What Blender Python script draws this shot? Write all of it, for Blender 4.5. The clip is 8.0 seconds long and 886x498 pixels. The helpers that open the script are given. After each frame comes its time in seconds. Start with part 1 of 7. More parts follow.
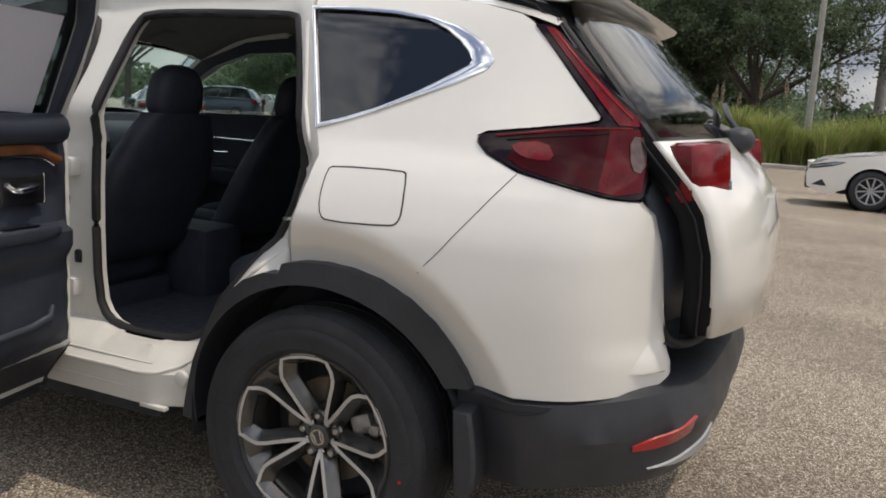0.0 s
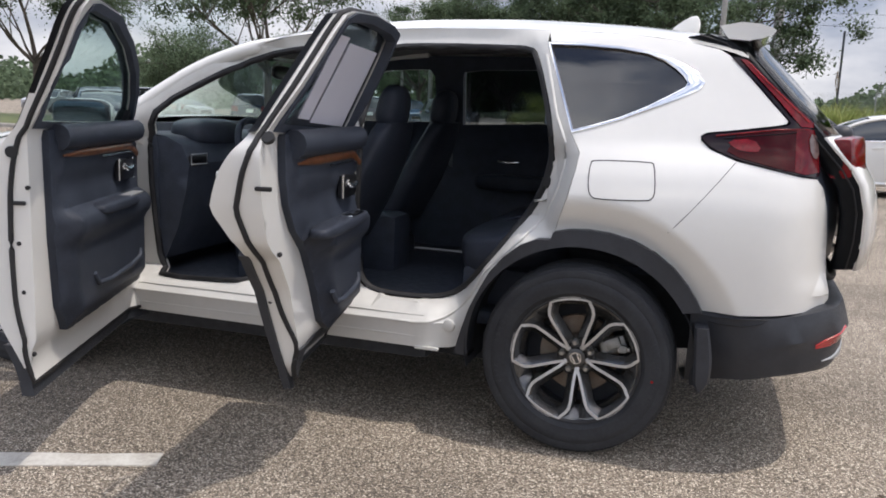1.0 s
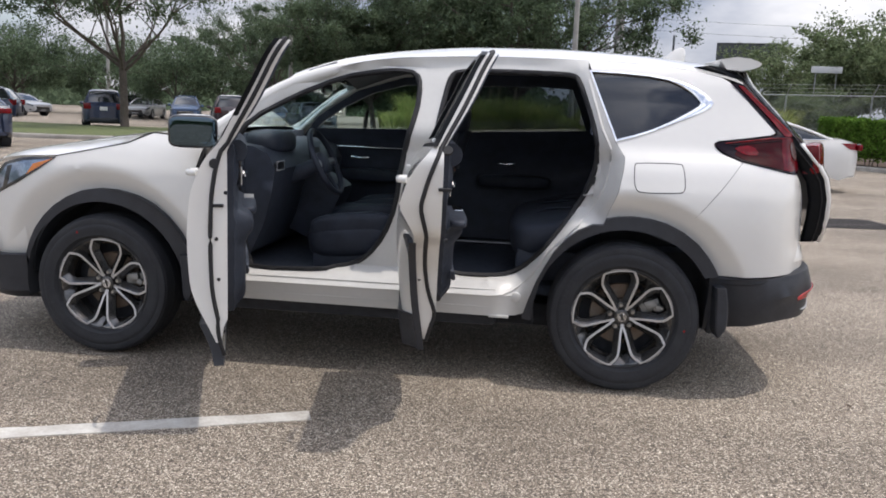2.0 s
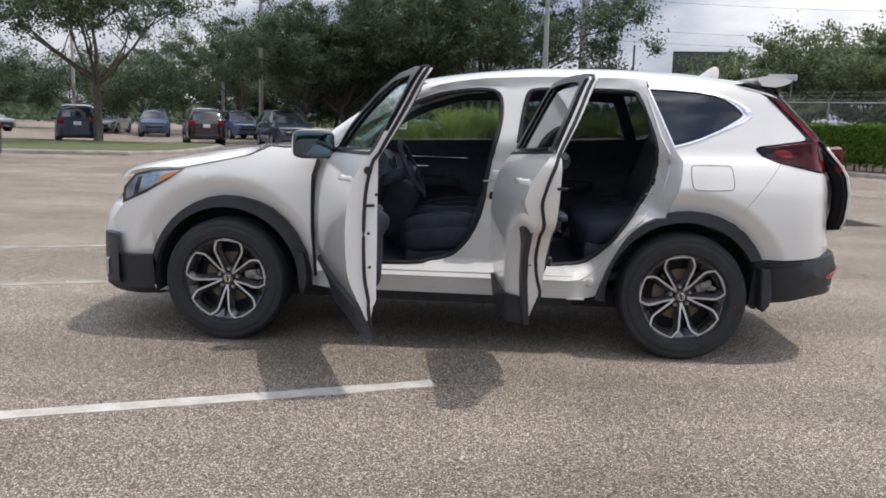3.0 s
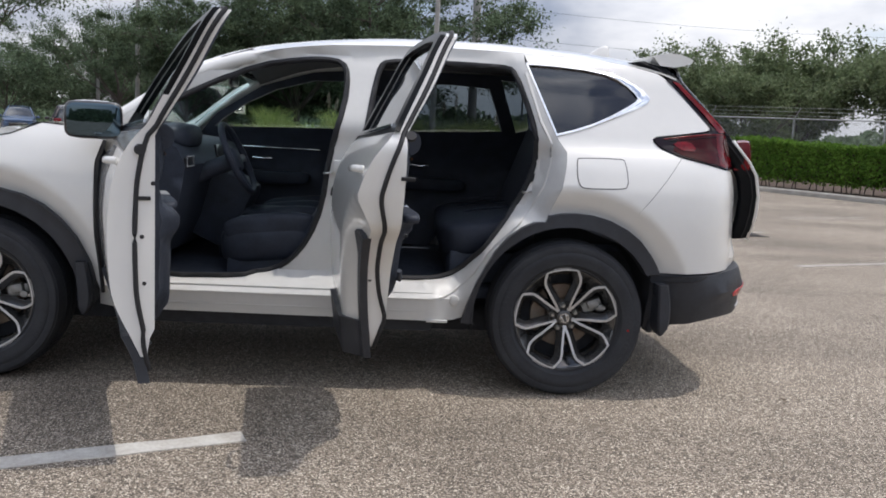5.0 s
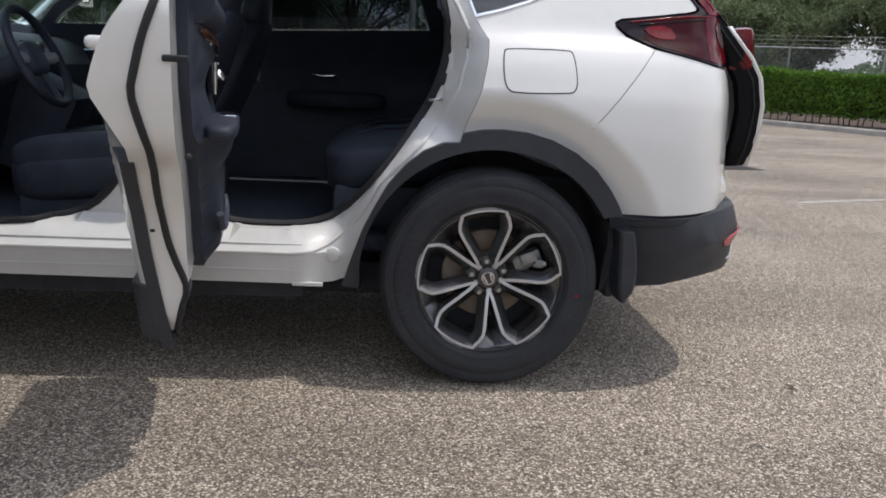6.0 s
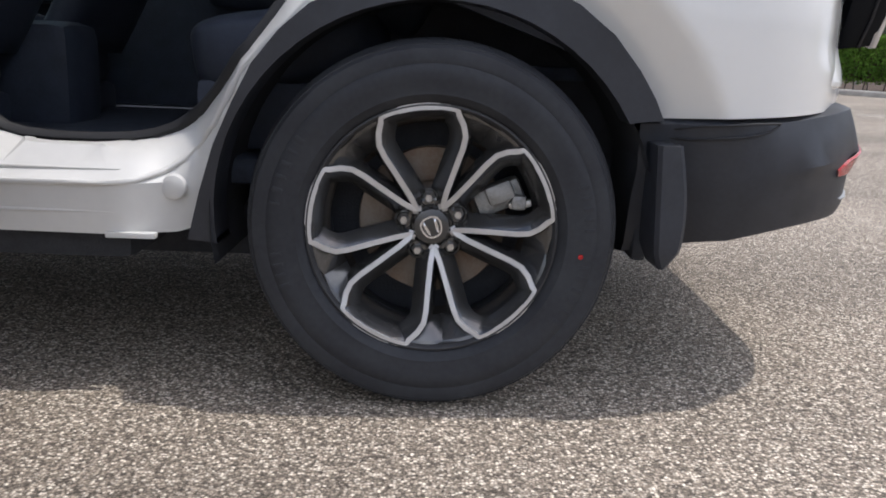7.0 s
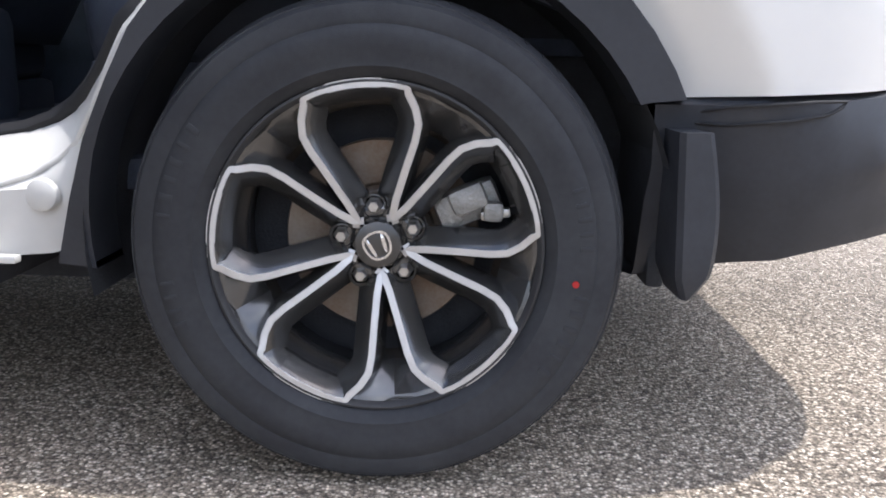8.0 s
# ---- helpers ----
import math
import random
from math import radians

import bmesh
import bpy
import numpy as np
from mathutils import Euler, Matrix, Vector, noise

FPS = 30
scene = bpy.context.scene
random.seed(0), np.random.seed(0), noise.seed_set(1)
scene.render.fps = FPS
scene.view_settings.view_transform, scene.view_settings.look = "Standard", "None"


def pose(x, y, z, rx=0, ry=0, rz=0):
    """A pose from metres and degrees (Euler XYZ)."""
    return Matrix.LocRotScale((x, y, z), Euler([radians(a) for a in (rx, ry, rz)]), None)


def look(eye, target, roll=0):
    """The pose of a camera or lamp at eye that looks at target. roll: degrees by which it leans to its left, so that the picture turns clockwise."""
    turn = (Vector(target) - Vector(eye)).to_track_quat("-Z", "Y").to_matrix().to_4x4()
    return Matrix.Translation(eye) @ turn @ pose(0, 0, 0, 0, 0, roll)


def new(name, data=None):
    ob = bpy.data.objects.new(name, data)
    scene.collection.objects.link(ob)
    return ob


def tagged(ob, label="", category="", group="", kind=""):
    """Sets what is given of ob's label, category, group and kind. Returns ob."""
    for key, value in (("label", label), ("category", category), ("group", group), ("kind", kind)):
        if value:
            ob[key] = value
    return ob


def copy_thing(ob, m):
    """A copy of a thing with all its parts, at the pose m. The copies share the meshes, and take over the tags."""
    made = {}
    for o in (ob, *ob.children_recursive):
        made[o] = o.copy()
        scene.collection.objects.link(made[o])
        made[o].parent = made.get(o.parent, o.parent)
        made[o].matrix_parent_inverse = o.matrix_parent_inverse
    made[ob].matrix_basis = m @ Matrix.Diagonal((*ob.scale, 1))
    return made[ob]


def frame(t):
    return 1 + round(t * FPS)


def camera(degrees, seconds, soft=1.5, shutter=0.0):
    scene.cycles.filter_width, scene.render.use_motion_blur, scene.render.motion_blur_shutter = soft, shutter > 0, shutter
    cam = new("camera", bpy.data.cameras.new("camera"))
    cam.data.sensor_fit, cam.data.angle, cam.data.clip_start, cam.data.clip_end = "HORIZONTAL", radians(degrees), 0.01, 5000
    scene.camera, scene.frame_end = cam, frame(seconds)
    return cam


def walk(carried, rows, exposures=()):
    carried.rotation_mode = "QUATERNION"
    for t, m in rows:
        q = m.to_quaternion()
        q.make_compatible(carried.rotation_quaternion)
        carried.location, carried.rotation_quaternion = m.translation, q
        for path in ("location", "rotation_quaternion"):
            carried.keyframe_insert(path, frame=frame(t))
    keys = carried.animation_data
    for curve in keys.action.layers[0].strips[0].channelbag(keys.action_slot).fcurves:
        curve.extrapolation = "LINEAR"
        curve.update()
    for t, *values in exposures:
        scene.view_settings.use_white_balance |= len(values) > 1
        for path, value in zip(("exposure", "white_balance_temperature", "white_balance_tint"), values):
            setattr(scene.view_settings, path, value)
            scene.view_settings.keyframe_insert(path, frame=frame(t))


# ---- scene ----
cam = camera(56.0, 8.0, soft=1.8)
PATH = [
    (0, (1.187, -2.705, 1.282), (0.371, -0.91, 0.947), 3.4),
    (0.5, (0.831, -3.343, 1.295), (0.143, -1.497, 0.948), 2.0),
    (1, (0.427, -3.917, 1.281), (-0.169, -2.038, 0.947), 2.3),
    (1.5, (0.047, -4.409, 1.324), (-0.283, -2.466, 0.981), 2.2),
    (2, (-0.397, -4.885, 1.321), (-0.636, -2.927, 0.995), 2.2),
    (2.2, (-0.485, -5.071, 1.323), (-0.764, -3.116, 1.008), 1.8),
    (3.3, (-1.214, -5.732, 1.318), (-1.286, -3.755, 1.024), 1.6),
    (3.5, (-1.275, -5.754, 1.318), (-1.309, -3.775, 1.031), 1.8),
    (4, (-1.227, -5.63, 1.292), (-1.207, -3.649, 1.015), 1.9),
    (4.5, (-1.011, -5.2, 1.271), (-0.946, -3.22, 0.998), 2.6),
    (4.7, (-0.927, -4.984, 1.236), (-0.845, -3.003, 0.968), 2.8),
    (5.8, (-0.429, -3.768, 1.075), (-0.275, -1.807, 0.713), 2.6),
    (6, (-0.345, -3.544, 1.034), (-0.208, -1.592, 0.618), 2.7),
    (6.5, (-0.127, -3.0, 0.858), (-0.061, -1.063, 0.364), 2.6),
    (7, (0.02, -2.471, 0.704), (0.025, -0.525, 0.244), 2.1),
    (7.5, (0.071, -2.137, 0.633), (0.081, -0.18, 0.216), 1.6),
    (8, (0.123, -2.065, 0.632), (0.082, -0.113, 0.198), 1.4),
]
EXPOSURES = [(0.0, 0.09, 7150, 11), (1.0, 0.40, 6550, 13), (2.0, 0.32, 6500, 13), (4.0, 0.22, 6400, 12), (6.0, 0.21, 6380, 12), (6.5, 0.31, 6280, 12),
             (7.0, 0.52, 6260, 13), (7.5, 0.98, 6180, 13), (8.0, 1.18, 6120, 13)]
walk(cam, [(t, look(eye, target, roll)) for t, eye, target, roll in PATH], EXPOSURES)

# ---------------------------------------------------------------- world and sun
SUN_TO = Vector((0.375, 0.05, 1.0)).normalized()
world = bpy.data.worlds.new("sky")
scene.world = world
world.use_nodes = True
wn, wl = world.node_tree.nodes, world.node_tree.links
wn.clear()
w_out = wn.new("ShaderNodeOutputWorld")
w_bg = wn.new("ShaderNodeBackground")
w_sky = wn.new("ShaderNodeTexSky")
w_sky.sky_type = "NISHITA"
w_sky.sun_disc = False
w_sky.sun_elevation = math.asin(SUN_TO.z)
w_sky.sun_rotation = math.atan2(SUN_TO.x, SUN_TO.y)
w_sky.dust_density = 2.0
w_tc = wn.new("ShaderNodeTexCoord")
w_map = wn.new("ShaderNodeMapping")
w_map.inputs["Scale"].default_value = (1.0, 1.0, 2.6)
w_map.inputs["Location"].default_value = (3.1, 0.4, 0.2)
w_noise = wn.new("ShaderNodeTexNoise")
w_noise.inputs["Scale"].default_value = 2.3
w_noise.inputs["Detail"].default_value = 7.0
w_noise.inputs["Roughness"].default_value = 0.55
w_ramp = wn.new("ShaderNodeValToRGB")
w_ramp.color_ramp.elements[0].position = 0.44
w_ramp.color_ramp.elements[1].position = 0.58
w_noise2 = wn.new("ShaderNodeTexNoise")
w_noise2.inputs["Scale"].default_value = 3.4
w_noise2.inputs["Detail"].default_value = 9.0
w_cloud = wn.new("ShaderNodeValToRGB")
w_cloud.color_ramp.elements[0].position = 0.38
w_cloud.color_ramp.elements[0].color = (3.3, 3.8, 4.8, 1)
w_cloud.color_ramp.elements[1].position = 0.61
w_cloud.color_ramp.elements[1].color = (9.5, 9.6, 9.8, 1)
w_mix = wn.new("ShaderNodeMixRGB")
wl.new(w_tc.outputs["Generated"], w_map.inputs["Vector"])
wl.new(w_map.outputs["Vector"], w_noise.inputs["Vector"])
wl.new(w_map.outputs["Vector"], w_noise2.inputs["Vector"])
w_xyz = wn.new("ShaderNodeSeparateXYZ")
w_low = wn.new("ShaderNodeMapRange")
w_low.inputs["From Min"].default_value, w_low.inputs["From Max"].default_value = 0.05, 0.75
w_low.inputs["To Min"].default_value, w_low.inputs["To Max"].default_value = 0.16, -0.02
w_add = wn.new("ShaderNodeMath")
wl.new(w_tc.outputs["Generated"], w_xyz.inputs["Vector"])
wl.new(w_xyz.outputs["Z"], w_low.inputs["Value"])
wl.new(w_noise.outputs["Fac"], w_add.inputs[0])
wl.new(w_low.outputs["Result"], w_add.inputs[1])
wl.new(w_add.outputs[0], w_ramp.inputs["Fac"])
wl.new(w_noise2.outputs["Fac"], w_cloud.inputs["Fac"])
wl.new(w_ramp.outputs["Color"], w_mix.inputs["Fac"])
wl.new(w_sky.outputs["Color"], w_mix.inputs["Color1"])
w_law = wn.new("ShaderNodeMapRange")
w_law.inputs["From Min"].default_value, w_law.inputs["From Max"].default_value = 0.0, 1.0
w_law.inputs["To Min"].default_value, w_law.inputs["To Max"].default_value = 0.50, 1.78
w_mul = wn.new("ShaderNodeMixRGB")
w_mul.blend_type, w_mul.inputs["Fac"].default_value = "MULTIPLY", 1.0
wl.new(w_xyz.outputs["Z"], w_law.inputs["Value"])
wl.new(w_cloud.outputs["Color"], w_mul.inputs["Color1"])
wl.new(w_law.outputs["Result"], w_mul.inputs["Color2"])
wl.new(w_mul.outputs["Color"], w_mix.inputs["Color2"])
wl.new(w_mix.outputs["Color"], w_bg.inputs["Color"])
w_bg.inputs["Strength"].default_value = 0.140
wl.new(w_bg.outputs["Background"], w_out.inputs["Surface"])

sun_data = bpy.data.lights.new("sun", "SUN")
sun_data.energy = 1.85
sun_data.angle = radians(1.0)
sun_data.color = (1.0, 0.95, 0.87)
sun = new("sun", sun_data)
sun.matrix_world = look(SUN_TO * 60, (0, 0, 0))


# ---------------------------------------------------------------- materials
def material(name, base, rough=0.5, metal=0.0, coat=0.0, spec=0.5, var=0.0, scale=8.0, bump=0.0, bump_scale=60.0,
             rough_var=0.0, transmission=0.0, ior=1.45, second=None, island=0.0, sheen=0.0):
    """A Principled material; var mixes two tones of the base at a large and a small scale, bump gives fine relief."""
    m = bpy.data.materials.new(name)
    m.use_nodes = True
    n, l = m.node_tree.nodes, m.node_tree.links
    b = n["Principled BSDF"]
    b.inputs["Base Color"].default_value = (*base, 1)
    b.inputs["Roughness"].default_value = rough
    b.inputs["Metallic"].default_value = metal
    b.inputs["Coat Weight"].default_value = coat
    b.inputs["Coat Roughness"].default_value = 0.04
    b.inputs["Specular IOR Level"].default_value = spec
    b.inputs["Transmission Weight"].default_value = transmission
    b.inputs["IOR"].default_value = ior
    b.inputs["Sheen Weight"].default_value = sheen
    tc = n.new("ShaderNodeTexCoord")
    if var > 0 or second:
        other = second if second else tuple(c * (1 - var) for c in base)
        big, small = n.new("ShaderNodeTexNoise"), n.new("ShaderNodeTexNoise")
        big.inputs["Scale"].default_value, big.inputs["Detail"].default_value = scale, 5
        small.inputs["Scale"].default_value, small.inputs["Detail"].default_value = scale * 9, 3
        add = n.new("ShaderNodeMath")
        add.operation = "MULTIPLY_ADD"
        add.inputs[1].default_value = 0.45
        ramp = n.new("ShaderNodeValToRGB")
        ramp.color_ramp.elements[0].position, ramp.color_ramp.elements[1].position = 0.55, 0.92
        ramp.color_ramp.elements[0].color, ramp.color_ramp.elements[1].color = (*base, 1), (*other, 1)
        l.new(tc.outputs["Object"], big.inputs["Vector"])
        l.new(tc.outputs["Object"], small.inputs["Vector"])
        l.new(small.outputs["Fac"], add.inputs[0])
        l.new(big.outputs["Fac"], add.inputs[2])
        l.new(add.outputs[0], ramp.inputs["Fac"])
        colour = ramp.outputs["Color"]
        if island > 0:
            geo, hsv = n.new("ShaderNodeNewGeometry"), n.new("ShaderNodeHueSaturation")
            mul = n.new("ShaderNodeMapRange")
            mul.inputs["To Min"].default_value, mul.inputs["To Max"].default_value = 1 - island, 1 + island
            l.new(geo.outputs["Random Per Island"], mul.inputs["Value"])
            l.new(mul.outputs["Result"], hsv.inputs["Value"])
            l.new(colour, hsv.inputs["Color"])
            colour = hsv.outputs["Color"]
        l.new(colour, b.inputs["Base Color"])
        if rough_var > 0:
            rr = n.new("ShaderNodeMapRange")
            rr.inputs["To Min"].default_value, rr.inputs["To Max"].default_value = rough - rough_var, rough + rough_var
            l.new(big.outputs["Fac"], rr.inputs["Value"])
            l.new(rr.outputs["Result"], b.inputs["Roughness"])
    if bump > 0:
        bn, bp = n.new("ShaderNodeTexNoise"), n.new("ShaderNodeBump")
        bn.inputs["Scale"].default_value, bn.inputs["Detail"].default_value = bump_scale, 4
        bp.inputs["Strength"].default_value, bp.inputs["Distance"].default_value = bump, 0.01
        l.new(tc.outputs["Object"], bn.inputs["Vector"])
        l.new(bn.outputs["Fac"], bp.inputs["Height"])
        l.new(bp.outputs["Normal"], b.inputs["Normal"])
    return m


def asphalt_material():
    """Worn asphalt: pale tan and grey chips bedded in dark binder, with stains and paler wheel tracks."""
    m = bpy.data.materials.new("asphalt")
    m.use_nodes = True
    n, l = m.node_tree.nodes, m.node_tree.links
    b = n["Principled BSDF"]
    tc = n.new("ShaderNodeTexCoord")
    vor = n.new("ShaderNodeTexVoronoi")
    vor.inputs["Scale"].default_value = 165.0
    vor2 = n.new("ShaderNodeTexVoronoi")
    vor2.inputs["Scale"].default_value = 330.0
    chip = n.new("ShaderNodeValToRGB")
    cr = chip.color_ramp
    cr.elements[0].position, cr.elements[0].color = 0.0, (0.110, 0.092, 0.073, 1)
    cr.elements[1].position, cr.elements[1].color = 1.0, (0.88, 0.785, 0.65, 1)
    e = cr.elements.new(0.42)
    e.color = (0.290, 0.242, 0.190, 1)
    e = cr.elements.new(0.75)
    e.color = (0.477, 0.40, 0.315, 1)
    sep = n.new("ShaderNodeSeparateColor")
    edge = n.new("ShaderNodeMapRange")
    edge.inputs["From Min"].default_value, edge.inputs["From Max"].default_value = 0.30, 0.62
    edge.inputs["To Min"].default_value, edge.inputs["To Max"].default_value = 1.0, 0.48
    mul = n.new("ShaderNodeMixRGB")
    mul.blend_type, mul.inputs["Fac"].default_value = "MULTIPLY", 1.0
    sep2 = n.new("ShaderNodeSeparateColor")
    fine = n.new("ShaderNodeMapRange")
    fine.inputs["To Min"].default_value, fine.inputs["To Max"].default_value = 0.74, 1.28
    mul2 = n.new("ShaderNodeMixRGB")
    mul2.blend_type, mul2.inputs["Fac"].default_value = "MULTIPLY", 1.0
    big = n.new("ShaderNodeTexNoise")
    big.inputs["Scale"].default_value, big.inputs["Detail"].default_value = 0.55, 6
    stain = n.new("ShaderNodeMapRange")
    stain.inputs["From Min"].default_value, stain.inputs["From Max"].default_value = 0.3, 0.7
    stain.inputs["To Min"].default_value, stain.inputs["To Max"].default_value = 0.80, 1.16
    mul3 = n.new("ShaderNodeMixRGB")
    mul3.blend_type, mul3.inputs["Fac"].default_value = "MULTIPLY", 1.0
    bump = n.new("ShaderNodeBump")
    bump.inputs["Strength"].default_value, bump.inputs["Distance"].default_value = 0.55, 0.006
    for v in (vor, vor2, big):
        l.new(tc.outputs["Object"], v.inputs["Vector"])
    l.new(vor.outputs["Color"], sep.inputs["Color"])
    l.new(sep.outputs["Red"], chip.inputs["Fac"])
    l.new(vor.outputs["Distance"], edge.inputs["Value"])
    l.new(chip.outputs["Color"], mul.inputs["Color1"])
    l.new(edge.outputs["Result"], mul.inputs["Color2"])
    l.new(vor2.outputs["Color"], sep2.inputs["Color"])
    l.new(sep2.outputs["Green"], fine.inputs["Value"])
    l.new(mul.outputs["Color"], mul2.inputs["Color1"])
    l.new(fine.outputs["Result"], mul2.inputs["Color2"])
    l.new(big.outputs["Fac"], stain.inputs["Value"])
    l.new(mul2.outputs["Color"], mul3.inputs["Color1"])
    l.new(stain.outputs["Result"], mul3.inputs["Color2"])
    # long, faint tracks of tyres and drips along the lane
    mapping, streak, track, mul4 = n.new("ShaderNodeMapping"), n.new("ShaderNodeTexNoise"), n.new("ShaderNodeMapRange"), n.new("ShaderNodeMixRGB")
    mapping.inputs["Rotation"].default_value = (0, 0, 0.12)
    mapping.inputs["Scale"].default_value = (0.10, 0.95, 1.0)
    streak.inputs["Scale"].default_value, streak.inputs["Detail"].default_value = 1.0, 5
    track.inputs["From Min"].default_value, track.inputs["From Max"].default_value = 0.34, 0.60
    track.inputs["To Min"].default_value, track.inputs["To Max"].default_value = 0.80, 1.06
    mul4.blend_type, mul4.inputs["Fac"].default_value = "MULTIPLY", 1.0
    l.new(tc.outputs["Object"], mapping.inputs["Vector"])
    l.new(mapping.outputs["Vector"], streak.inputs["Vector"])
    l.new(streak.outputs["Fac"], track.inputs["Value"])
    l.new(mul3.outputs["Color"], mul4.inputs["Color1"])
    l.new(track.outputs["Result"], mul4.inputs["Color2"])
    l.new(mul4.outputs["Color"], b.inputs["Base Color"])
    l.new(vor.outputs["Distance"], bump.inputs["Height"])
    bump.invert = True
    l.new(bump.outputs["Normal"], b.inputs["Normal"])
    b.inputs["Roughness"].default_value = 0.88
    b.inputs["Specular IOR Level"].default_value = 0.3
    return m


ASPHALT = asphalt_material()
PAINT = material("pearl_white_paint", (0.73, 0.72, 0.69), 0.32, coat=1.0, var=0.03, scale=3.0)
JAMB = material("jamb_white_paint", (0.66, 0.65, 0.62), 0.42, coat=0.3, var=0.06, scale=5.0)
PLASTIC = material("grained_black_plastic", (0.034, 0.037, 0.045), 0.45, var=0.25, scale=12, bump=0.12, bump_scale=900, rough_var=0.08)
RUBBER = material("tyre_rubber", (0.022, 0.023, 0.027), 0.62, spec=0.35, var=0.3, scale=9, bump=0.10, bump_scale=500, second=(0.036, 0.038, 0.042), rough_var=0.10)
SEAL = material("black_rubber_seal", (0.020, 0.020, 0.022), 0.65, var=0.2)
LINER = material("wheel_well_liner", (0.042, 0.045, 0.052), 0.9, var=0.3, scale=20, bump=0.3, bump_scale=200)
MACHINED = material("machined_aluminium", (0.62, 0.61, 0.60), 0.42, metal=0.55, var=0.10, scale=40)
GUNMETAL = material("dark_grey_wheel_paint", (0.115, 0.114, 0.113), 0.22, metal=0.75, coat=0.6, var=0.25, scale=14)
BARREL = material("wheel_barrel_black", (0.040, 0.040, 0.042), 0.5, var=0.3, scale=20)
STEEL = material("bare_steel", (0.55, 0.54, 0.52), 0.35, metal=1.0, var=0.2, scale=30)
RUST = material("rusted_brake_disc", (0.20, 0.135, 0.09), 0.6, metal=0.4, var=0.3, scale=18, second=(0.26, 0.22, 0.18))
CALIPER = material("cast_grey_iron", (0.32, 0.32, 0.31), 0.5, metal=0.6, var=0.4, scale=30, bump=0.3, bump_scale=150)
CHROME = material("chrome_trim", (0.82, 0.83, 0.85), 0.12, metal=1.0, var=0.05)
RED_LENS = material("red_lamp_lens", (0.20, 0.004, 0.009), 0.12, coat=0.2, spec=0.3, var=0.55, scale=16)
DARK_LENS = material("dark_smoked_lamp_lens", (0.012, 0.004, 0.007), 0.08, coat=0.25, spec=0.2, var=0.3, scale=10)
BRIGHT_RED = material("red_reflector", (0.36, 0.010, 0.012), 0.2, coat=0.3, var=0.15, scale=60, bump=0.2, bump_scale=300)
CLEAR_LENS = material("clear_lamp_lens", (0.36, 0.44, 0.56), 0.08, metal=0.6, coat=1.0, var=0.5, scale=14)
REVERSE_LENS = material("grey_reversing_lens", (0.13, 0.085, 0.08), 0.2, coat=0.4, var=0.4, scale=40)
AMBER_LENS = material("amber_lens", (0.75, 0.22, 0.03), 0.15, coat=0.8, var=0.2)
LIGHT_GREY = material("silver_grey_plastic", (0.36, 0.37, 0.38), 0.42, metal=0.3, var=0.15)
TRIM = material("black_interior_trim", (0.047, 0.057, 0.080), 0.55, var=0.3, scale=14, bump=0.08, bump_scale=700)
LEATHER = material("black_leather", (0.036, 0.043, 0.060), 0.5, spec=0.3, var=0.3, scale=10, bump=0.15, bump_scale=350)
CARPET = material("black_carpet", (0.060, 0.072, 0.098), 0.95, var=0.4, scale=30, bump=0.4, bump_scale=400)
HEADLINER = material("grey_headliner", (0.20, 0.20, 0.205), 0.95, var=0.1, scale=20)
WOOD = material("brown_wood_trim", (0.20, 0.075, 0.030), 0.28, coat=0.8, var=0.5, scale=22)
PAPER = material("white_paper", (0.80, 0.79, 0.84), 0.8, var=0.03, scale=10)
pn, pl = PAPER.node_tree.nodes, PAPER.node_tree.links
p_tr, p_mix = pn.new("ShaderNodeBsdfTranslucent"), pn.new("ShaderNodeMixShader")
p_tr.inputs["Color"].default_value = (0.80, 0.79, 0.84, 1)
p_mix.inputs["Fac"].default_value = 0.5
pl.new(pn["Principled BSDF"].outputs["BSDF"], p_mix.inputs[1])
pl.new(p_tr.outputs["BSDF"], p_mix.inputs[2])
pl.new(p_mix.outputs["Shader"], pn["Material Output"].inputs["Surface"])
GLASS = material("green_tinted_car_glass", (0.58, 0.73, 0.71), 0.0, transmission=1.0, ior=1.45)
PRIVACY = material("dark_privacy_glass", (0.15, 0.18, 0.20), 0.0, transmission=1.0, ior=1.75)
QUARTER_GLASS = material("darkest_privacy_glass", (0.03, 0.036, 0.048), 0.0, transmission=1.0, ior=1.75)
MIRROR = material("teal_mirror_glass", (0.10, 0.14, 0.17), 0.02, metal=1.0)
LINE_PAINT = material("worn_white_line_paint", (0.60, 0.585, 0.54), 0.8, var=0.35, scale=7, bump=0.5, bump_scale=110, second=(0.40, 0.37, 0.33))
FAINT_PAINT = material("nearly_worn_line_paint", (0.40, 0.375, 0.335), 0.85, var=0.3, scale=5, bump=0.5, bump_scale=110, second=(0.26, 0.235, 0.205))
CONCRETE = material("weathered_concrete", (0.40, 0.375, 0.335), 0.9, var=0.35, scale=3, bump=0.4, bump_scale=60)
POLE_PAINT = material("weathered_pole_concrete", (0.36, 0.35, 0.33), 0.85, var=0.25, scale=4)
GRASS = material("lawn_grass", (0.085, 0.12, 0.035), 0.9, var=0.4, scale=5, second=(0.14, 0.15, 0.06), island=0.3)
REED = material("tall_grass_blades", (0.19, 0.27, 0.065), 0.85, var=0.3, scale=3, second=(0.34, 0.34, 0.14), island=0.35)
PLUME = material("pale_grass_plumes", (0.36, 0.30, 0.235), 0.95, var=0.2, scale=8, island=0.2)
LEAF = material("oak_leaves", (0.080, 0.116, 0.070), 0.8, spec=0.25, var=0.4, scale=2, second=(0.135, 0.180, 0.105), island=0.45)
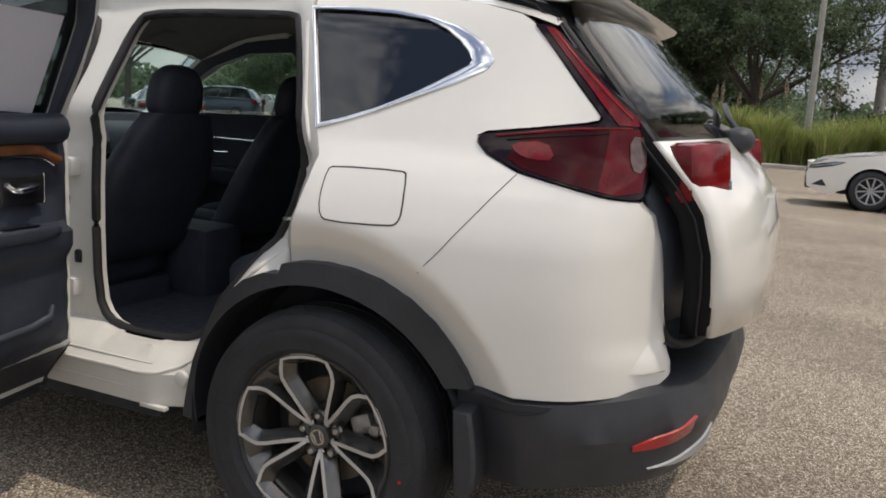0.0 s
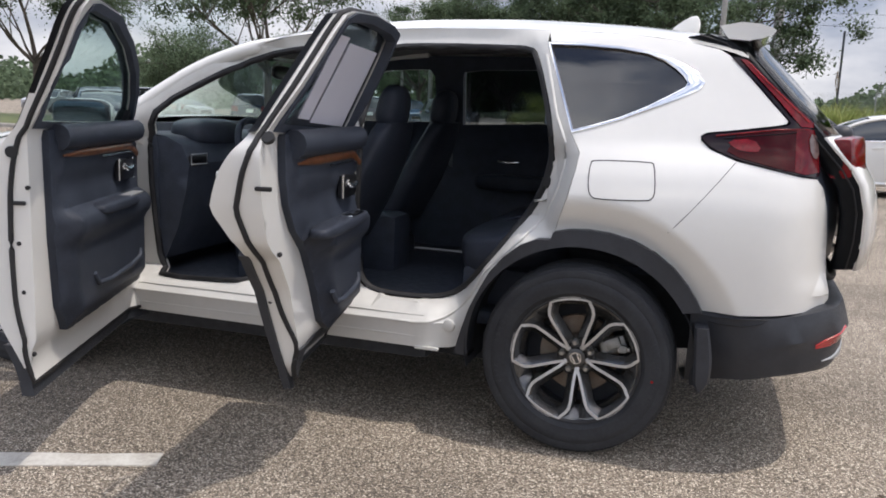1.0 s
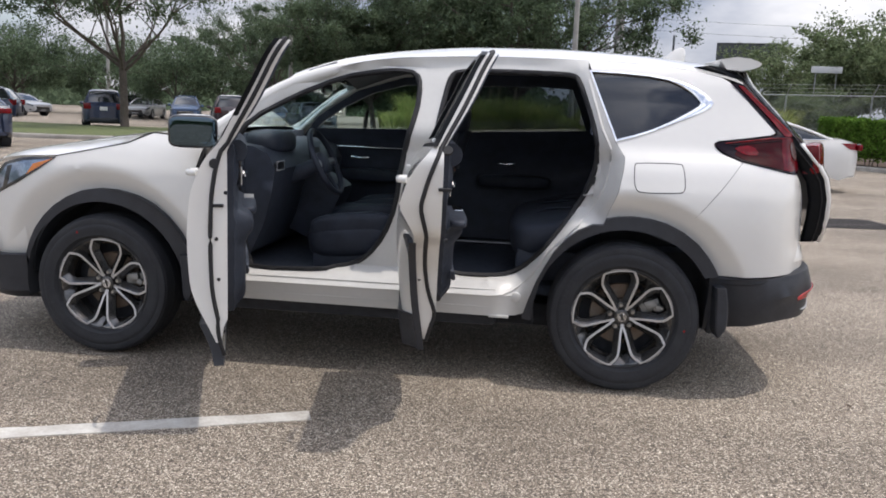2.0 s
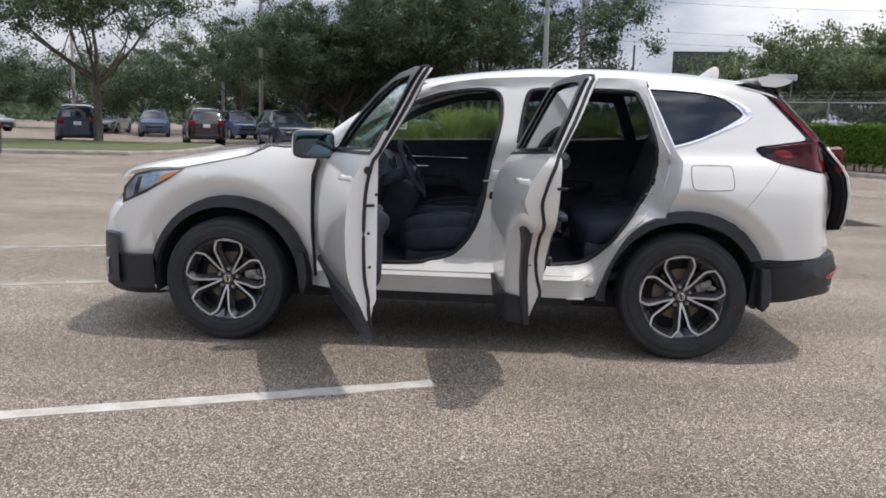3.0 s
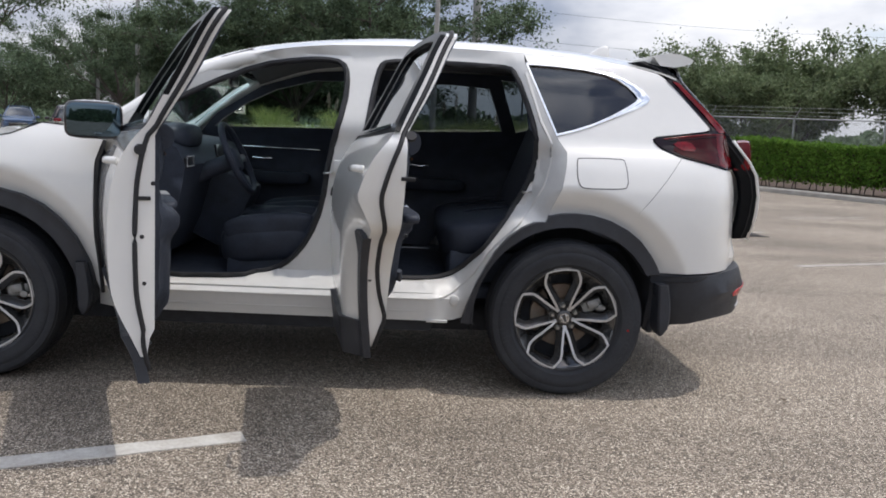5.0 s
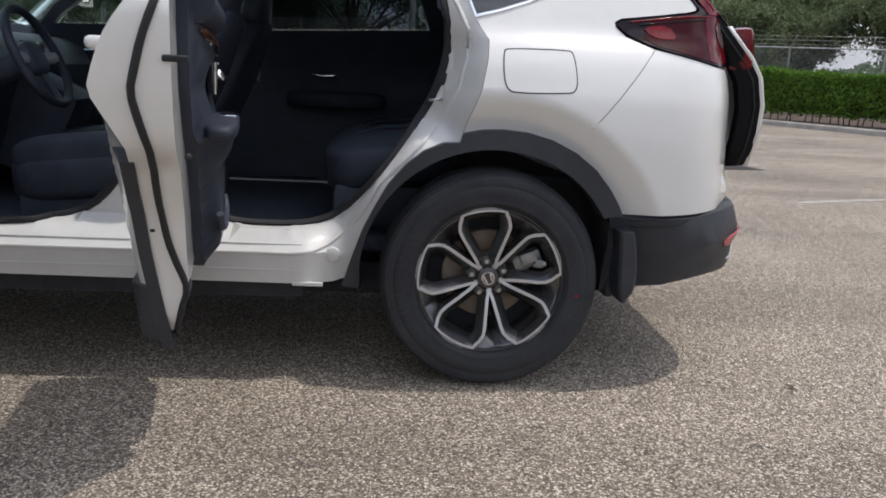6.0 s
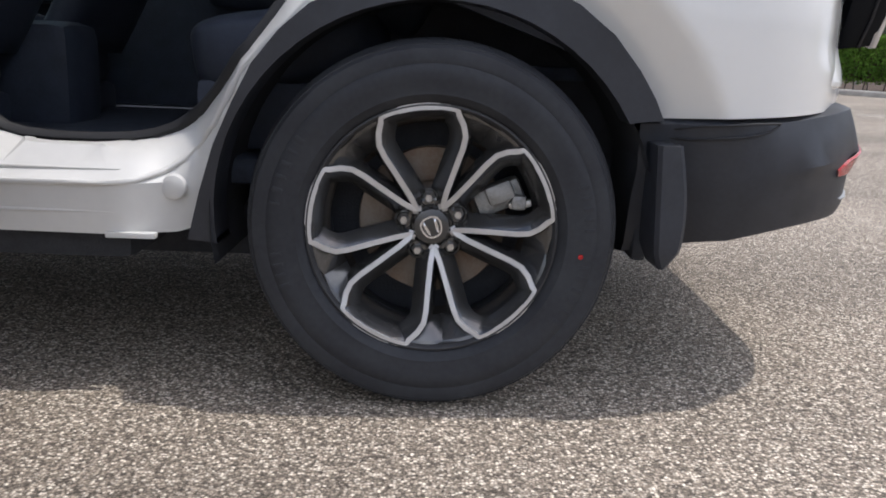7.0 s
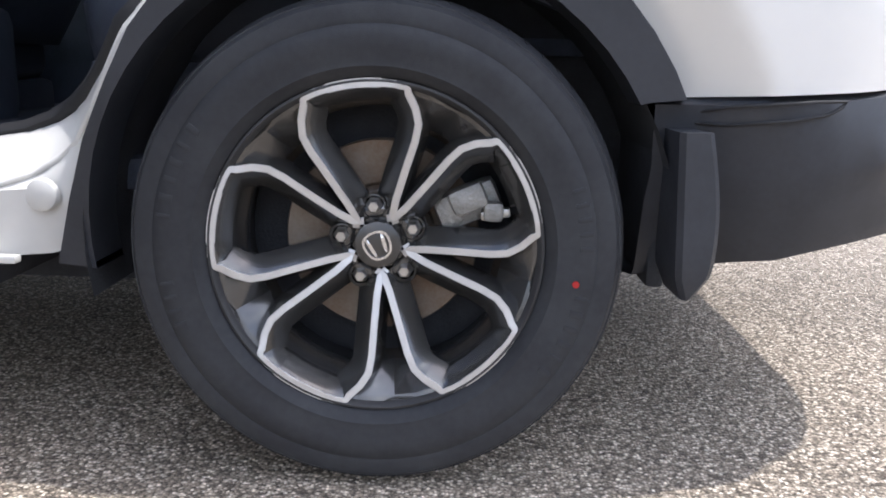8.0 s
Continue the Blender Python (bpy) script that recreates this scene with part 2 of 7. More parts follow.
LEAF_PALE = material("grey_green_leaves", (0.12, 0.165, 0.080), 0.85, spec=0.2, var=0.3, scale=2, second=(0.19, 0.225, 0.125), island=0.4)
HEDGE_LEAF = material("bright_hedge_leaves", (0.075, 0.155, 0.022), 0.85, spec=0.2, var=0.4, scale=3, second=(0.13, 0.23, 0.035), island=0.45)
for lm in (LEAF, LEAF_PALE, HEDGE_LEAF, REED):
    ln, ll = lm.node_tree.nodes, lm.node_tree.links
    l_tr, l_mix = ln.new("ShaderNodeBsdfTranslucent"), ln.new("ShaderNodeMixShader")
    l_mix.inputs["Fac"].default_value = 0.38
    ll.new(ln["Principled BSDF"].inputs["Base Color"].links[0].from_socket, l_tr.inputs["Color"])
    ll.new(ln["Principled BSDF"].outputs["BSDF"], l_mix.inputs[1])
    ll.new(l_tr.outputs["BSDF"], l_mix.inputs[2])
    ll.new(l_mix.outputs["Shader"], ln["Material Output"].inputs["Surface"])
BARK = material("grey_brown_bark", (0.12, 0.10, 0.085), 0.9, var=0.4, scale=9, bump=0.6, bump_scale=30)
MULCH = material("brown_mulch", (0.09, 0.06, 0.04), 0.95, var=0.4, scale=9, bump=0.6, bump_scale=60)
IRON = material("rusty_iron_grate", (0.05, 0.042, 0.038), 0.7, metal=0.5, var=0.4, scale=14)
GALV = material("galvanised_steel", (0.36, 0.38, 0.37), 0.5, metal=0.6, var=0.2)
SASH = material("satin_black_window_frame", (0.009, 0.010, 0.012), 0.34, spec=0.14, var=0.2)
BOARD = material("dark_sign_back", (0.070, 0.080, 0.086), 0.7, var=0.3, scale=2)
WHITE_SHEET = material("white_painted_metal", (0.72, 0.73, 0.73), 0.5, var=0.08)
BODY_BLUE = material("dark_blue_paint", (0.022, 0.035, 0.075), 0.3, coat=1.0, var=0.1)
BODY_NAVY = material("mid_blue_paint", (0.045, 0.085, 0.17), 0.3, coat=1.0, var=0.1)
BODY_RED = material("dark_maroon_paint", (0.026, 0.012, 0.018), 0.3, coat=1.0, var=0.1)
BODY_GREY = material("slate_blue_paint", (0.036, 0.052, 0.078), 0.3, coat=1.0, var=0.1)
BODY_BLACK = material("black_paint", (0.012, 0.012, 0.014), 0.3, coat=1.0, var=0.1)
BODY_SILVER = material("silver_paint", (0.42, 0.43, 0.45), 0.32, metal=0.4, coat=1.0, var=0.1)
CAR_GLASS = material("parked_car_glass", (0.02, 0.024, 0.028), 0.05, coat=1.0, var=0.2)


# ---------------------------------------------------------------- mesh helpers
from mathutils.geometry import delaunay_2d_cdt


def part(name, bm, mat, parent=None, label="", flat=False, m=None):
    """Links a bmesh as one mesh object, under parent if one is given."""
    me = bpy.data.meshes.new(name)
    if not flat:
        for f in bm.faces:
            f.smooth = True
    bm.to_mesh(me)
    bm.free()
    me.materials.append(mat)
    ob = new(name, me)
    if parent is not None:
        ob.parent = parent
    if m is not None:
        ob.matrix_basis = m
    if label:
        ob["label"] = label
    return ob


def again(name, ob, parent, m):
    """Another object on the same mesh, under parent, at the pose m."""
    o = new(name, ob.data)
    o.parent = parent
    o.matrix_basis = m
    if "label" in ob:
        o["label"] = ob["label"]
    return o


def thing(name, label, category, group="", kind="", m=None):
    ob = new(name)
    ob.empty_display_size = 0.2
    if m is not None:
        ob.matrix_basis = m
    return tagged(ob, label, category, group, kind)


def smooth(v, a, b):
    t = min(1.0, max(0.0, (v - a) / (b - a)))
    return t * t * (3 - 2 * t)


def interp(v, pts):
    """A monotone smooth curve through (v, value) pairs."""
    if v <= pts[0][0]:
        return pts[0][1]
    if v >= pts[-1][0]:
        return pts[-1][1]
    n = len(pts)
    for i in range(n - 1):
        if v <= pts[i + 1][0]:
            break

    def slope(k):
        if k == 0 or k == n - 1:
            a, b = (pts[0], pts[1]) if k == 0 else (pts[-2], pts[-1])
            return (b[1] - a[1]) / (b[0] - a[0])
        a = (pts[k][1] - pts[k - 1][1]) / (pts[k][0] - pts[k - 1][0])
        b = (pts[k + 1][1] - pts[k][1]) / (pts[k + 1][0] - pts[k][0])
        return 0 if a * b <= 0 else 2 * a * b / (a + b)
    (x0, y0), (x1, y1) = pts[i], pts[i + 1]
    h = x1 - x0
    t, m0, m1 = (v - x0) / h, slope(i), slope(i + 1)
    return y0 + h * t * m0 + t * t * (3 * (y1 - y0) - 2 * h * m0 - h * m1) + t ** 3 * (-2 * (y1 - y0) + h * m0 + h * m1)


def dense(loop, step, closed=True):
    out = []
    n = len(loop)
    for i in range(n if closed else n - 1):
        a, b = loop[i], loop[(i + 1) % n]
        k = max(1, int(math.dist(a, b) / step + 0.5))
        out += [(a[0] + (b[0] - a[0]) * j / k, a[1] + (b[1] - a[1]) * j / k) for j in range(k)]
    if not closed:
        out.append(tuple(loop[-1]))
    return out


def rounded(loop, times=2, closed=True):
    """Corner cutting: a soft curve along a coarse loop."""
    for _ in range(times):
        out = []
        n = len(loop)
        rng = range(n) if closed else range(n - 1)
        if not closed:
            out.append(loop[0])
        for i in rng:
            a, b = loop[i], loop[(i + 1) % n]
            out.append(tuple(a[k] * 0.75 + b[k] * 0.25 for k in range(len(a))))
            out.append(tuple(a[k] * 0.25 + b[k] * 0.75 for k in range(len(a))))
        if not closed:
            out.append(loop[-1])
        loop = out
    return loop


def inside(px, pz, loop):
    a = np.array(loop)
    b = np.roll(a, -1, axis=0)
    px, pz = np.asarray(px)[:, None], np.asarray(pz)[:, None]
    cross = (a[None, :, 1] > pz) != (b[None, :, 1] > pz)
    with np.errstate(divide="ignore", invalid="ignore"):
        xs = a[None, :, 0] + (pz - a[None, :, 1]) * (b[None, :, 0] - a[None, :, 0]) / (b[None, :, 1] - a[None, :, 1])
    return (np.sum(cross & (px < xs), axis=1) % 2) == 1


def fill(outer, holes=(), step=0.04):
    """Triangles that fill an outline with holes: points and index triples."""
    loops = [dense(o, step) for o in (outer, *holes)]
    verts, edges = [], []
    for lp in loops:
        s = len(verts)
        verts += lp
        edges += [(s + i, s + (i + 1) % len(lp)) for i in range(len(lp))]
    border = np.array(verts)
    lo, hi = border.min(0), border.max(0)
    gx, gz = np.meshgrid(np.arange(lo[0] + step / 2, hi[0], step), np.arange(lo[1] + step / 2, hi[1], step))
    gx, gz = gx.ravel(), gz.ravel()
    ok = inside(gx, gz, loops[0])
    for h in loops[1:]:
        ok &= ~inside(gx, gz, h)
    g = np.stack([gx[ok], gz[ok]], 1)
    if len(g):
        d = np.sqrt(((g[:, None, :] - border[None]) ** 2).sum(2)).min(1)
        verts += [tuple(p) for p in g[d > 0.45 * step]]
    vs, _, faces, *_ = delaunay_2d_cdt([Vector(v) for v in verts], edges, [], 0, 1e-6)
    c = np.array([[sum(vs[i][k] for i in f) / len(f) for k in (0, 1)] for f in faces])
    ok = inside(c[:, 0], c[:, 1], loops[0])
    for h in loops[1:]:
        ok &= ~inside(c[:, 0], c[:, 1], h)
    return [tuple(v) for v in vs], [tuple(f) for f, k in zip(faces, ok) if k]


def slab(outer, holes, surf, thick, step=0.04, side=-1.0, shift=(0, 0, 0)):
    """A curved sheet with thickness over an outline in x and z; surf gives the half width at (x, z)."""
    vs, faces = fill(outer, holes, step)
    bm = bmesh.new()
    th = thick if callable(thick) else (lambda x, z: thick)
    front, back = {}, {}
    for i in sorted({i for f in faces for i in f}):
        x, z = vs[i]
        w = surf(x, z)
        front[i] = bm.verts.new((x - shift[0], side * w - shift[1], z - shift[2]))
        back[i] = bm.verts.new((x - shift[0], side * (w - th(x, z)) - shift[1], z - shift[2]))
    count = {}
    for f in faces:
        a = (vs[f[1]][0] - vs[f[0]][0]) * (vs[f[2]][1] - vs[f[0]][1]) - (vs[f[2]][0] - vs[f[0]][0]) * (vs[f[1]][1] - vs[f[0]][1])
        if abs(a) < 1e-12:
            continue
        if a < 0:
            f = f[::-1]
        if side > 0:
            f = f[::-1]
        bm.faces.new([front[i] for i in f])
        bm.faces.new([back[i] for i in reversed(f)])
        for k in range(len(f)):
            e = (f[k], f[(k + 1) % len(f)])
            count[e] = count.get(e, 0) + 1
    for (a, b) in list(count):
        if (b, a) not in count:
            bm.faces.new((front[b], front[a], back[a], back[b]))
    for e in bm.edges:
        if len(e.link_faces) == 2 and e.link_faces[0].normal.length == 0:
            e.link_faces[0].normal_update()
    bm.normal_update()
    for e in bm.edges:
        if len(e.link_faces) == 2 and e.calc_face_angle(0) > radians(38):
            e.smooth = False
    return bm


def grid(rows, closed_u=False, closed_v=False, bm=None, sharp=38, caps=False):
    """A surface through rows of points."""
    bm = bm or bmesh.new()
    vs = [[bm.verts.new(p) for p in r] for r in rows]
    nu, nv = len(vs), len(vs[0])
    new_faces = []
    for i in range(nu if closed_u else nu - 1):
        for j in range(nv if closed_v else nv - 1):
            q = [vs[i][j], vs[i][(j + 1) % nv], vs[(i + 1) % nu][(j + 1) % nv], vs[(i + 1) % nu][j]]
            if len(set(q)) == 4:
                new_faces.append(bm.faces.new(q))
    if caps:
        new_faces.append(bm.faces.new(vs[0]))
        new_faces.append(bm.faces.new(vs[-1][::-1]))
    bmesh.ops.recalc_face_normals(bm, faces=new_faces)
    bm.normal_update()
    for e in bm.edges:
        if len(e.link_faces) == 2 and e.calc_face_angle(0) > radians(sharp):
            e.smooth = False
    return bm


def lathe(profile, n=64, bm=None, sharp=38):
    """Turns (radius, y) pairs round the y axis."""
    rows = [[(r * math.cos(2 * math.pi * k / n), y, r * math.sin(2 * math.pi * k / n)) for r, y in profile] for k in range(n)]
    return grid(rows, closed_u=True, bm=bm, sharp=sharp)


def tube(points, r, n=8, bm=None, closed=False, flat=(1.0, 1.0)):
    """A round (or flattened) bar along points; r may be a list."""
    pts = [Vector(p) for p in points]
    rows = []
    up = None
    for i, p in enumerate(pts):
        a = pts[i - 1] if (i > 0 or closed) else p
        b = pts[(i + 1) % len(pts)] if (i < len(pts) - 1 or closed) else p
        d = (b - a).normalized()
        if up is None:
            up = d.orthogonal().normalized() if abs(d.z) > 0.9 else Vector((0, 0, 1))
        s = d.cross(up)
        if s.length < 1e-6:
            s = d.orthogonal()
        s.normalize()
        up2 = s.cross(d).normalized()
        rr = r[i] if isinstance(r, (list, tuple)) else r
        rows.append([tuple(p + s * math.cos(2 * math.pi * k / n) * rr * flat[0] + up2 * math.sin(2 * math.pi * k / n) * rr * flat[1]) for k in range(n)])
    return grid(rows, closed_u=closed, closed_v=True, bm=bm, sharp=60, caps=not closed)


def box(sx, sy, sz, at=(0, 0, 0), bevel=0.0, rot=None, bm=None, segments=2):
    """A box with softened edges, centred at at."""
    b2 = bmesh.new()
    bmesh.ops.create_cube(b2, size=1.0)
    for v in b2.verts:
        v.co = Vector((v.co.x * sx, v.co.y * sy, v.co.z * sz))
    if bevel > 0:
        bmesh.ops.bevel(b2, geom=b2.edges[:], offset=bevel, segments=segments, affect="EDGES", profile=0.6)
    m = Matrix.Translation(at) @ (rot.to_4x4() if rot is not None else Matrix())
    b2.transform(m)
    for e in b2.edges:
        if len(e.link_faces) == 2 and e.calc_face_angle(0) > radians(50):
            e.smooth = False
    if bm is None:
        return b2
    join(bm, b2)
    return bm


def join(bm, other):
    """Adds the faces of other to bm and frees other."""
    me = bpy.data.meshes.new("scratch")
    other.to_mesh(me)
    other.free()
    bm.from_mesh(me)
    bpy.data.meshes.remove(me)
    return bm


def cushion(sx, sy, sz, at=(0, 0, 0), p=3.2, n=16, taper=0.0, rot=None):
    """A padded form: a superellipsoid, narrower towards its top by taper."""
    rows = []
    def sp(v, e):
        return math.copysign(abs(v) ** e, v)
    for i in range(n + 1):
        a = -math.pi / 2 + math.pi * i / n
        row = []
        for j in range(2 * n):
            b = 2 * math.pi * j / (2 * n)
            e = 2 / p
            ca = max(abs(math.cos(a)), 1e-3)
            z = sp(math.sin(a), e)
            k = 1 - taper * (z + 1) / 2
            row.append((sx / 2 * ca ** e * sp(math.cos(b), e) * k, sy / 2 * ca ** e * sp(math.sin(b), e) * k, sz / 2 * z))
        rows.append(row)
    bm = grid(rows, closed_v=True, caps=True, sharp=80)
    bm.transform(Matrix.Translation(at) @ (rot.to_4x4() if rot is not None else Matrix()))
    return bm


def turn(ax, deg):
    return Matrix.Rotation(radians(deg), 3, ax)


# ---------------------------------------------------------------- the ground
def flat_sheet(name, outline, z, mat, parent=None, label="", thick=0.004):
    """A thin level sheet over an outline in x and y."""
    bm = bmesh.new()
    top = [bm.verts.new((x, y, z + thick)) for x, y in outline]
    low = [bm.verts.new((x, y, z)) for x, y in outline]
    bm.faces.new(top)
    bm.faces.new(low[::-1])
    for i in range(len(top)):
        j = (i + 1) % len(top)
        bm.faces.new((top[i], low[i], low[j], top[j]))
    bmesh.ops.recalc_face_normals(bm, faces=bm.faces[:])
    return part(name, bm, mat, parent, label, flat=True)


bm = bmesh.new()
bmesh.ops.create_grid(bm, x_segments=60, y_segments=60, size=900)
ground = tagged(part("ground", bm, ASPHALT), "worn tan-grey asphalt of a car park with pale aggregate", "asphalt", kind="structure")

# ---------------------------------------------------------------- the white car: its form
HALF = [(0.15, .80), (0.25, .865), (0.4, .89), (0.6, .915), (0.8, .926), (0.95, .916), (1.05, .888), (1.12, .85), (1.18, .80),
        (1.25, .765), (1.4, .69), (1.52, .63), (1.58, .585), (1.62, .52), (1.66, .38)]
PLAN = [(-3.62, .45), (-3.5, .68), (-3.35, .84), (-3.1, .945), (-2.8, .99), (-2.5, 1.0), (.05, 1.0), (.22, .990), (.38, .975), (.50, .962),
        (.62, .942), (.70, .908), (.77, .835), (.82, .745), (.86, .67), (.90, .61), (1.0, .50), (1.06, .40)]
WHEEL_X = (0.0, -2.66)
AXLE_Z = 0.3655


def half_width(x, z):
    """Half the car's width at length x and height z, tucked in round the wheels."""
    w = interp(z, HALF) * interp(x, PLAN)
    w += 0.022 * smooth(x, 0.70, 0.83) * (1 - smooth(z, 0.685, 0.75))
    for wx in WHEEL_X:
        r = math.hypot(x - wx, z - AXLE_Z)
        w -= 0.072 * max(0.0, min(1.0, (0.605 - r) / 0.105))
    return w


RAIL = [(-2.3, 1.10), (-2.1, 1.19), (-1.95, 1.30), (-1.8, 1.40), (-1.66, 1.465), (-1.35, 1.56), (-1.06, 1.592), (-.6, 1.605), (-.2, 1.60),
        (.1, 1.585), (.3, 1.56), (.42, 1.535), (.53, 1.50)]
CROWN = [(-1.76, 1.515), (-1.60, 1.572), (-1.478, 1.606), (-1.146, 1.655), (-.8, 1.68), (-.46, 1.683), (.037, 1.662), (.30, 1.635), (.45, 1.618), (.55, 1.60)]


def rail_z(x):
    return interp(x, RAIL)


suv = thing("suv", "pearl-white sport utility car with open doors and raised tailgate", "car")

ARCH = 0.489


def arc(cx, r, a0, a1, n, cz=AXLE_Z):
    return [(cx + r * math.cos(radians(a0 + (a1 - a0) * i / n)), cz + r * math.sin(radians(a0 + (a1 - a0) * i / n))) for i in range(n + 1)]


# rear quarter panel, with the window, the lamp cut-out and the arch
QUARTER_GLASS_OUT = [(-.226, 1.552), (-.08, 1.548), (.06, 1.538), (.17, 1.522), (.255, 1.497), (.315, 1.468), (.352, 1.44), (.376, 1.408), (.362, 1.384),
                     (.29, 1.346), (.19, 1.303), (.09, 1.262), (0.0, 1.231), (-.084, 1.207)]
DIM_RED = material("dim_red_lens", (0.046, 0.0012, 0.003), 0.14, coat=0.0, spec=0.2, var=0.4, scale=12)
MID_RED = material("mid_red_lens", (0.105, 0.002, 0.005), 0.14, coat=0.1, spec=0.25, var=0.5, scale=14)
LAMP = [(.466, 1.507), (.515, 1.502), (.590, 1.432), (.682, 1.350), (.747, 1.296), (.786, 1.258), (.790, 1.195), (.794, 1.105), (.784, 1.089), (.726, 1.096), (.631, 1.117),
        (.509, 1.142), (.419, 1.178), (.387, 1.205), (.385, 1.216), (.403, 1.225), (.515, 1.240), (.646, 1.260), (.676, 1.268), (.679, 1.280), (.616, 1.347), (.540, 1.430), (.462, 1.501)]
quarter = [(-.230, 1.6015), (-.1, 1.5955), (.1, 1.585), (.3, 1.560), (.42, 1.532), (.456, 1.510), (.534, 1.428), (.610, 1.345), (.670, 1.282), (.667, 1.273), (.642, 1.266), (.512, 1.246),
           (.400, 1.231), (.379, 1.219), (.381, 1.202), (.415, 1.172), (.506, 1.136), (.630, 1.111), (.726, 1.090), (.784, 1.083), (.812, 1.05), (.832, .985),
           (.842, .90), (.850, .803), (.861, .720), (.876, .672), (.878, .640), (.86, .622), (.80, .614), (.69, .606), (.56, .599), (.436, .592)]
edge_count = len(quarter)
quarter += [p for p in arc(0, ARCH, 27, 101, 14)]
quarter += [(-.118, .80), (-.100, .872), (-.062, .978), (-.042, 1.081), (-.038, 1.138), (-.082, 1.207)]
part("quarter_panel", slab(quarter, [QUARTER_GLASS_OUT], half_width, 0.05, 0.02), PAINT, suv)
# the right-hand side, closed: one skin with its windows
RIGHT_WINDOWS = [[(-2.0, 1.165), (-1.11, 1.185), (-1.07, 1.35), (-1.065, 1.46), (-1.1, 1.502), (-1.35, 1.492), (-1.58, 1.43), (-1.78, 1.335), (-1.93, 1.235)],
                 [(-.96, 1.175), (-.145, 1.215), (-.20, 1.36), (-.262, 1.50), (-.5, 1.512), (-.8, 1.505), (-.915, 1.49), (-.93, 1.46)]]
right = [(-2.165, .36), (-2.165, 1.0), (-2.13, 1.12), (-1.95, 1.29), (-1.8, 1.39), (-1.66, 1.455), (-1.35, 1.55), (-1.06, 1.585), (-.6, 1.60), (-.1, 1.592),
         (.1, 1.583), (.3, 1.558), (.42, 1.535), (.495, 1.508)] + quarter[6:edge_count] + arc(0, ARCH, 27, 184, 22) + [(-.52, .30)]
part("side_panel", slab(right, RIGHT_WINDOWS + [QUARTER_GLASS_OUT], half_width, 0.05, 0.05, side=1.0), PAINT, suv)


def pane_between(outline, name, mat, side=-1.0, off=0.012, parent=None, label="", shift=(0, 0, 0)):
    ob = part(name, slab(outline, [], lambda x, z: half_width(x, z) - off, 0.004, 0.06, side=side, shift=shift), mat, parent, label)
    ob.visible_shadow = False
    return ob


def shrink(loop, d):
    """An outline moved inwards by d."""
    n = len(loop)
    area = sum(loop[i][0] * loop[(i + 1) % n][1] - loop[(i + 1) % n][0] * loop[i][1] for i in range(n))
    s = 1 if area > 0 else -1
    out = []
    for i in range(n):
        a, p, b = Vector(loop[i - 1]), Vector(loop[i]), Vector(loop[(i + 1) % n])
        d1, d2 = (p - a).normalized(), (b - p).normalized()
        n1, n2 = Vector((-d1.y, d1.x)) * s, Vector((-d2.y, d2.x)) * s
        m = (n1 + n2)
        m = m.normalized() / max(0.5, m.normalized().dot(n1)) if m.length > 1e-6 else n1
        out.append(tuple(p + m * d))
    return out


pane_rows = []
for k, depth in [(k, .008) for k in (.02, .25, .5, .75, .92, 1.0)] + [(k, .012) for k in (1.0, .92, .75, .5, .25, .02)]:
    pts = [(.06 + (x - .06) * k, 1.40 + (z - 1.40) * k) for x, z in dense(shrink(QUARTER_GLASS_OUT, 0.004), .04)]
    pane_rows.append([(x, -(half_width(x, z) - depth), z) for x, z in pts])
quarter_window = part("quarter_window", grid(pane_rows, closed_v=True, caps=True), QUARTER_GLASS, suv, "dark privacy glass reflecting the clouds")
quarter_window.visible_shadow = False
# added sheet behind the pane; its dark colour stands in for the dim cabin
part("dim_cabin_sheet", slab(shrink(QUARTER_GLASS_OUT, -.03), [], lambda x, z: half_width(x, z) - 0.14, 0.01, 0.06), TRIM, suv, "added dark sheet in place of the dim interior")
# bright moulding: thin on top, wider towards the tip and along the sill
bright = shrink(QUARTER_GLASS_OUT, 0.0)
inner_edge = [(x - .046 * smooth(x, .10, .36), z) for x, z in shrink(QUARTER_GLASS_OUT, 0.012)]
ring = []
for (xo, zo), (xi, zi) in zip(bright, inner_edge):
    ring.append([(x, -(half_width(x, z) + o), z) for x, z, o in ((xo, zo, -.010), (xo, zo, .003), (xo * .8 + xi * .2, zo * .8 + zi * .2, .006), (xo * .2 + xi * .8, zo * .2 + zi * .8, .006), (xi, zi, .002), (xi, zi, -.012))])
part("chrome_moulding", grid(ring, closed_u=True, sharp=50), CHROME, quarter_window, "bright chrome window moulding")
ob = part("quarter_window", slab(shrink(QUARTER_GLASS_OUT, 0.004), [], lambda x, z: half_width(x, z) - 0.008, 0.004, 0.05, side=1.0), PRIVACY, suv)
ob.visible_shadow = False
for w in RIGHT_WINDOWS:
    pane_between(w, "side_window", GLASS if w[0][0] < -1.5 else PRIVACY, side=1.0, parent=suv)

# fuel flap: its gap and lid
FUEL = rounded([(.004, 1.108), (.02, 1.118), (.215, 1.121), (.234, 1.112), (.246, 1.02), (.238, .99), (.215, .982), (.04, .977), (.016, .99), (.004, 1.03)], 1)
flap = part("fuel_flap", slab(shrink(FUEL, 0.004), [], lambda x, z: half_width(x, z) + 0.002, 0.008, 0.03), PAINT, suv)
part("flap_gap", slab(FUEL, [shrink(FUEL, 0.004)], lambda x, z: half_width(x, z) + 0.0012, 0.006, 0.03), SEAL, flap, "dark shut line round the flap")


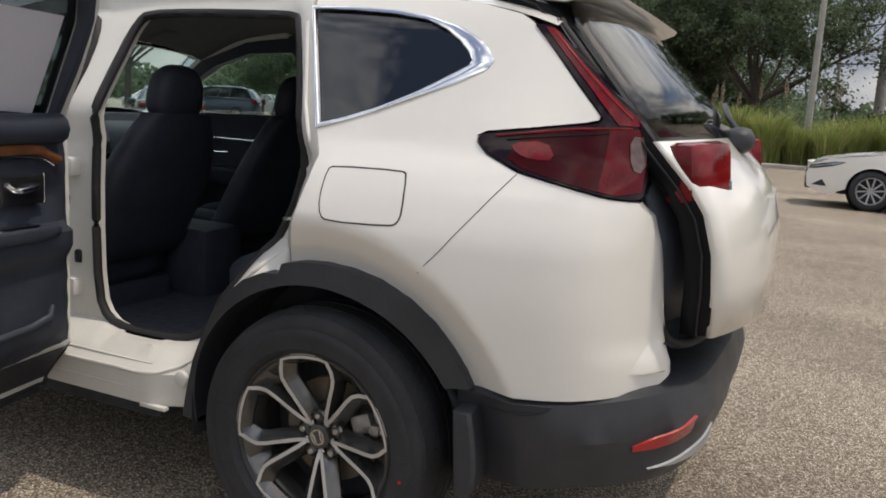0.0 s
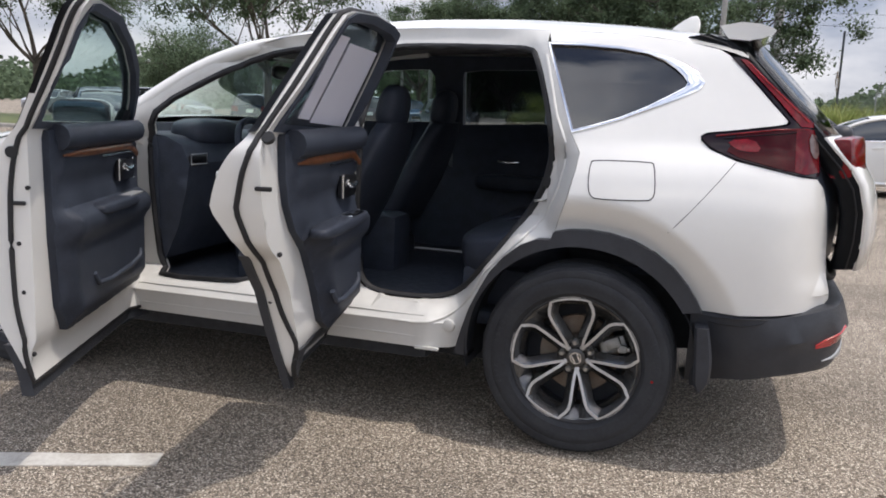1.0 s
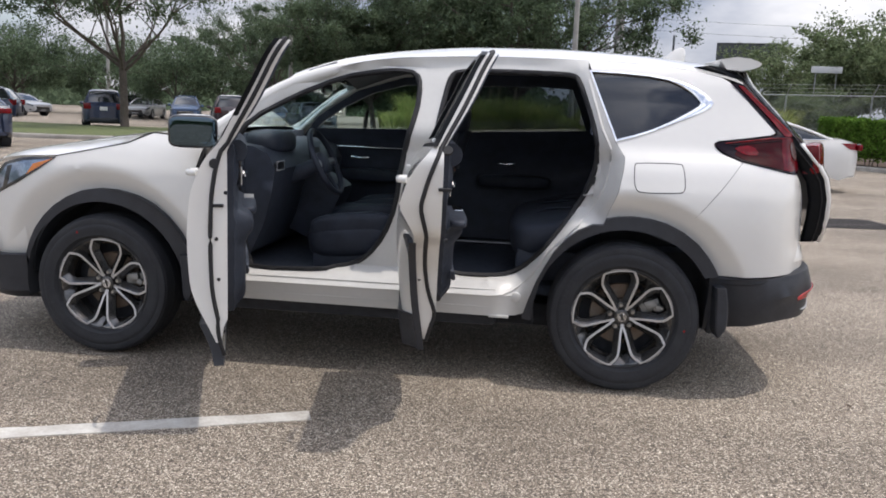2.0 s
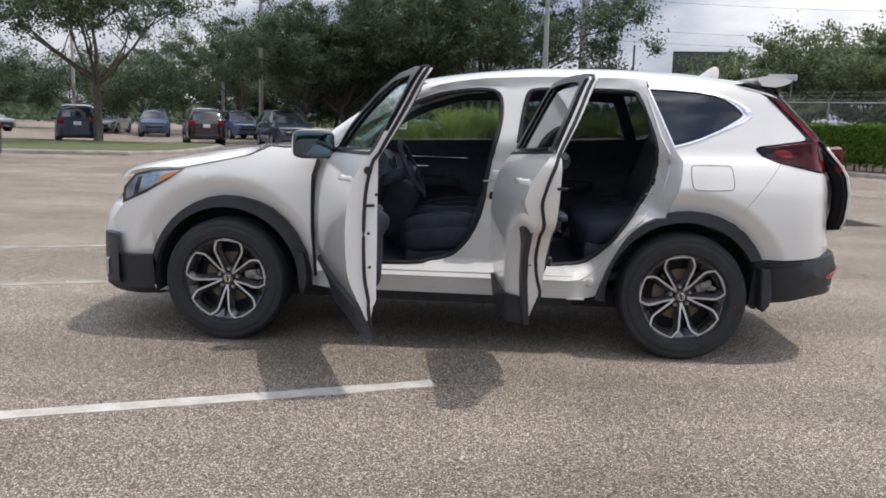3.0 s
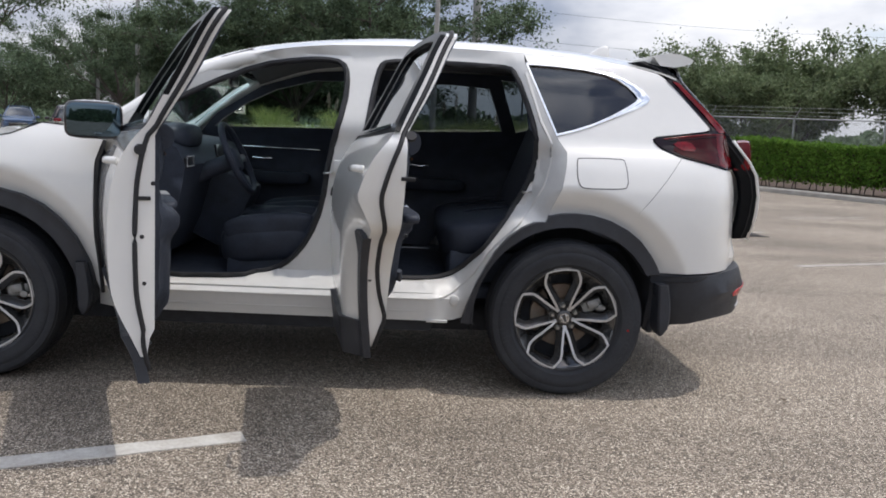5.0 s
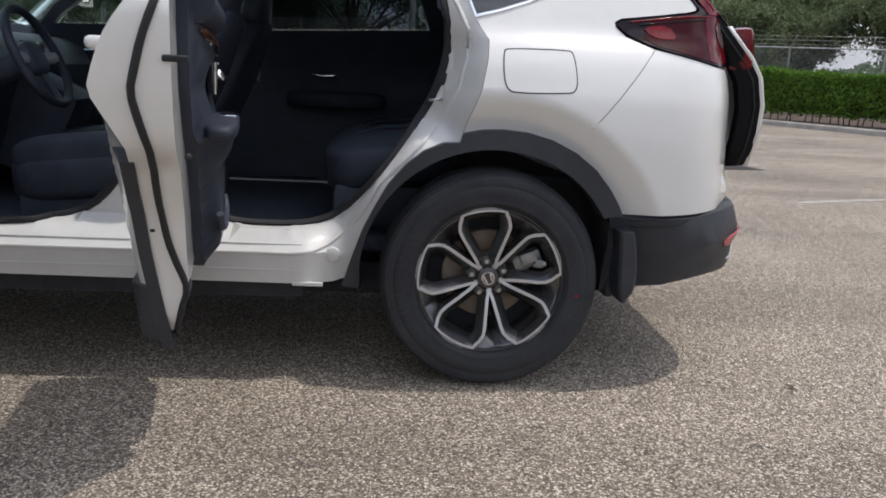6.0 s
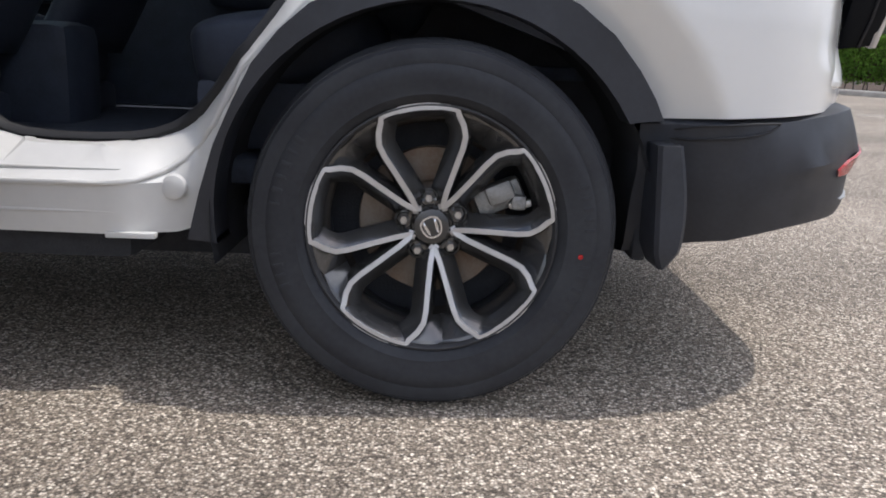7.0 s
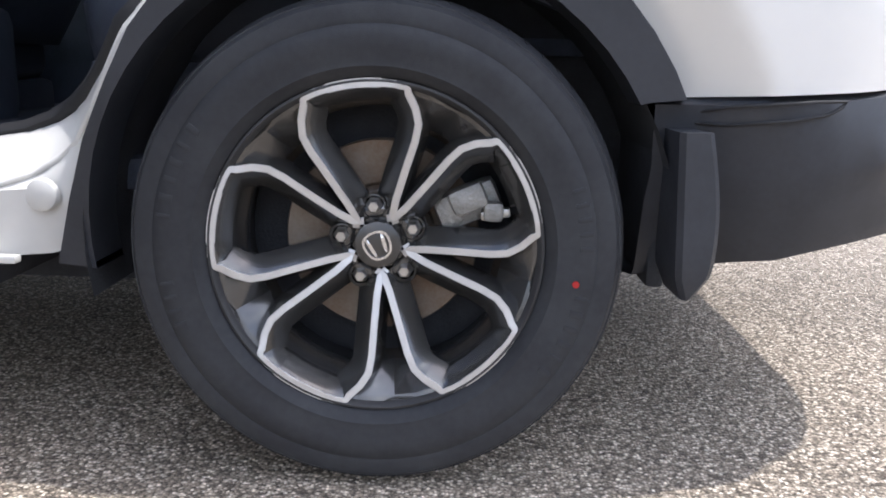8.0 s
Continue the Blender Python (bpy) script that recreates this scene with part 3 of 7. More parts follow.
def seam(points, name="panel_seam", parent=None, side=-1.0, r=0.0016, off=0.0006, mat=None, shift=(0, 0, 0)):
    """A dark shut line over the skin."""
    pts = dense(points, 0.03, closed=False)
    return part(name, tube([(x - shift[0], side * (half_width(x, z) + off) - shift[1], z - shift[2]) for x, z in pts], r, 5), mat or SEAL, parent, "thin dark shut line")


seam([(.508, 1.135), (.436, 1.040), (.360, .945), (.300, .876)], parent=suv, r=.0010)

# rear arch cladding and the plastic flap behind the wheel
arch_outer = [(-.425, .315), (-.487, .322), (-.458, .42), (-.425, .515), (-.385, .598), (-.345, .672), (-.292, .735), (-.235, .783), (-.17, .812), (-.118, .815), (-.108, .845),
              (-.05, .858), (.02, .862), (.10, .855), (.18, .835), (.26, .797), (.33, .745), (.385, .682), (.42, .63), (.440, .590), (.388, .585)]
arch_inner = arc(0, 0.432, 30, 187, 26)
part("rear_arch_cladding", slab(arch_outer + arch_inner, [], lambda x, z: half_width(x, z) + 0.040, 0.10, 0.03), PLASTIC, suv, "matt black plastic arch moulding")
front_outer = [(-2.235, .36), (-2.165, .36), (-2.163, .47), (-2.178, .54), (-2.235, .655), (-2.30, .735), (-2.38, .80), (-2.47, .84), (-2.57, .862), (-2.665, .867), (-2.76, .852),
               (-2.85, .815), (-2.93, .765), (-3.0, .705), (-3.06, .635), (-3.105, .56), (-3.136, .487), (-3.09, .40)]
front_inner = arc(-2.66, 0.432, 176, -1, 26)
part("front_arch_cladding", slab(front_outer + front_inner, [], lambda x, z: half_width(x, z) + 0.040, 0.10, 0.03), PLASTIC, suv, "matt black plastic arch moulding")
for wx in WHEEL_X:
    for s in (-1, 1):
        prof = [[(wx + 0.44 * math.cos(radians(a)), s * y, AXLE_Z + 0.44 * math.sin(radians(a))) for y in (0.86, 0.7, 0.55, 0.50)] for a in range(0, 196, 8)]
        bm = grid(prof)
        c = [bm.verts.new((wx + 0.44 * math.cos(radians(a)), s * 0.50, AXLE_Z + 0.44 * math.sin(radians(a)))) for a in range(0, 196, 8)]
        bm.faces.new(c)
        part("wheel_well", bm, LINER, suv, "dark inner wheel housing")

# front wing
wing = [(-2.142, .40), (-2.142, 1.0), (-2.118, 1.095), (-2.28, 1.150), (-2.40, 1.155), (-2.52, 1.10), (-2.77, 1.046), (-2.90, 1.020), (-2.985, .955), (-3.14, .866), (-3.312, .79),
        (-3.40, .70), (-3.44, .66), (-3.42, .60), (-3.36, .55), (-3.25, .50), (-3.132, .487)] + arc(-2.66, ARCH, 166, 10, 26) + [(-2.16, .45)]
part("front_wing", slab(wing, [], half_width, 0.04, 0.022), PAINT, suv)
part("front_wing", slab(wing, [], half_width, 0.04, 0.06, side=1.0), PAINT, suv)
HEADLAMP = [(-3.300, .890), (-3.215, .970), (-3.10, 1.000), (-2.905, 1.014), (-2.985, .960), (-3.14, .872), (-3.312, .797)]
for s in (-1.0, 1.0):
    lamp = part("headlamp", slab(HEADLAMP, [], lambda x, z: half_width(x, z) + 0.002, 0.06, 0.03, side=s), CLEAR_LENS, suv, "clear headlamp with dark surround")
    part("amber_marker", slab([(-3.03, .975), (-2.915, 1.008), (-2.985, .966), (-3.07, .92)], [], lambda x, z: half_width(x, z) + 0.006, 0.02, 0.03, side=s), AMBER_LENS, lamp, "amber side marker")
    part("lamp_bezel", slab(shrink(HEADLAMP, -.004), [shrink(HEADLAMP, .011)], lambda x, z: half_width(x, z) + 0.005, 0.02, 0.02, side=s), BODY_BLACK, lamp, "gloss black lamp surround")
    part("lamp_divider", slab([(-3.20, .955), (-3.17, .962), (-3.205, .845), (-3.235, .835)], [], lambda x, z: half_width(x, z) + 0.005, 0.02, 0.03, side=s), BODY_BLACK, lamp)

# bonnet: crowned sheet from the wing lines
HOOD_EDGE = [(-3.36, .90), (-3.25, .985), (-3.10, 1.012), (-2.90, 1.024), (-2.77, 1.05), (-2.52, 1.105), (-2.40, 1.160), (-2.28, 1.155), (-2.14, 1.155)]
HOOD_TOP = [(-3.56, .86), (-3.45, .955), (-3.28, 1.03), (-3.07, 1.075), (-2.84, 1.115), (-2.586, 1.150), (-2.3, 1.172), (-2.1, 1.19)]
rows = []
for i in range(25):
    x = -3.34 + (-2.12 + 3.34) * i / 24
    ze = interp(x, HOOD_EDGE)
    we = half_width(x, ze) - 0.003
    row = []
    for j in range(21):
        v = -1 + 2 * j / 20
        xx = x - 0.16 * (1 - v * v) * (1 - i / 24)
        zt = interp(xx, HOOD_TOP)
        row.append((xx, we * v, ze + (zt - ze) * (1 - abs(v) ** 3.0) + 0.002))
    rows.append(row)
bm = grid(rows)
part("bonnet", bm, PAINT, suv)
seam([(-2.30, 1.150), (-2.40, 1.158), (-2.52, 1.103), (-2.77, 1.048), (-2.90, 1.022)], parent=suv, r=0.003)
# black bar behind the wing stands in for the shade inside the door gap
seam([(-2.134, .40), (-2.134, 1.0), (-2.110, 1.09)], parent=suv, r=0.010, off=-.010)

# front bumper: painted upper, dark lower
def front_section(v):
    """Plan point of the nose at v from -1 (left) to 1 (right)."""
    a = abs(v)
    x = interp(a, [(0, -3.585), (0.5, -3.56), (0.75, -3.49), (0.9, -3.36), (1.0, -3.13)])
    y = interp(a, [(0, 0), (0.5, .44), (0.75, .66), (0.9, .80), (1.0, .885)])
    return x, math.copysign(y, v)


def wrap(section, heights, n=44, v0=-1.0, v1=1.0, name="", mat=None, label="", parent=None, lie=None):
    """A skin that wraps round an end of the car; heights(v): rows of (outward offset, z); lie keeps it that far off the sides."""
    rows = []
    for i in range(n + 1):
        v = v0 + (v1 - v0) * i / n
        x, y = section(v)
        x2, y2 = section(min(1, v + 0.02))
        x1, y1 = section(max(-1, v - 0.02))
        d = Vector((x2 - x1, y2 - y1, 0)).normalized()
        nrm = Vector((d.y, -d.x, 0))
        if nrm.dot(Vector((x + 1.3, y, 0))) < 0:
            nrm = -nrm
        row = [Vector((x, y, z)) + nrm * o for o, z in heights(v)]
        if lie is not None:
            for q, (o, z) in zip(row, heights(v)):
                most = half_width(max(q.x, -3.42), q.z) + lie + .08 * smooth(q.x, .64, .90) + min(o, 0.0)
                if abs(q.y) > most:
                    q.y = math.copysign(most, q.y)
        rows.append([tuple(q) for q in row])
    return part(name, grid(rows), mat, parent, label)


wrap(front_section, lambda v: [(-0.16, .86 - .06 * abs(v)), (-.05, .82 - .06 * abs(v)), (-0.02, .72), (0.0, .62), (0.0, .50), (-.01, .475)], name="front_bumper", mat=PAINT, parent=suv, lie=.003)
wrap(front_section, lambda v: [(-.014, .49), (0.004, .482), (0.008, .40), (0.004, .28), (-.05, .235), (-.20, .225)], name="lower_front_bumper", mat=PLASTIC, parent=suv, lie=.045, label="dark plastic lower bumper")
for s in (-1, 1):
    fog = wrap(front_section, lambda v: [(-.01, .615), (.010, .605), (.012, .50), (.012, .40), (.010, .315), (-.01, .300)], n=8, v0=s * .78, v1=s * .915, name="fog_lamp_bezel", mat=PLASTIC, parent=suv, label="dark fog lamp surround")
    wrap(front_section, lambda v: [(.008, .45), (.020, .44), (.020, .34), (.008, .33)], n=4, v0=s * .81, v1=s * .845, name="fog_lens", mat=CLEAR_LENS, parent=fog, label="clear fog lamp lens")
bm = box(0.05, 0.80, 0.16, (-3.49, 0, .74), 0.02)
part("grille", bm, BODY_BLACK, suv, "gloss black radiator grille")

# roof
rows = []
for i in range(37):
    x = -1.745 + (0.52 + 1.745) * i / 36
    zr = rail_z(x)
    wr = half_width(x, zr)
    zc = interp(x, CROWN)
    row = []
    for j in range(25):
        v = -1 + 2 * j / 24
        row.append((x - 0.06 * (1 - v * v) * smooth(-x, 1.2, 1.7) + 0.0, wr * v, zr + (zc - zr) * (1 - abs(v) ** 2.6)))
    rows.append(row)
part("roof", grid(rows), PAINT, suv)
# shark-fin aerial
bm = cushion(0.17, 0.05, 0.13, (0.26, 0, 1.655), 2.2, 12, taper=0.55)
for v in bm.verts:
    v.co.x += (v.co.z - 1.655) * 0.6
part("roof_aerial", bm, PAINT, suv, "white shark-fin aerial")

def shell(outer_rows, inner_rows):
    bm = grid(outer_rows)
    ring = len(outer_rows[0])
    bm2 = grid(inner_rows)
    join(bm, bm2)
    per_o = outer_rows[0] + [r[-1] for r in outer_rows[1:]] + outer_rows[-1][-2::-1] + [r[0] for r in outer_rows[-2:0:-1]]
    per_i = inner_rows[0] + [r[-1] for r in inner_rows[1:]] + inner_rows[-1][-2::-1] + [r[0] for r in inner_rows[-2:0:-1]]
    join(bm, grid([per_o, per_i], closed_v=True))
    bmesh.ops.remove_doubles(bm, verts=bm.verts[:], dist=1e-5)
    bmesh.ops.recalc_face_normals(bm, faces=bm.faces[:])
    return bm


# windscreen and its pillars' inner edges
rows = []
for i in range(13):
    t = i / 12
    row = []
    for j in range(19):
        v = -1 + 2 * j / 18
        x0, z0 = -2.30 + 0.20 * v * v, 1.165 - 0.02 * v * v
        x1, z1 = -1.775 + 0.115 * v * v, 1.512 - 0.050 * v ** 4
        w = 0.735 + (0.600 - 0.735) * t
        row.append((x0 + (x1 - x0) * t, w * v, z0 + (z1 - z0) * t + 0.02 * math.sin(math.pi * t)))
    rows.append(row)
screen = part("windscreen", shell(rows, [[(x + .003, y, z - .004) for x, y, z in r] for r in rows]), GLASS, suv)
screen.visible_shadow = False
for s in (-1, 1):
    pts, radii = [], []
    for i in range(19):
        x = -2.22 + (-1.10 + 2.22) * i / 18
        z = rail_z(x)
        k = smooth(x, -1.60, -1.20)
        pts.append((x, s * (half_width(x, z) - 0.035 - .03 * k), z - 0.004 - .022 * k))
        radii.append(0.042 - .022 * k)
    part("windscreen_pillar", tube(pts, radii, 10, flat=(1.0, 0.8)), PAINT, suv)
part("cowl", box(0.22, 1.45, 0.05, (-2.22, 0, 1.135), 0.02), PLASTIC, suv, "dark cowl below the windscreen")

# ---------------------------------------------------------------- body frame of the left side: pillars, sill, door openings
REAR_OPEN = rounded([(-.885, 1.528), (-.7, 1.535), (-.40, 1.532), (-.292, 1.527), (-.262, 1.50), (-.215, 1.38), (-.172, 1.25), (-.158, 1.17), (-.160, 1.08), (-.196, .96), (-.265, .84), (-.345, .725),
                     (-.42, .63), (-.48, .565), (-.56, .515), (-.66, .497), (-.84, .497), (-.93, .52), (-.975, .60), (-.985, .9), (-.973, 1.15), (-.938, 1.41), (-.915, 1.50)], 1)
FRONT_OPEN = rounded([(-2.0, 1.13), (-1.93, 1.245), (-1.71, 1.375), (-1.48, 1.479), (-1.3, 1.513), (-1.177, 1.524), (-1.09, 1.512), (-1.06, 1.45), (-1.065, 1.31), (-1.13, 1.055), (-1.155, .83),
                      (-1.215, .67), (-1.294, .568), (-1.374, .515), (-1.5, .49), (-1.88, .478), (-1.95, .51), (-1.98, .73), (-2.0, .95)], 1)
frame_out = [(-2.165, .335), (-2.165, 1.0), (-2.13, 1.12), (-1.95, 1.30), (-1.8, 1.40), (-1.66, 1.465), (-1.35, 1.56), (-1.06, 1.592), (-.6, 1.605), (-.226, 1.60), (-.226, 1.552),
             (-.084, 1.207), (-.040, 1.138), (-.044, 1.081), (-.064, .978), (-.102, .872), (-.118, .812), (-.24, .775), (-.35, .665), (-.43, .49), (-.475, .34), (-.52, .325)]


def frame_width(x, z):
    """The recessed pillars and sill behind the doors."""
    edge = min(math.hypot(x - a, z - b) for a, b in FRAME_EDGE)
    full = 0.05 + (max(0.05, half_width(x, z) - .715) - 0.05) * (1 - smooth(z, 1.12, 1.25))
    d = full * smooth(edge, 0.0, 0.10)
    if z > 1.42:
        d = 0.05 * smooth(rail_z(x) - z, 0.0, 0.045)
        k = smooth(x, -.46, -.24)
        d = d * (1 - k) + min(d, full * smooth(edge, 0.0, 0.10)) * k
    if z < .50 and x < -.45:
        d = 0.035 + 0.085 * smooth(z, .425, .50)
        if x > -.56:
            d *= 1 - 0.75 * smooth(x, -.56, -.45)
    return half_width(x, z) - d


FRAME_EDGE = dense([p for p in frame_out if p[0] < -.2 and p[1] > 1.0] + [(-.084, 1.207), (-.040, 1.138), (-.044, 1.081), (-.064, .978), (-.102, .872), (-.118, .812), (-.24, .775),
                    (-.35, .665), (-.43, .49), (-.475, .34)], 0.03, closed=False)
body_frame = part("body_frame", slab(frame_out, [REAR_OPEN, FRONT_OPEN], frame_width, 0.045, 0.03), JAMB, suv, "white painted door frame with pillars and sill")
for name, loop in (("rear_door_seal", REAR_OPEN), ("front_door_seal", FRONT_OPEN)):
    pts = [(x, -(frame_width(x, z) - 0.004), z) for x, z in dense(shrink(loop, 0.004), 0.03)]
    part(name, tube(pts, 0.015, 6, closed=True), SEAL, body_frame, "black rubber door seal")
part("jamb_crease", tube([(x, -(frame_width(x, z) + .001), z) for x, z in dense([(-.222, 1.50), (-.150, 1.27), (-.102, 1.17), (-.100, 1.08), (-.124, .98), (-.170, .88), (-.262, .775), (-.372, .665), (-.44, .545)], .03, closed=False)], .007, 6), JAMB, body_frame)
# crease along the sill, plug, striker, holes
part("sill_crease", tube([(x, -(frame_width(x, z) + .001), z) for x, z in dense(rounded([(-2.12, .428), (-.66, .428), (-.56, .440), (-.49, .485), (-.435, .555)], 1, closed=False), .03, closed=False)], 0.006, 6), JAMB, body_frame)
for zz in (.455, .372):
    xs = np.linspace(-2.10, -.56, 24)
    part("sill_crease", tube([(x, -(frame_width(x, zz) - .001), zz) for x in xs], [0.0045 * min(1, (i + .2) / 4, (23.2 - i) / 4) for i in range(24)], 6), JAMB, body_frame)
part("sill_plug", lathe([(0.0, -.010), (0.016, -.010), (0.024, -.006), (0.027, 0.004)], 20), JAMB, body_frame, "round white plug in the sill", m=pose(-.522, -(frame_width(-.522, .42) + 0.002), .42))
part("jack_point", box(0.10, 0.02, 0.012, (-.60, -.845, .326), 0.003), JAMB, body_frame)
for x, z, a in ((-.176, 1.012, 12), (-1.107, .90, 8), (-1.055, .72, 0)):
    part("bump_stop", box(0.028, 0.024, 0.045, (x, -(frame_width(x, z) - 0.002), z), 0.009, turn("Y", a)), SEAL, body_frame, "black rubber bump stop")
for x, z in ((-.195, .94), (-1.135, .985)):
    y = -(frame_width(x, z))
    part("striker", tube(rounded([(x - .02, y, z), (x - .02, y - .03, z), (x + .02, y - .03, z + .005), (x + .02, y, z + .005)], 1, closed=False), 0.005, 6), STEEL, body_frame, "bare steel door striker")
for z in (.62, 1.02):
    part("door_hinge", box(0.07, 0.05, 0.06, (-1.075, -(frame_width(-1.075, z) + 0.012), z), 0.012), JAMB, body_frame)

# ---------------------------------------------------------------- rear end
for s in (-1.0, 1.0):
    lamp = part("tail_lamp", slab(rounded(LAMP, 1), [], lambda x, z: half_width(x, z) + 0.008 * (1 if z < 1.29 else .5), 0.06, 0.02, side=s), DARK_LENS, suv, "smoked red tail lamp running up the pillar")
    for name, outline, mat, lift in (
            ("lens_field", [(.50, 1.226), (.60, 1.242), (.69, 1.252), (.72, 1.252), (.72, 1.104), (.64, 1.120), (.515, 1.149), (.472, 1.170)], DIM_RED, .0100),
            ("red_bar", rounded([(.468, 1.206), (.560, 1.218), (.592, 1.172), (.53, 1.170), (.494, 1.182)], 1), RED_LENS, .0120),
            ("rear_lens", [(.700, 1.258), (.778, 1.254), (.784, 1.195), (.788, 1.108), (.74, 1.100), (.702, 1.109)], MID_RED, .0110),
            ("pillar_lens", [(.518, 1.495), (.590, 1.425), (.680, 1.344), (.744, 1.290), (.776, 1.262), (.716, 1.264), (.697, 1.284), (.634, 1.353), (.562, 1.426), (.492, 1.499)], RED_LENS, .0110),
            ("clear_bar", rounded([(.744, 1.240), (.781, 1.236), (.786, 1.150), (.757, 1.162)], 1), REVERSE_LENS, .0150)):
        part(name, slab(outline, [], lambda x, z: half_width(x, z) + lift, 0.02, 0.02, side=s), mat, lamp, "grey reversing lens" if name == "clear_bar" else "deep red lens")
    # red line in place of the reflection along the lens's top edge
    part("lens_line", tube([(x, s * (half_width(x, z) + .010), z) for x, z in dense([(.43, 1.221), (.52, 1.234), (.64, 1.251), (.745, 1.256)], .03, closed=False)], .0035, 6), RED_LENS, lamp)
    part("lens_line", tube([(x, s * (half_width(x, z) + .012), z) for x, z in dense([(.520, 1.488), (.595, 1.414), (.682, 1.334), (.742, 1.280)], .03, closed=False)], .0028, 6), BRIGHT_RED, lamp, "bright red line along the pillar lens")
    part("lens_line", tube([(x, s * (half_width(x, z) + .011), z) for x, z in dense([(.46, 1.214), (.58, 1.229), (.70, 1.243)], .03, closed=False)], .0022, 6), DARK_LENS, lamp)


def rear_section(v):
    a = abs(v)
    x = interp(a, [(0, .970), (0.35, .957), (0.55, .918), (0.70, .848), (0.82, .730), (0.92, .570), (1.0, .40)])
    y = interp(a, [(0, 0), (0.35, .40), (0.55, .585), (0.70, .715), (0.82, .815), (0.92, .880), (1.0, .905)])
    return x, math.copysign(y, v)


def rear_heights(v):
    s = smooth(1 - abs(v), 0.10, 0.36)
    zt = .588 + .034 * smooth(1 - abs(v), 0.0, 0.35)
    low = interp(1 - abs(v), [(0, .312), (.08, .345), (.18, .378), (.30, .390), (1, .400)])
    return [(-.14 * s - .05, zt + .012 * s), (-.06 * s - .035, zt + .008), (-.024, zt + .003), (0.000, zt - .006), (0.007 + .006 * s, zt - .040), (0.026 + .004 * s, zt - .098),
            (0.014, zt - .116), (-.006 + .016 * s, .44 + .01 * s), (-.018 + .026 * s, low + .02), (-.026 + .026 * s, low), (-.08, low - .008), (-.25, low - .02)]


bumper = wrap(rear_section, rear_heights, n=60, name="rear_bumper", mat=PLASTIC, parent=suv, label="matt dark grey plastic rear bumper", lie=.016)


def on_bumper(v, z, lift):
    """A point on the skin of the rear bumper, or lifted off it."""
    x, y = rear_section(v)
    x1, y1 = rear_section(v - .01)
    x2, y2 = rear_section(v + .01)
    nrm = Vector((y2 - y1, x1 - x2)).normalized()
    face = sorted((zz, o) for o, zz in rear_heights(v)[3:-2])
    o = interp(z, face) + lift
    return x + nrm.x * o, y + nrm.y * o, z


for s in (-1, 1):
    rows = []
    for i in range(11):
        k = i / 10
        v = s * (0.51 + 0.22 * k)
        zc, h = .514 - .026 * k, .024 * (1 - .8 * k ** 2) + 0.003
        rows.append([on_bumper(v, zc + dz * h, o) for o, dz in ((-.004, 1), (0.004, .85), (0.005, -.85), (-.004, -1))])
    part("reflector", grid(rows), BRIGHT_RED, bumper, "red bumper reflector")
    rows = []
    for i in range(13):
        k = i / 12
        v = s * (0.28 + 0.40 * k)
        zt, zb = .452 - .020 * k, .404 + .022 * k ** 2
        rows.append([on_bumper(v, z, o) for o, z in ((-.004, zt), (0.005, zt - .006), (0.005, zb + .004), (-.004, zb))])
    part("skid_trim", grid(rows), LIGHT_GREY, bumper, "silver-grey lower trim")
    # the body flares out into a small foot above the corner of the bumper
    rows = []
    for z, o in ((.752, -.004), (.735, .002), (.700, .012), (.672, .022), (.664, .022), (.656, -.004)):
        half = .004 + .022 * min(1.0, (.752 - z) / .08)
        rows.append([(.848 + dx, s * (half_width(.848 + dx, z) + o * q), z) for dx, q in ((-half * 1.6, 0), (-half * .4, .9), (half * .3, 1), (half, .6))])
    part("corner_foot", grid(rows, sharp=20), PAINT, suv)
inset = rounded([(.455, .578), (.662, .597), (.650, .583), (.618, .570), (.458, .550)], 1)
part("inset_groove", tube([(x, -(half_width(x, z) + .017), z) for x, z in dense(inset, .03)], .0026, 6, closed=True), SEAL, bumper, "thin groove round an inset strip")

# mud flap
def mud_flap(x, s, y=.912):
    """A moulded flap behind a wheel: a narrow side face that swells and curves under, and a deep inner wing."""
    rows = []
    for i in range(15):
        t = i / 14
        z = .548 - .242 * t
        back = x + .006 + .020 * math.sin(t * 2.6) - .018 * max(0, t - .84) * 6
        front = x - .042 + .014 * t + .010 * max(0, t - .86) * 7
        wid = .13 - .04 * max(0, t - .75) * 4
        yy = y - .006 * t - .010 * max(0, t - .85) * 6
        rows.append([(back, s * (yy - .010), z), (back - .008, s * yy, z), (front + .008, s * (yy + .001), z), (front, s * (yy - .008), z), (front - .004, s * (yy - wid), z), (back - .01, s * (yy - wid), z)])
    return part("mud_flap", grid(rows, closed_v=True, caps=True, sharp=30), PLASTIC, suv, "black plastic mud flap")


mud_flap(.462, -1)
mud_flap(-2.19, -1)

# load opening: black trim and rubber seal
for_loop = [(.50, .565, 1.53), (.56, .585, 1.46), (.66, .605, 1.36), (.745, .605, 1.25), (.775, .61, 1.12), (.80, .62, .98), (.825, .615, .84), (.85, .585, .735), (.89, .50, .70), (.925, .33, .695), (.935, 0, .695)]
loop = [(x, -y, z) for x, y, z in for_loop] + [(x, y, z) for x, y, z in reversed(for_loop[:-1])]
loop += [(.46, .3, 1.585), (.455, 0, 1.592), (.46, -.3, 1.585)]
loop = rounded(loop, 1)
part("load_seal", tube(loop, 0.014, 8, closed=True), SEAL, suv, "black rubber seal round the load opening")
inner = [(x - 0.10 + (0 if z > .8 else -.25), y * .86, z - (0.03 if z > 1.4 else (0 if z > .75 else .02))) for x, y, z in loop]
deep = [(-.05 if z < 1.2 else .05, y * .82, min(z, 1.5) if z > .75 else .66) for x, y, z in loop]
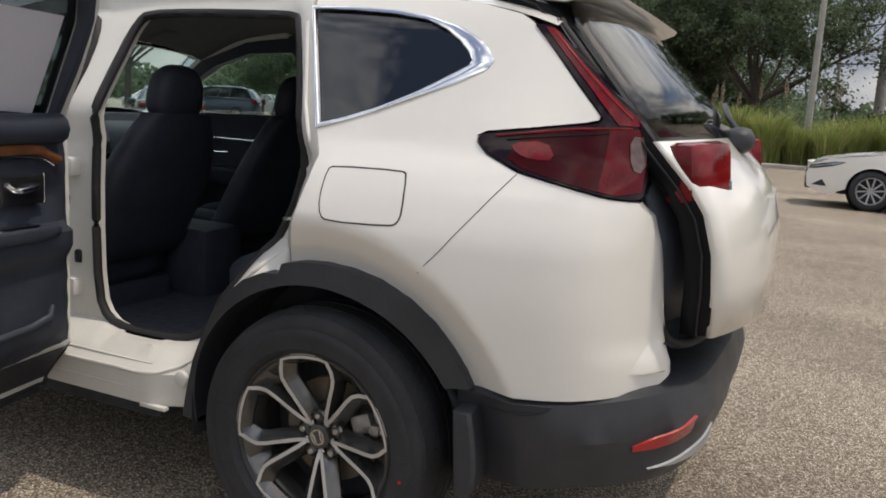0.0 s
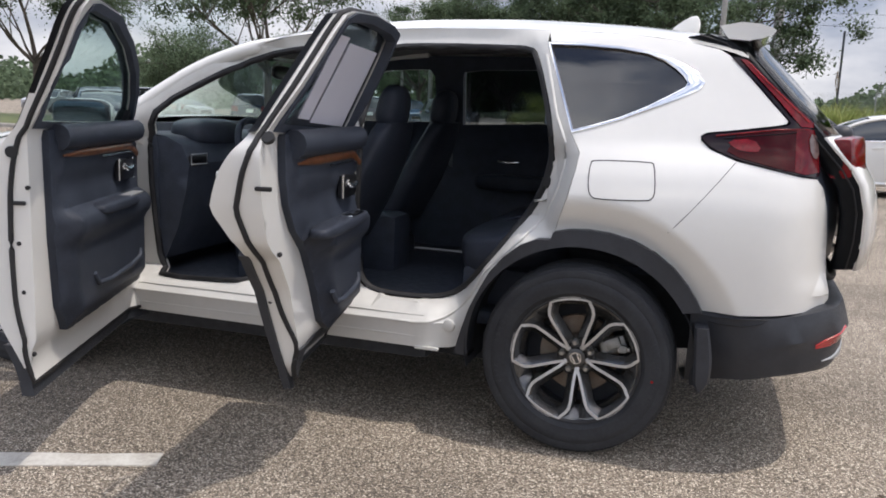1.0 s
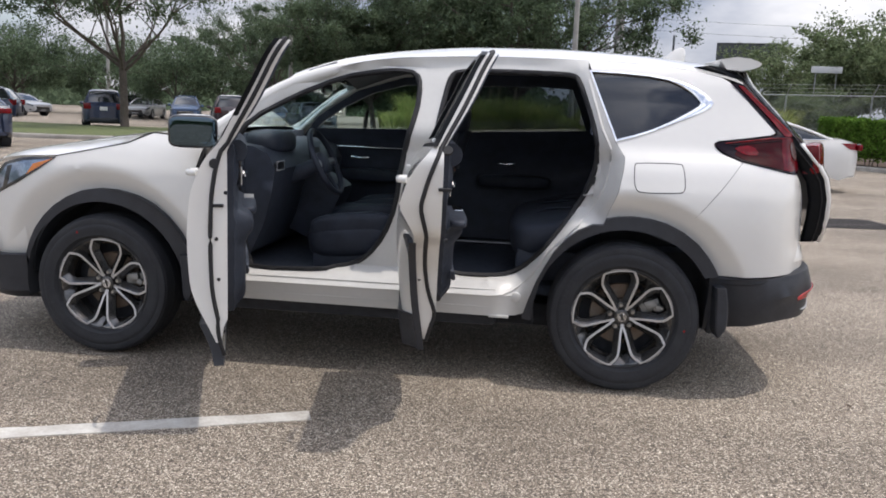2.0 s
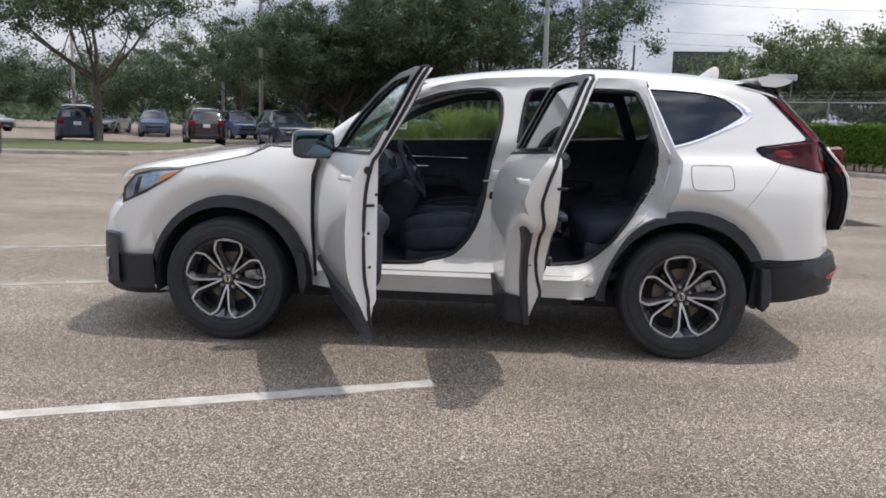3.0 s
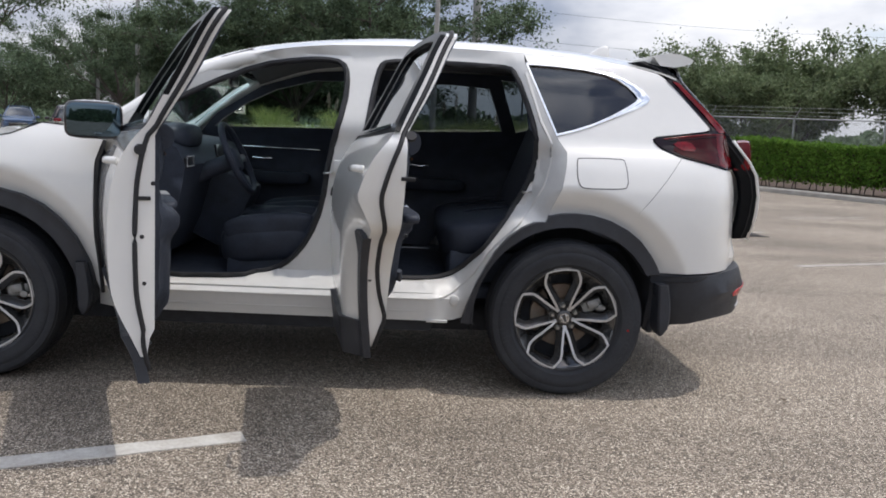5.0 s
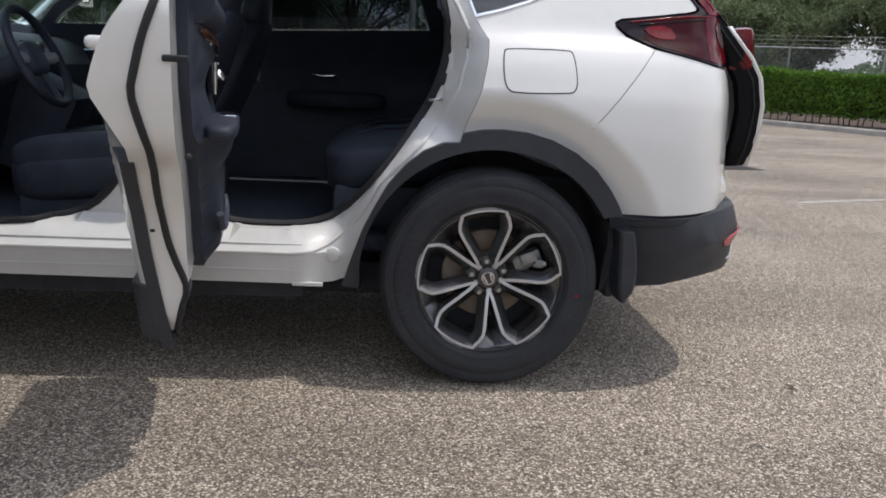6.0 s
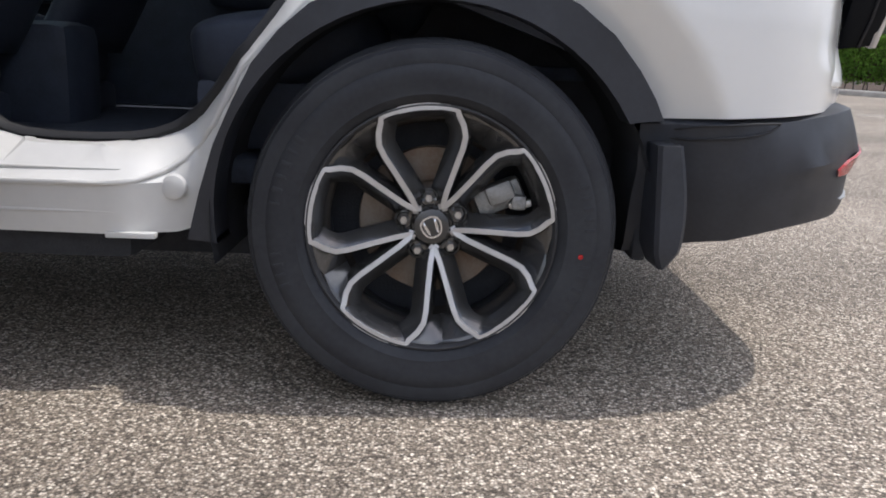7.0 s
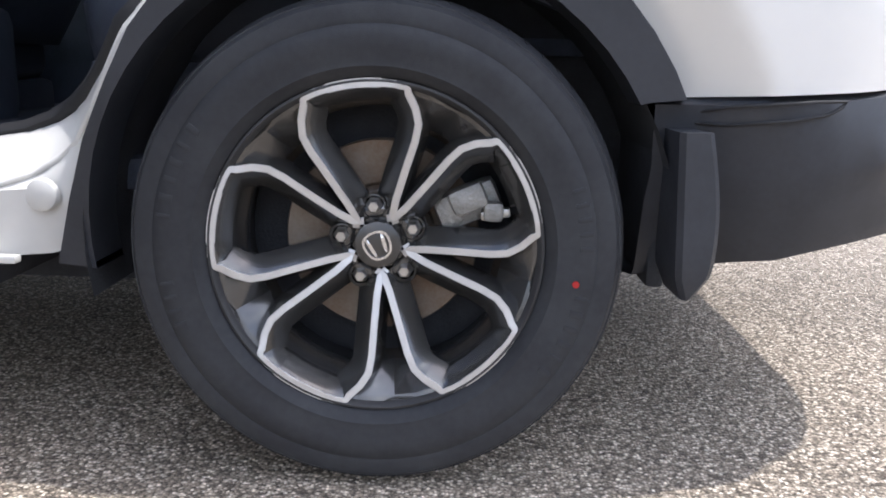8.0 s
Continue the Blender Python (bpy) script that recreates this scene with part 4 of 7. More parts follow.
skin = [(x, math.copysign(min(abs(y) + .05, half_width(min(x, .84), z) - .012), y) if abs(y) > .45 else y, z + (.03 if z > 1.55 else 0)) for x, y, z in loop]
part("load_area_trim", grid([skin, loop, inner, deep], closed_v=True), TRIM, suv, "black plastic load area lining")
part("load_floor", box(.88, 1.08, 0.03, (.38, 0, .665), 0.005), CARPET, suv)
part("lashing_ring", tube([(.80 + .02 * math.cos(a), -.52, .715 + .02 * math.sin(a)) for a in np.linspace(0, 6.2, 12)], 0.004, 6), CHROME, suv, "small chrome lashing ring")

# tailgate, standing ajar
gate_m = Matrix.Translation((.44, 0, 1.612)) @ Matrix.Rotation(radians(-6.5), 4, "Y")


def gate_half(z):
    return interp(z, [(-.93, .55), (-.85, .60), (-.60, .655), (-.44, .665), (-.25, .615), (-.08, .565), (0.0, .545)])


GATE_OUT = [(0.0, 0.012), (.05, 0.010), (.12, -.03), (.20, -.12), (.31, -.27), (.42, -.42), (.455, -.47), (.50, -.53), (.535, -.60), (.55, -.70), (.545, -.80), (.525, -.92)]


def gate_skin(pts, off, n=20, edge=0.0, span=1.0):
    rows = []
    for k, (x, z) in enumerate(pts):
        w = gate_half(z) - edge
        rows.append([(x - off - .095 * abs(v) ** 3 * (1 if z < -.06 else .4), w * v, z) for v in [span * (-1 + 2 * j / n) for j in range(n + 1)]])
    return rows


low_pts = [p for p in GATE_OUT if p[1] <= -.42]
tailgate = part("tailgate", shell(gate_skin(low_pts, 0), gate_skin(low_pts, .016)), PAINT, suv, "white tailgate standing slightly open", m=gate_m)
glass_pts = [(.12, -.03), (.20, -.12), (.31, -.27), (.42, -.42)]
gg = part("rear_screen", shell(gate_skin(glass_pts, -0.002, edge=.02), gate_skin(glass_pts, .012, edge=.02)), PRIVACY, tailgate, "dark tailgate glass")
gg.visible_shadow = False
side_pts = dense([(.03, -.01), (.12, -.05), (.20, -.13), (.31, -.28), (.42, -.43), (.50, -.54), (.535, -.61), (.548, -.70), (.54, -.80), (.52, -.915)], .06, closed=False)
for s in (-1, 1):
    rows = [[(x - .100 - o, s * (gate_half(z) - .006 - i), z - .02 * o) for o, i in ((0, 0), (.015, -.002), (.055, .004), (.075, .02), (.080, .05))] for x, z in side_pts]
    part("gate_side", grid(rows), SASH, tailgate, "black inner edge of the tailgate")
    part("edge_moulding", tube([(x - .130, s * (gate_half(z) - .001), z) for x, z in side_pts], .0032, 6), SEAL, tailgate, "black rubber seam along the gate edge")
    rows = [[(x - .004 - .095 * v ** 3, s * gate_half(z) * v, z) for v in (.80, .85, .9, .95, 1.0)] for x, z in side_pts if z > -.46]
    part("gate_pillar", grid(rows), SASH, tailgate)
    part("tail_lamp", box(.09, .20, .15, (.398, s * .56, -.50), .03, turn("Z", s * 22)), RED_LENS, tailgate, "red inner tail lamp")
    part("clear_lamp", box(.06, .12, .04, (.424, s * .53, -.54), .012, turn("Z", s * 22)), CLEAR_LENS, tailgate)
prof = [(-.03, .020), (.05, .026), (.11, .014), (.155, -.006), (.168, -.018), (.156, -.030), (.12, -.040), (.07, -.044), (.0, -.030)]
bm = grid([[(x, y, z - .02 * abs(y) ** 2) for x, z in prof] for y in np.linspace(-.56, .56, 15)], closed_v=True, caps=True, sharp=30)
part("spoiler", bm, PAINT, tailgate, "white roof spoiler")
lin_pts = [(.02, -.03), (.10, -.07), (.20, -.17), (.31, -.32), (.40, -.45), (.45, -.54), (.475, -.66), (.47, -.78), (.45, -.89)]
lin = gate_skin(lin_pts, .085, edge=.02)
part("gate_lining", shell(lin[4:], [[(x + .02, y, z) for x, y, z in r] for r in lin[4:]]), TRIM, tailgate, "black moulded inner lining")
part("gate_lining", shell([r[:4] for r in lin[:5]], [[(x + .02, y, z) for x, y, z in r[:4]] for r in lin[:5]]), TRIM, tailgate)
part("gate_lining", shell([r[-4:] for r in lin[:5]], [[(x + .02, y, z) for x, y, z in r[-4:]] for r in lin[:5]]), TRIM, tailgate)
part("rear_wiper", tube([(.47, -.05, -.44), (.40, .1, -.36), (.36, .35, -.31)], .010, 6), PLASTIC, tailgate)
part("latch", box(.06, .09, .03, (.40, 0, -.915), .008), STEEL, tailgate)
part("wiper_cap", cushion(.09, .12, .08, (.445, -.05, -.43), 2.4, 12), PLASTIC, tailgate, "rounded black wiper cap")
for s in (-1, 1):
    a, b = Vector((.70, s * .60, 1.22)), gate_m @ Vector((.24, s * .56, -.30))
    strut = part("gas_strut", tube([a, a.lerp(b, .55)], .013, 8), BODY_BLACK, suv, "black gas strut")
    part("strut_rod", tube([a.lerp(b, .5), b], .006, 8), BODY_BLACK, strut)

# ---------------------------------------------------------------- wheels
DARKMETAL = material("dark_gloss_wheel_finish", (0.065, 0.064, 0.063), 0.26, metal=0.5, coat=0.6, var=0.2, scale=14)


def build_wheel(parent, m, phase, gaps=1):
    """Alloy wheel with five bright-edged petals; axis along y, outer face at -y, hub at the origin."""
    R = 0.246
    tyre_prof = [(.225, .10), (.235, .115), (.262, .122), (.300, .125), (.335, .120), (.352, .105), (.3605, .085), (.3635, .05), (.364, 0), (.3635, -.05), (.3605, -.085), (.352, -.105),
                 (.345, -.116), (.325, -.1215), (.318, -.1200), (.315, -.1225), (.300, -.1245), (.285, -.1235), (.268, -.119), (.262, -.1195), (.256, -.114), (.248, -.106), (.2445, -.098), (.235, -.085), (.225, -.08)]
    barrel = part("wheel", lathe([(.246, -.098), (.2445, -.1045), (.241, -.1055), (.236, -.100), (.230, -.080), (.222, -.04), (.215, .02), (.215, .10), (.225, .11)], 96), BARREL, parent, "alloy wheel with bright machined petals", m=m)
    tyre = part("tyre", lathe(tyre_prof, 96), RUBBER, barrel, "black radial tyre")
    # tread blocks at the shoulder
    bm = bmesh.new()
    crown = [(-.116, .345), (-.105, .352), (-.085, .3605), (-.05, .3635), (0, .364), (.05, .3635), (.085, .3605), (.105, .352), (.116, .345)]
    for k in range(76):
        a = 2 * math.pi * k / 76
        for y, ry, rr in ((-.083, .045, .3612), (-.03, .034, .3636), (.03, .034, .3636), (.083, .045, .3612)):
            sx, sy, sz = .0018, ry / 2, .0140
            ca, sa = math.cos(a), math.sin(a)
            vs = []
            for dx in (-sx, sx):
                for dy in (-sy, sy):
                    for dz in (-sz, sz):
                        skew = dy * 0.35
                        rr = interp(y + dy, crown)
                        vs.append(bm.verts.new(((rr + dx) * ca - (dz + skew) * sa, y + dy, (rr + dx) * sa + (dz + skew) * ca)))
            for q in ((0, 1, 3, 2), (4, 6, 7, 5), (0, 4, 5, 1), (2, 3, 7, 6), (0, 2, 6, 4), (1, 5, 7, 3)):
                bm.faces.new([vs[i] for i in q])
    bmesh.ops.recalc_face_normals(bm, faces=bm.faces[:])
    tread = part("tread", bm, RUBBER, tyre, flat=True)
    tread["kind"] = "stuff"
    part("paint_dot", lathe([(0, -.1255), (.005, -.1255), (.0055, -.123)], 12), BRIGHT_RED, tyre, "small red paint dot", m=pose(.289, 0, -.036) if phase == 97.5 else pose(-.12, 0, .27))
    bar = None
    for k, (ang, wd) in enumerate(zip([-34, -29, -24.5, -20, -15.5, -11, 3, 7, 11, 15, 19, 146, 151, 156, 161, 166, 171, 190, 194, 198, 202], [3, 2, 3, 2.5, 3, 2] + [2] * 5 + [3, 2, 3, 2.5, 3, 2] + [2] * 4)):
        mm = Matrix.Rotation(radians(-ang), 4, "Y") @ Matrix.Translation((.303, -.1243, 0)) @ Matrix.Diagonal((1, 1, wd / 3, 1))
        if bar is None:
            bar = part("sidewall_bar", box(.020, .0016, .010, (0, 0, 0), .0006), RUBBER, tyre, "raised moulded bar on the sidewall", m=mm)
        else:
            again("sidewall_bar", bar, tyre, mm)
    # dark ring inside the lip
    part("rim_ring", lathe([(.2435, -.098), (.2385, -.1005), (.2330, -.093), (.219, -.060), (.205, -.040), (.205, -.01), (.222, 0)], 96), GUNMETAL, barrel)

    def pol(r, deg, y):
        a = radians(deg)
        return Vector((r * R * math.cos(a), y, r * R * math.sin(a)))

    for p in range(5):
        c = phase + 72 * p
        half = [(.165, 47, -.052), (.20, 33, -.058), (.30, 28.5, -.066), (.50, 27.0, -.078), (.68, 26.6, -.088), (.78, 25.6, -.093), (.86, 22.6, -.0955), (.93, 18.9, -.1000), (.966, 17.8, -.1030)]
        side_l = [pol(r, c + a, y) for r, a, y in half]
        side_r = [pol(r, c - a, y) for r, a, y in half]
        rim_arc = [pol(.972, c + a, -.1035) for a in (14, 9.5, 9, 4.5, 0, -4.5, -9, -9.5, -14)]
        path = side_l + rim_arc + side_r[::-1]
        n = len(path)
        # widths of the machined face, and of the flanks either side
        rows = []
        for i, q in enumerate(path):
            a, b = path[max(0, i - 1)], path[min(n - 1, i + 1)]
            d = (b - a)
            d.y = 0
            d.normalize()
            inn = Vector((d.z, 0, -d.x))
            cen = pol(.62, c, q.y)
            if inn.dot(cen - q) < 0:
                inn = -inn
            on_rim = len(side_l) <= i < n - len(side_l)
            k = min(i, n - 1 - i)
            w = .0056 if not on_rim else (.0070 if 2 <= i - len(side_l) <= 6 else .0058)
            flank_in = .025 if not on_rim else .018
            flank_out = .011 * (1 if k < 6 else .8) if not on_rim else 0.002
            if k < 2:
                flank_in, flank_out = .007, .008
            deep_in, deep_out = .030, .036
            rows.append((q, inn, w, flank_in, flank_out, deep_in, deep_out))
        part("spoke_face", grid([[tuple(q - inn * w), tuple(q - inn * (w - .0008) + Vector((0, -.0012, 0))), tuple(q + inn * (w - .0008) + Vector((0, -.0012, 0))), tuple(q + inn * w)] for q, inn, w, *_ in rows]),
             MACHINED, barrel, "bright machined petal edge")
        part("spoke", grid([[tuple(q + inn * w), tuple(q + inn * (w + fi * .3) + Vector((0, .007, 0))), tuple(q + inn * (w + fi) + Vector((0, di, 0))), tuple(q + inn * (w + fi) + Vector((0, di + .012, 0)))]
                             for q, inn, w, fi, fo, di, do in rows], sharp=24), GUNMETAL, barrel, "grey painted spoke flank")
        # outer flanks take a darker gloss tone than the inner ones
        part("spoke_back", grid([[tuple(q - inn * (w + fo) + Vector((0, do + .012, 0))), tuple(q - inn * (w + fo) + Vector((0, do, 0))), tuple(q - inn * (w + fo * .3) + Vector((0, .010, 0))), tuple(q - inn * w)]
                                 for q, inn, w, fi, fo, di, do in rows], sharp=24), DARKMETAL, barrel, "darker outer spoke flank")
        # web between two neighbouring petals: a broad sloping face near the rim, then a channel down to the hub
        g = c + 36
        web = [[tuple(pol(.988, g + a, -.098)) for a in (18.2, 9, 0, -9, -18.2)], [tuple(pol(.93, g + a, -.093 + .006 * (a == 0))) for a in (16.4, 8, 0, -8, -16.4)], [tuple(pol(.84, g + a, -.074 + .012 * (a == 0))) for a in (12.6, 7, 0, -7, -12.6)],
               [tuple(pol(.76, g + a, -.052 + .012 * (a == 0))) for a in (10.0, 6, 0, -6, -10.0)], [tuple(pol(.72, g + a, -.02)) for a in (9.5, 6, 0, -6, -9.5)]]
        part("rim_web", grid(web, sharp=12), GUNMETAL, barrel)
        # notched lip inside the petal, against the rim
        lip = [[tuple(pol(r, c + a, y)) for a in (15, 9.8, 9.4, 4, 0, -4, -9.4, -9.8, -15)] for r, y in ((.955, -.099), (.93, -.090), (.905, -.070))]
        for k in (2, 3, 4, 5, 6):
            q = Vector(lip[0][k])
            lip[0][k] = tuple(q * 1.0 + Vector((q.x, 0, q.z)).normalized() * -.004)
        part("rim_lip", grid(lip, sharp=12), GUNMETAL, barrel)
    # hub, cap and nuts
    part("hub", lathe([(.0, -.040), (.040, -.042), (.044, -.046), (.052, -.046), (.062, -.038), (.078, -.030), (.082, .0), (.082, .03)], 40), GUNMETAL, barrel)
    cap = part("centre_cap", lathe([(0, -.0640), (.028, -.0635), (.0345, -.061), (.0365, -.055), (.037, -.04)], 40), DARKMETAL, barrel, "dark centre cap with a silver emblem")
    turned = Matrix.Rotation(radians(-(phase - 73)), 4, "Y")
    ring_o = rounded([(-.0235, .0215), (.0235, .0215), (.0185, -.0225), (-.0185, -.0225)], 2)
    ring_i = [(x * .84, z * .84) for x, z in ring_o]
    part("emblem", slab(ring_o, [ring_i], lambda x, z: .0664, .004, .004), CHROME, cap, "plain silver emblem shape", m=turned)
    for k in (-1, 1):
        part("emblem_bar", slab(rounded([(k * .0125 - .0028, .0150), (k * .0125 + .0028, .0150), (k * .0085 + .0026, -.0150), (k * .0085 - .0026, -.0150)], 1), [], lambda x, z: .0660, .003, .004), CHROME, cap, m=turned)
    nut = None
    for k in range(5):
        a = phase + 72 * k
        q = pol(.057 / R, a, 0)
        mm = Matrix.Translation(q)
        if nut is None:
            nut = part("wheel_nut", lathe([(0, -.060), (.0075, -.060), (.0098, -.057), (.0105, -.046), (.0135, -.043), (.0135, -.030)], 6, sharp=20), STEEL, barrel, "steel wheel nut", m=mm)
            well = part("nut_well", lathe([(.015, -.044), (.0185, -.0475), (.020, -.043), (.021, -.03)], 20), GUNMETAL, barrel, m=mm)
        else:
            again("wheel_nut", nut, barrel, mm)
            again("nut_well", well, barrel, mm)
    # valve
    part("valve", tube([pol(.93, phase - 42, -.07), pol(.88, phase - 42, -.085)], .004, 6), SEAL, barrel)
    # brake behind the wheel
    disc = part("brake_disc", lathe([(.075, .020), (.085, .012), (.150, .012), (.152, .016), (.152, .034), (.085, .034)], 64), RUST, barrel, "rust-stained brake disc")
    part("backing_plate", lathe([(.05, .045), (.19, .045), (.214, .055), (.214, .075)], 48), LINER, barrel)
    ca = radians(phase - 74)
    bm = box(.10, .06, .055, (.145, -.005, 0), .014)
    box(.055, .035, .04, (.150, -.042, .012), .010, bm=bm)
    box(.03, .025, .03, (.178, -.045, -.02), .008, turn("Y", 25), bm=bm)
    part("brake_caliper", bm, CALIPER, barrel, "grey cast brake caliper", m=Matrix.Rotation(-ca, 4, "Y"))
    box_m = box(.045, .02, .014, (.18, -.04, .02), .004)
    part("caliper_clip", box_m, STEEL, barrel, m=Matrix.Rotation(-ca + .25, 4, "Y"))
    return barrel


HUB_Y = -0.790
build_wheel(suv, pose(0, HUB_Y, AXLE_Z), 97.5)
build_wheel(suv, pose(-2.66, HUB_Y, AXLE_Z), 84.8)
for x in WHEEL_X:
    w = part("wheel", lathe([(0, -.08), (.22, -.09), (.247, -.10), (.262, -.119), (.30, -.1245), (.345, -.116), (.3655, -.085), (.369, 0), (.3655, .085), (.345, .116), (.25, .11), (0, .10)], 48), RUBBER, suv,
             "wheel on the far side", m=pose(x, -HUB_Y, AXLE_Z) @ Matrix.Rotation(math.pi, 4, "Z"))

# underside
part("underbody", box(1.45, 1.60, 0.10, (-1.34, 0, .31), .03), LINER, suv, "dark floor pan")
part("underbody", box(3.3, 1.15, 0.13, (-1.42, 0, .285), .03), LINER, suv, "dark underbody")
part("front_valance", box(.5, 1.3, .16, (-3.15, 0, .34), .04), LINER, suv)
part("rear_underbody", box(.42, 1.30, .12, (.64, 0, .46), .03), LINER, suv)
for s in (-1, 1):
    part("housing_shield", box(.03, .34, .27, (.430, s * .62, .43), .01), LINER, suv, "dark inner shield behind the wheel")


# ---------------------------------------------------------------- doors
def door_width(x, z):
    """The skin of the doors; the front door draws in towards its foot."""
    w = half_width(x, z)
    return w - .075 * smooth(.64 - z, 0, .32) if x < -1.055 and z < .64 else w


def door_inner(x):
    """Where the inner face of a door shell lies; the rear door is a little deeper."""
    return .752 if x > -1.062 else .775


def door_depth(x, z):
    """How deep the door shell is: a slim sash above, a full shell below, a thin flange at the foot."""
    full = max(.045, door_width(x, z) - door_inner(x))
    if x > -1.062:
        d = .060 + (full - .060) * (1 - smooth(z, 1.15, 1.36))
        return .022 + (d - .022) * min(1.0, max(0.0, (z - .345) / .130))
    d = .045 + (full - .045) * (1 - smooth(z, 1.13, 1.21))
    return .022 + (d - .022) * min(1.0, max(0.0, (z - .372) / .108))


def strip_share(x, z, rear):
    """How far in on the shut face the weather strip runs."""
    if not rear:
        return .55
    return interp(z, [(.30, .94), (.44, .94), (.49, .88), (.545, .68), (.62, .50), (.72, .42), (.87, .44), (1.06, .54), (1.20, .64), (1.40, .60), (1.6, .55)])


def build_door(name, skin, window, hinge, angle, glass, label):
    """A side door built closed, then swung out on its hinge."""
    sh = (hinge[0], hinge[1], 0)
    m = Matrix.Translation((hinge[0], hinge[1], 0)) @ Matrix.Rotation(radians(angle), 4, "Z")

    depth = door_depth
    door = part(name, slab(skin, [window], door_width, depth, 0.03, shift=sh), PAINT, suv, label, m=m)

    def at(x, z, off=0.0):
        return Vector((x - sh[0], -(door_width(x, z) + off) - sh[1], z))
    pane = part("door_window", slab(shrink(window, -.006), [], lambda x, z: door_width(x, z) - .020, .004, .06, shift=sh), glass, door, "door window glass")
    pane.visible_shadow = False
    # outer window surround, black
    up = [p for p in skin if p[1] > 1.20]
    ends = [(-1.072, 1.166), (-2.065, 1.143)] if skin[0][0] < -2 else [(-.075, 1.195), (-1.048, 1.155)]
    sash = shrink([ends[0]] + up + [ends[1]], -.004)
    part("window_surround", slab(sash, [shrink(window, .006)], lambda x, z: door_width(x, z) + .003, .020, .025, shift=sh), SASH, door, "satin black window surround")
    inn = shrink(window, -.020)
    part("inner_surround", slab(inn, [shrink(window, .004)], lambda x, z: door_width(x, z) - .030, lambda x, z: depth(x, z) - .021, .03, shift=sh), TRIM, door, "black inner window trim")
    part("belt_moulding", tube([tuple(at(x, z, .006)) for x, z in dense([window[0], window[1]], .05, closed=False)], .009, 6), CHROME, door, "chrome waist moulding")
    return door, at, sh


RD_SKIN = [(-1.045, .33), (-.62, .318), (-.465, .350), (-.425, .405), (-.385, .52), (-.315, .68), (-.22, .795), (-.14, .845), (-.108, .875), (-.069, .978), (-.049, 1.081), (-.047, 1.138), (-.091, 1.207), (-.165, 1.38), (-.238, 1.535),
           (-.29, 1.552), (-.5, 1.565), (-.8, 1.56), (-.955, 1.545), (-.985, 1.50), (-1.0, 1.42), (-1.05, 1.12), (-1.055, .9)]
RD_WIN = [(-.985, 1.175), (-.155, 1.212), (-.21, 1.36), (-.268, 1.510), (-.31, 1.528), (-.5, 1.540), (-.8, 1.535), (-.925, 1.520), (-.955, 1.46)]
RD_HINGE, RD_ANGLE = (-1.055, -.875), -81.0
FD_SKIN = [(-2.15, .35), (-1.085, .340), (-1.076, .45), (-1.075, .9), (-1.07, 1.14), (-1.015, 1.45), (-.998, 1.535), (-1.005, 1.562), (-1.1, 1.568), (-1.35, 1.548), (-1.6, 1.478), (-1.8, 1.388), (-1.95, 1.288),
           (-2.07, 1.165), (-2.13, 1.09), (-2.155, 1.0), (-2.155, .52)]
FD_WIN = [(-2.04, 1.158), (-1.10, 1.185), (-1.060, 1.35), (-1.042, 1.47), (-1.06, 1.530), (-1.12, 1.538), (-1.35, 1.522), (-1.59, 1.455), (-1.79, 1.366), (-1.94, 1.266)]
FD_HINGE, FD_ANGLE = (-2.1022, -0.9033), -69.1

rear_door, RD_AT, RD_SH = build_door("rear_door", RD_SKIN, RD_WIN, RD_HINGE, RD_ANGLE, PRIVACY, "open white rear door with black leather trim")
front_door, FD_AT, FD_SH = build_door("front_door", FD_SKIN, FD_WIN, FD_HINGE, FD_ANGLE, GLASS, "open white front door with black leather trim")


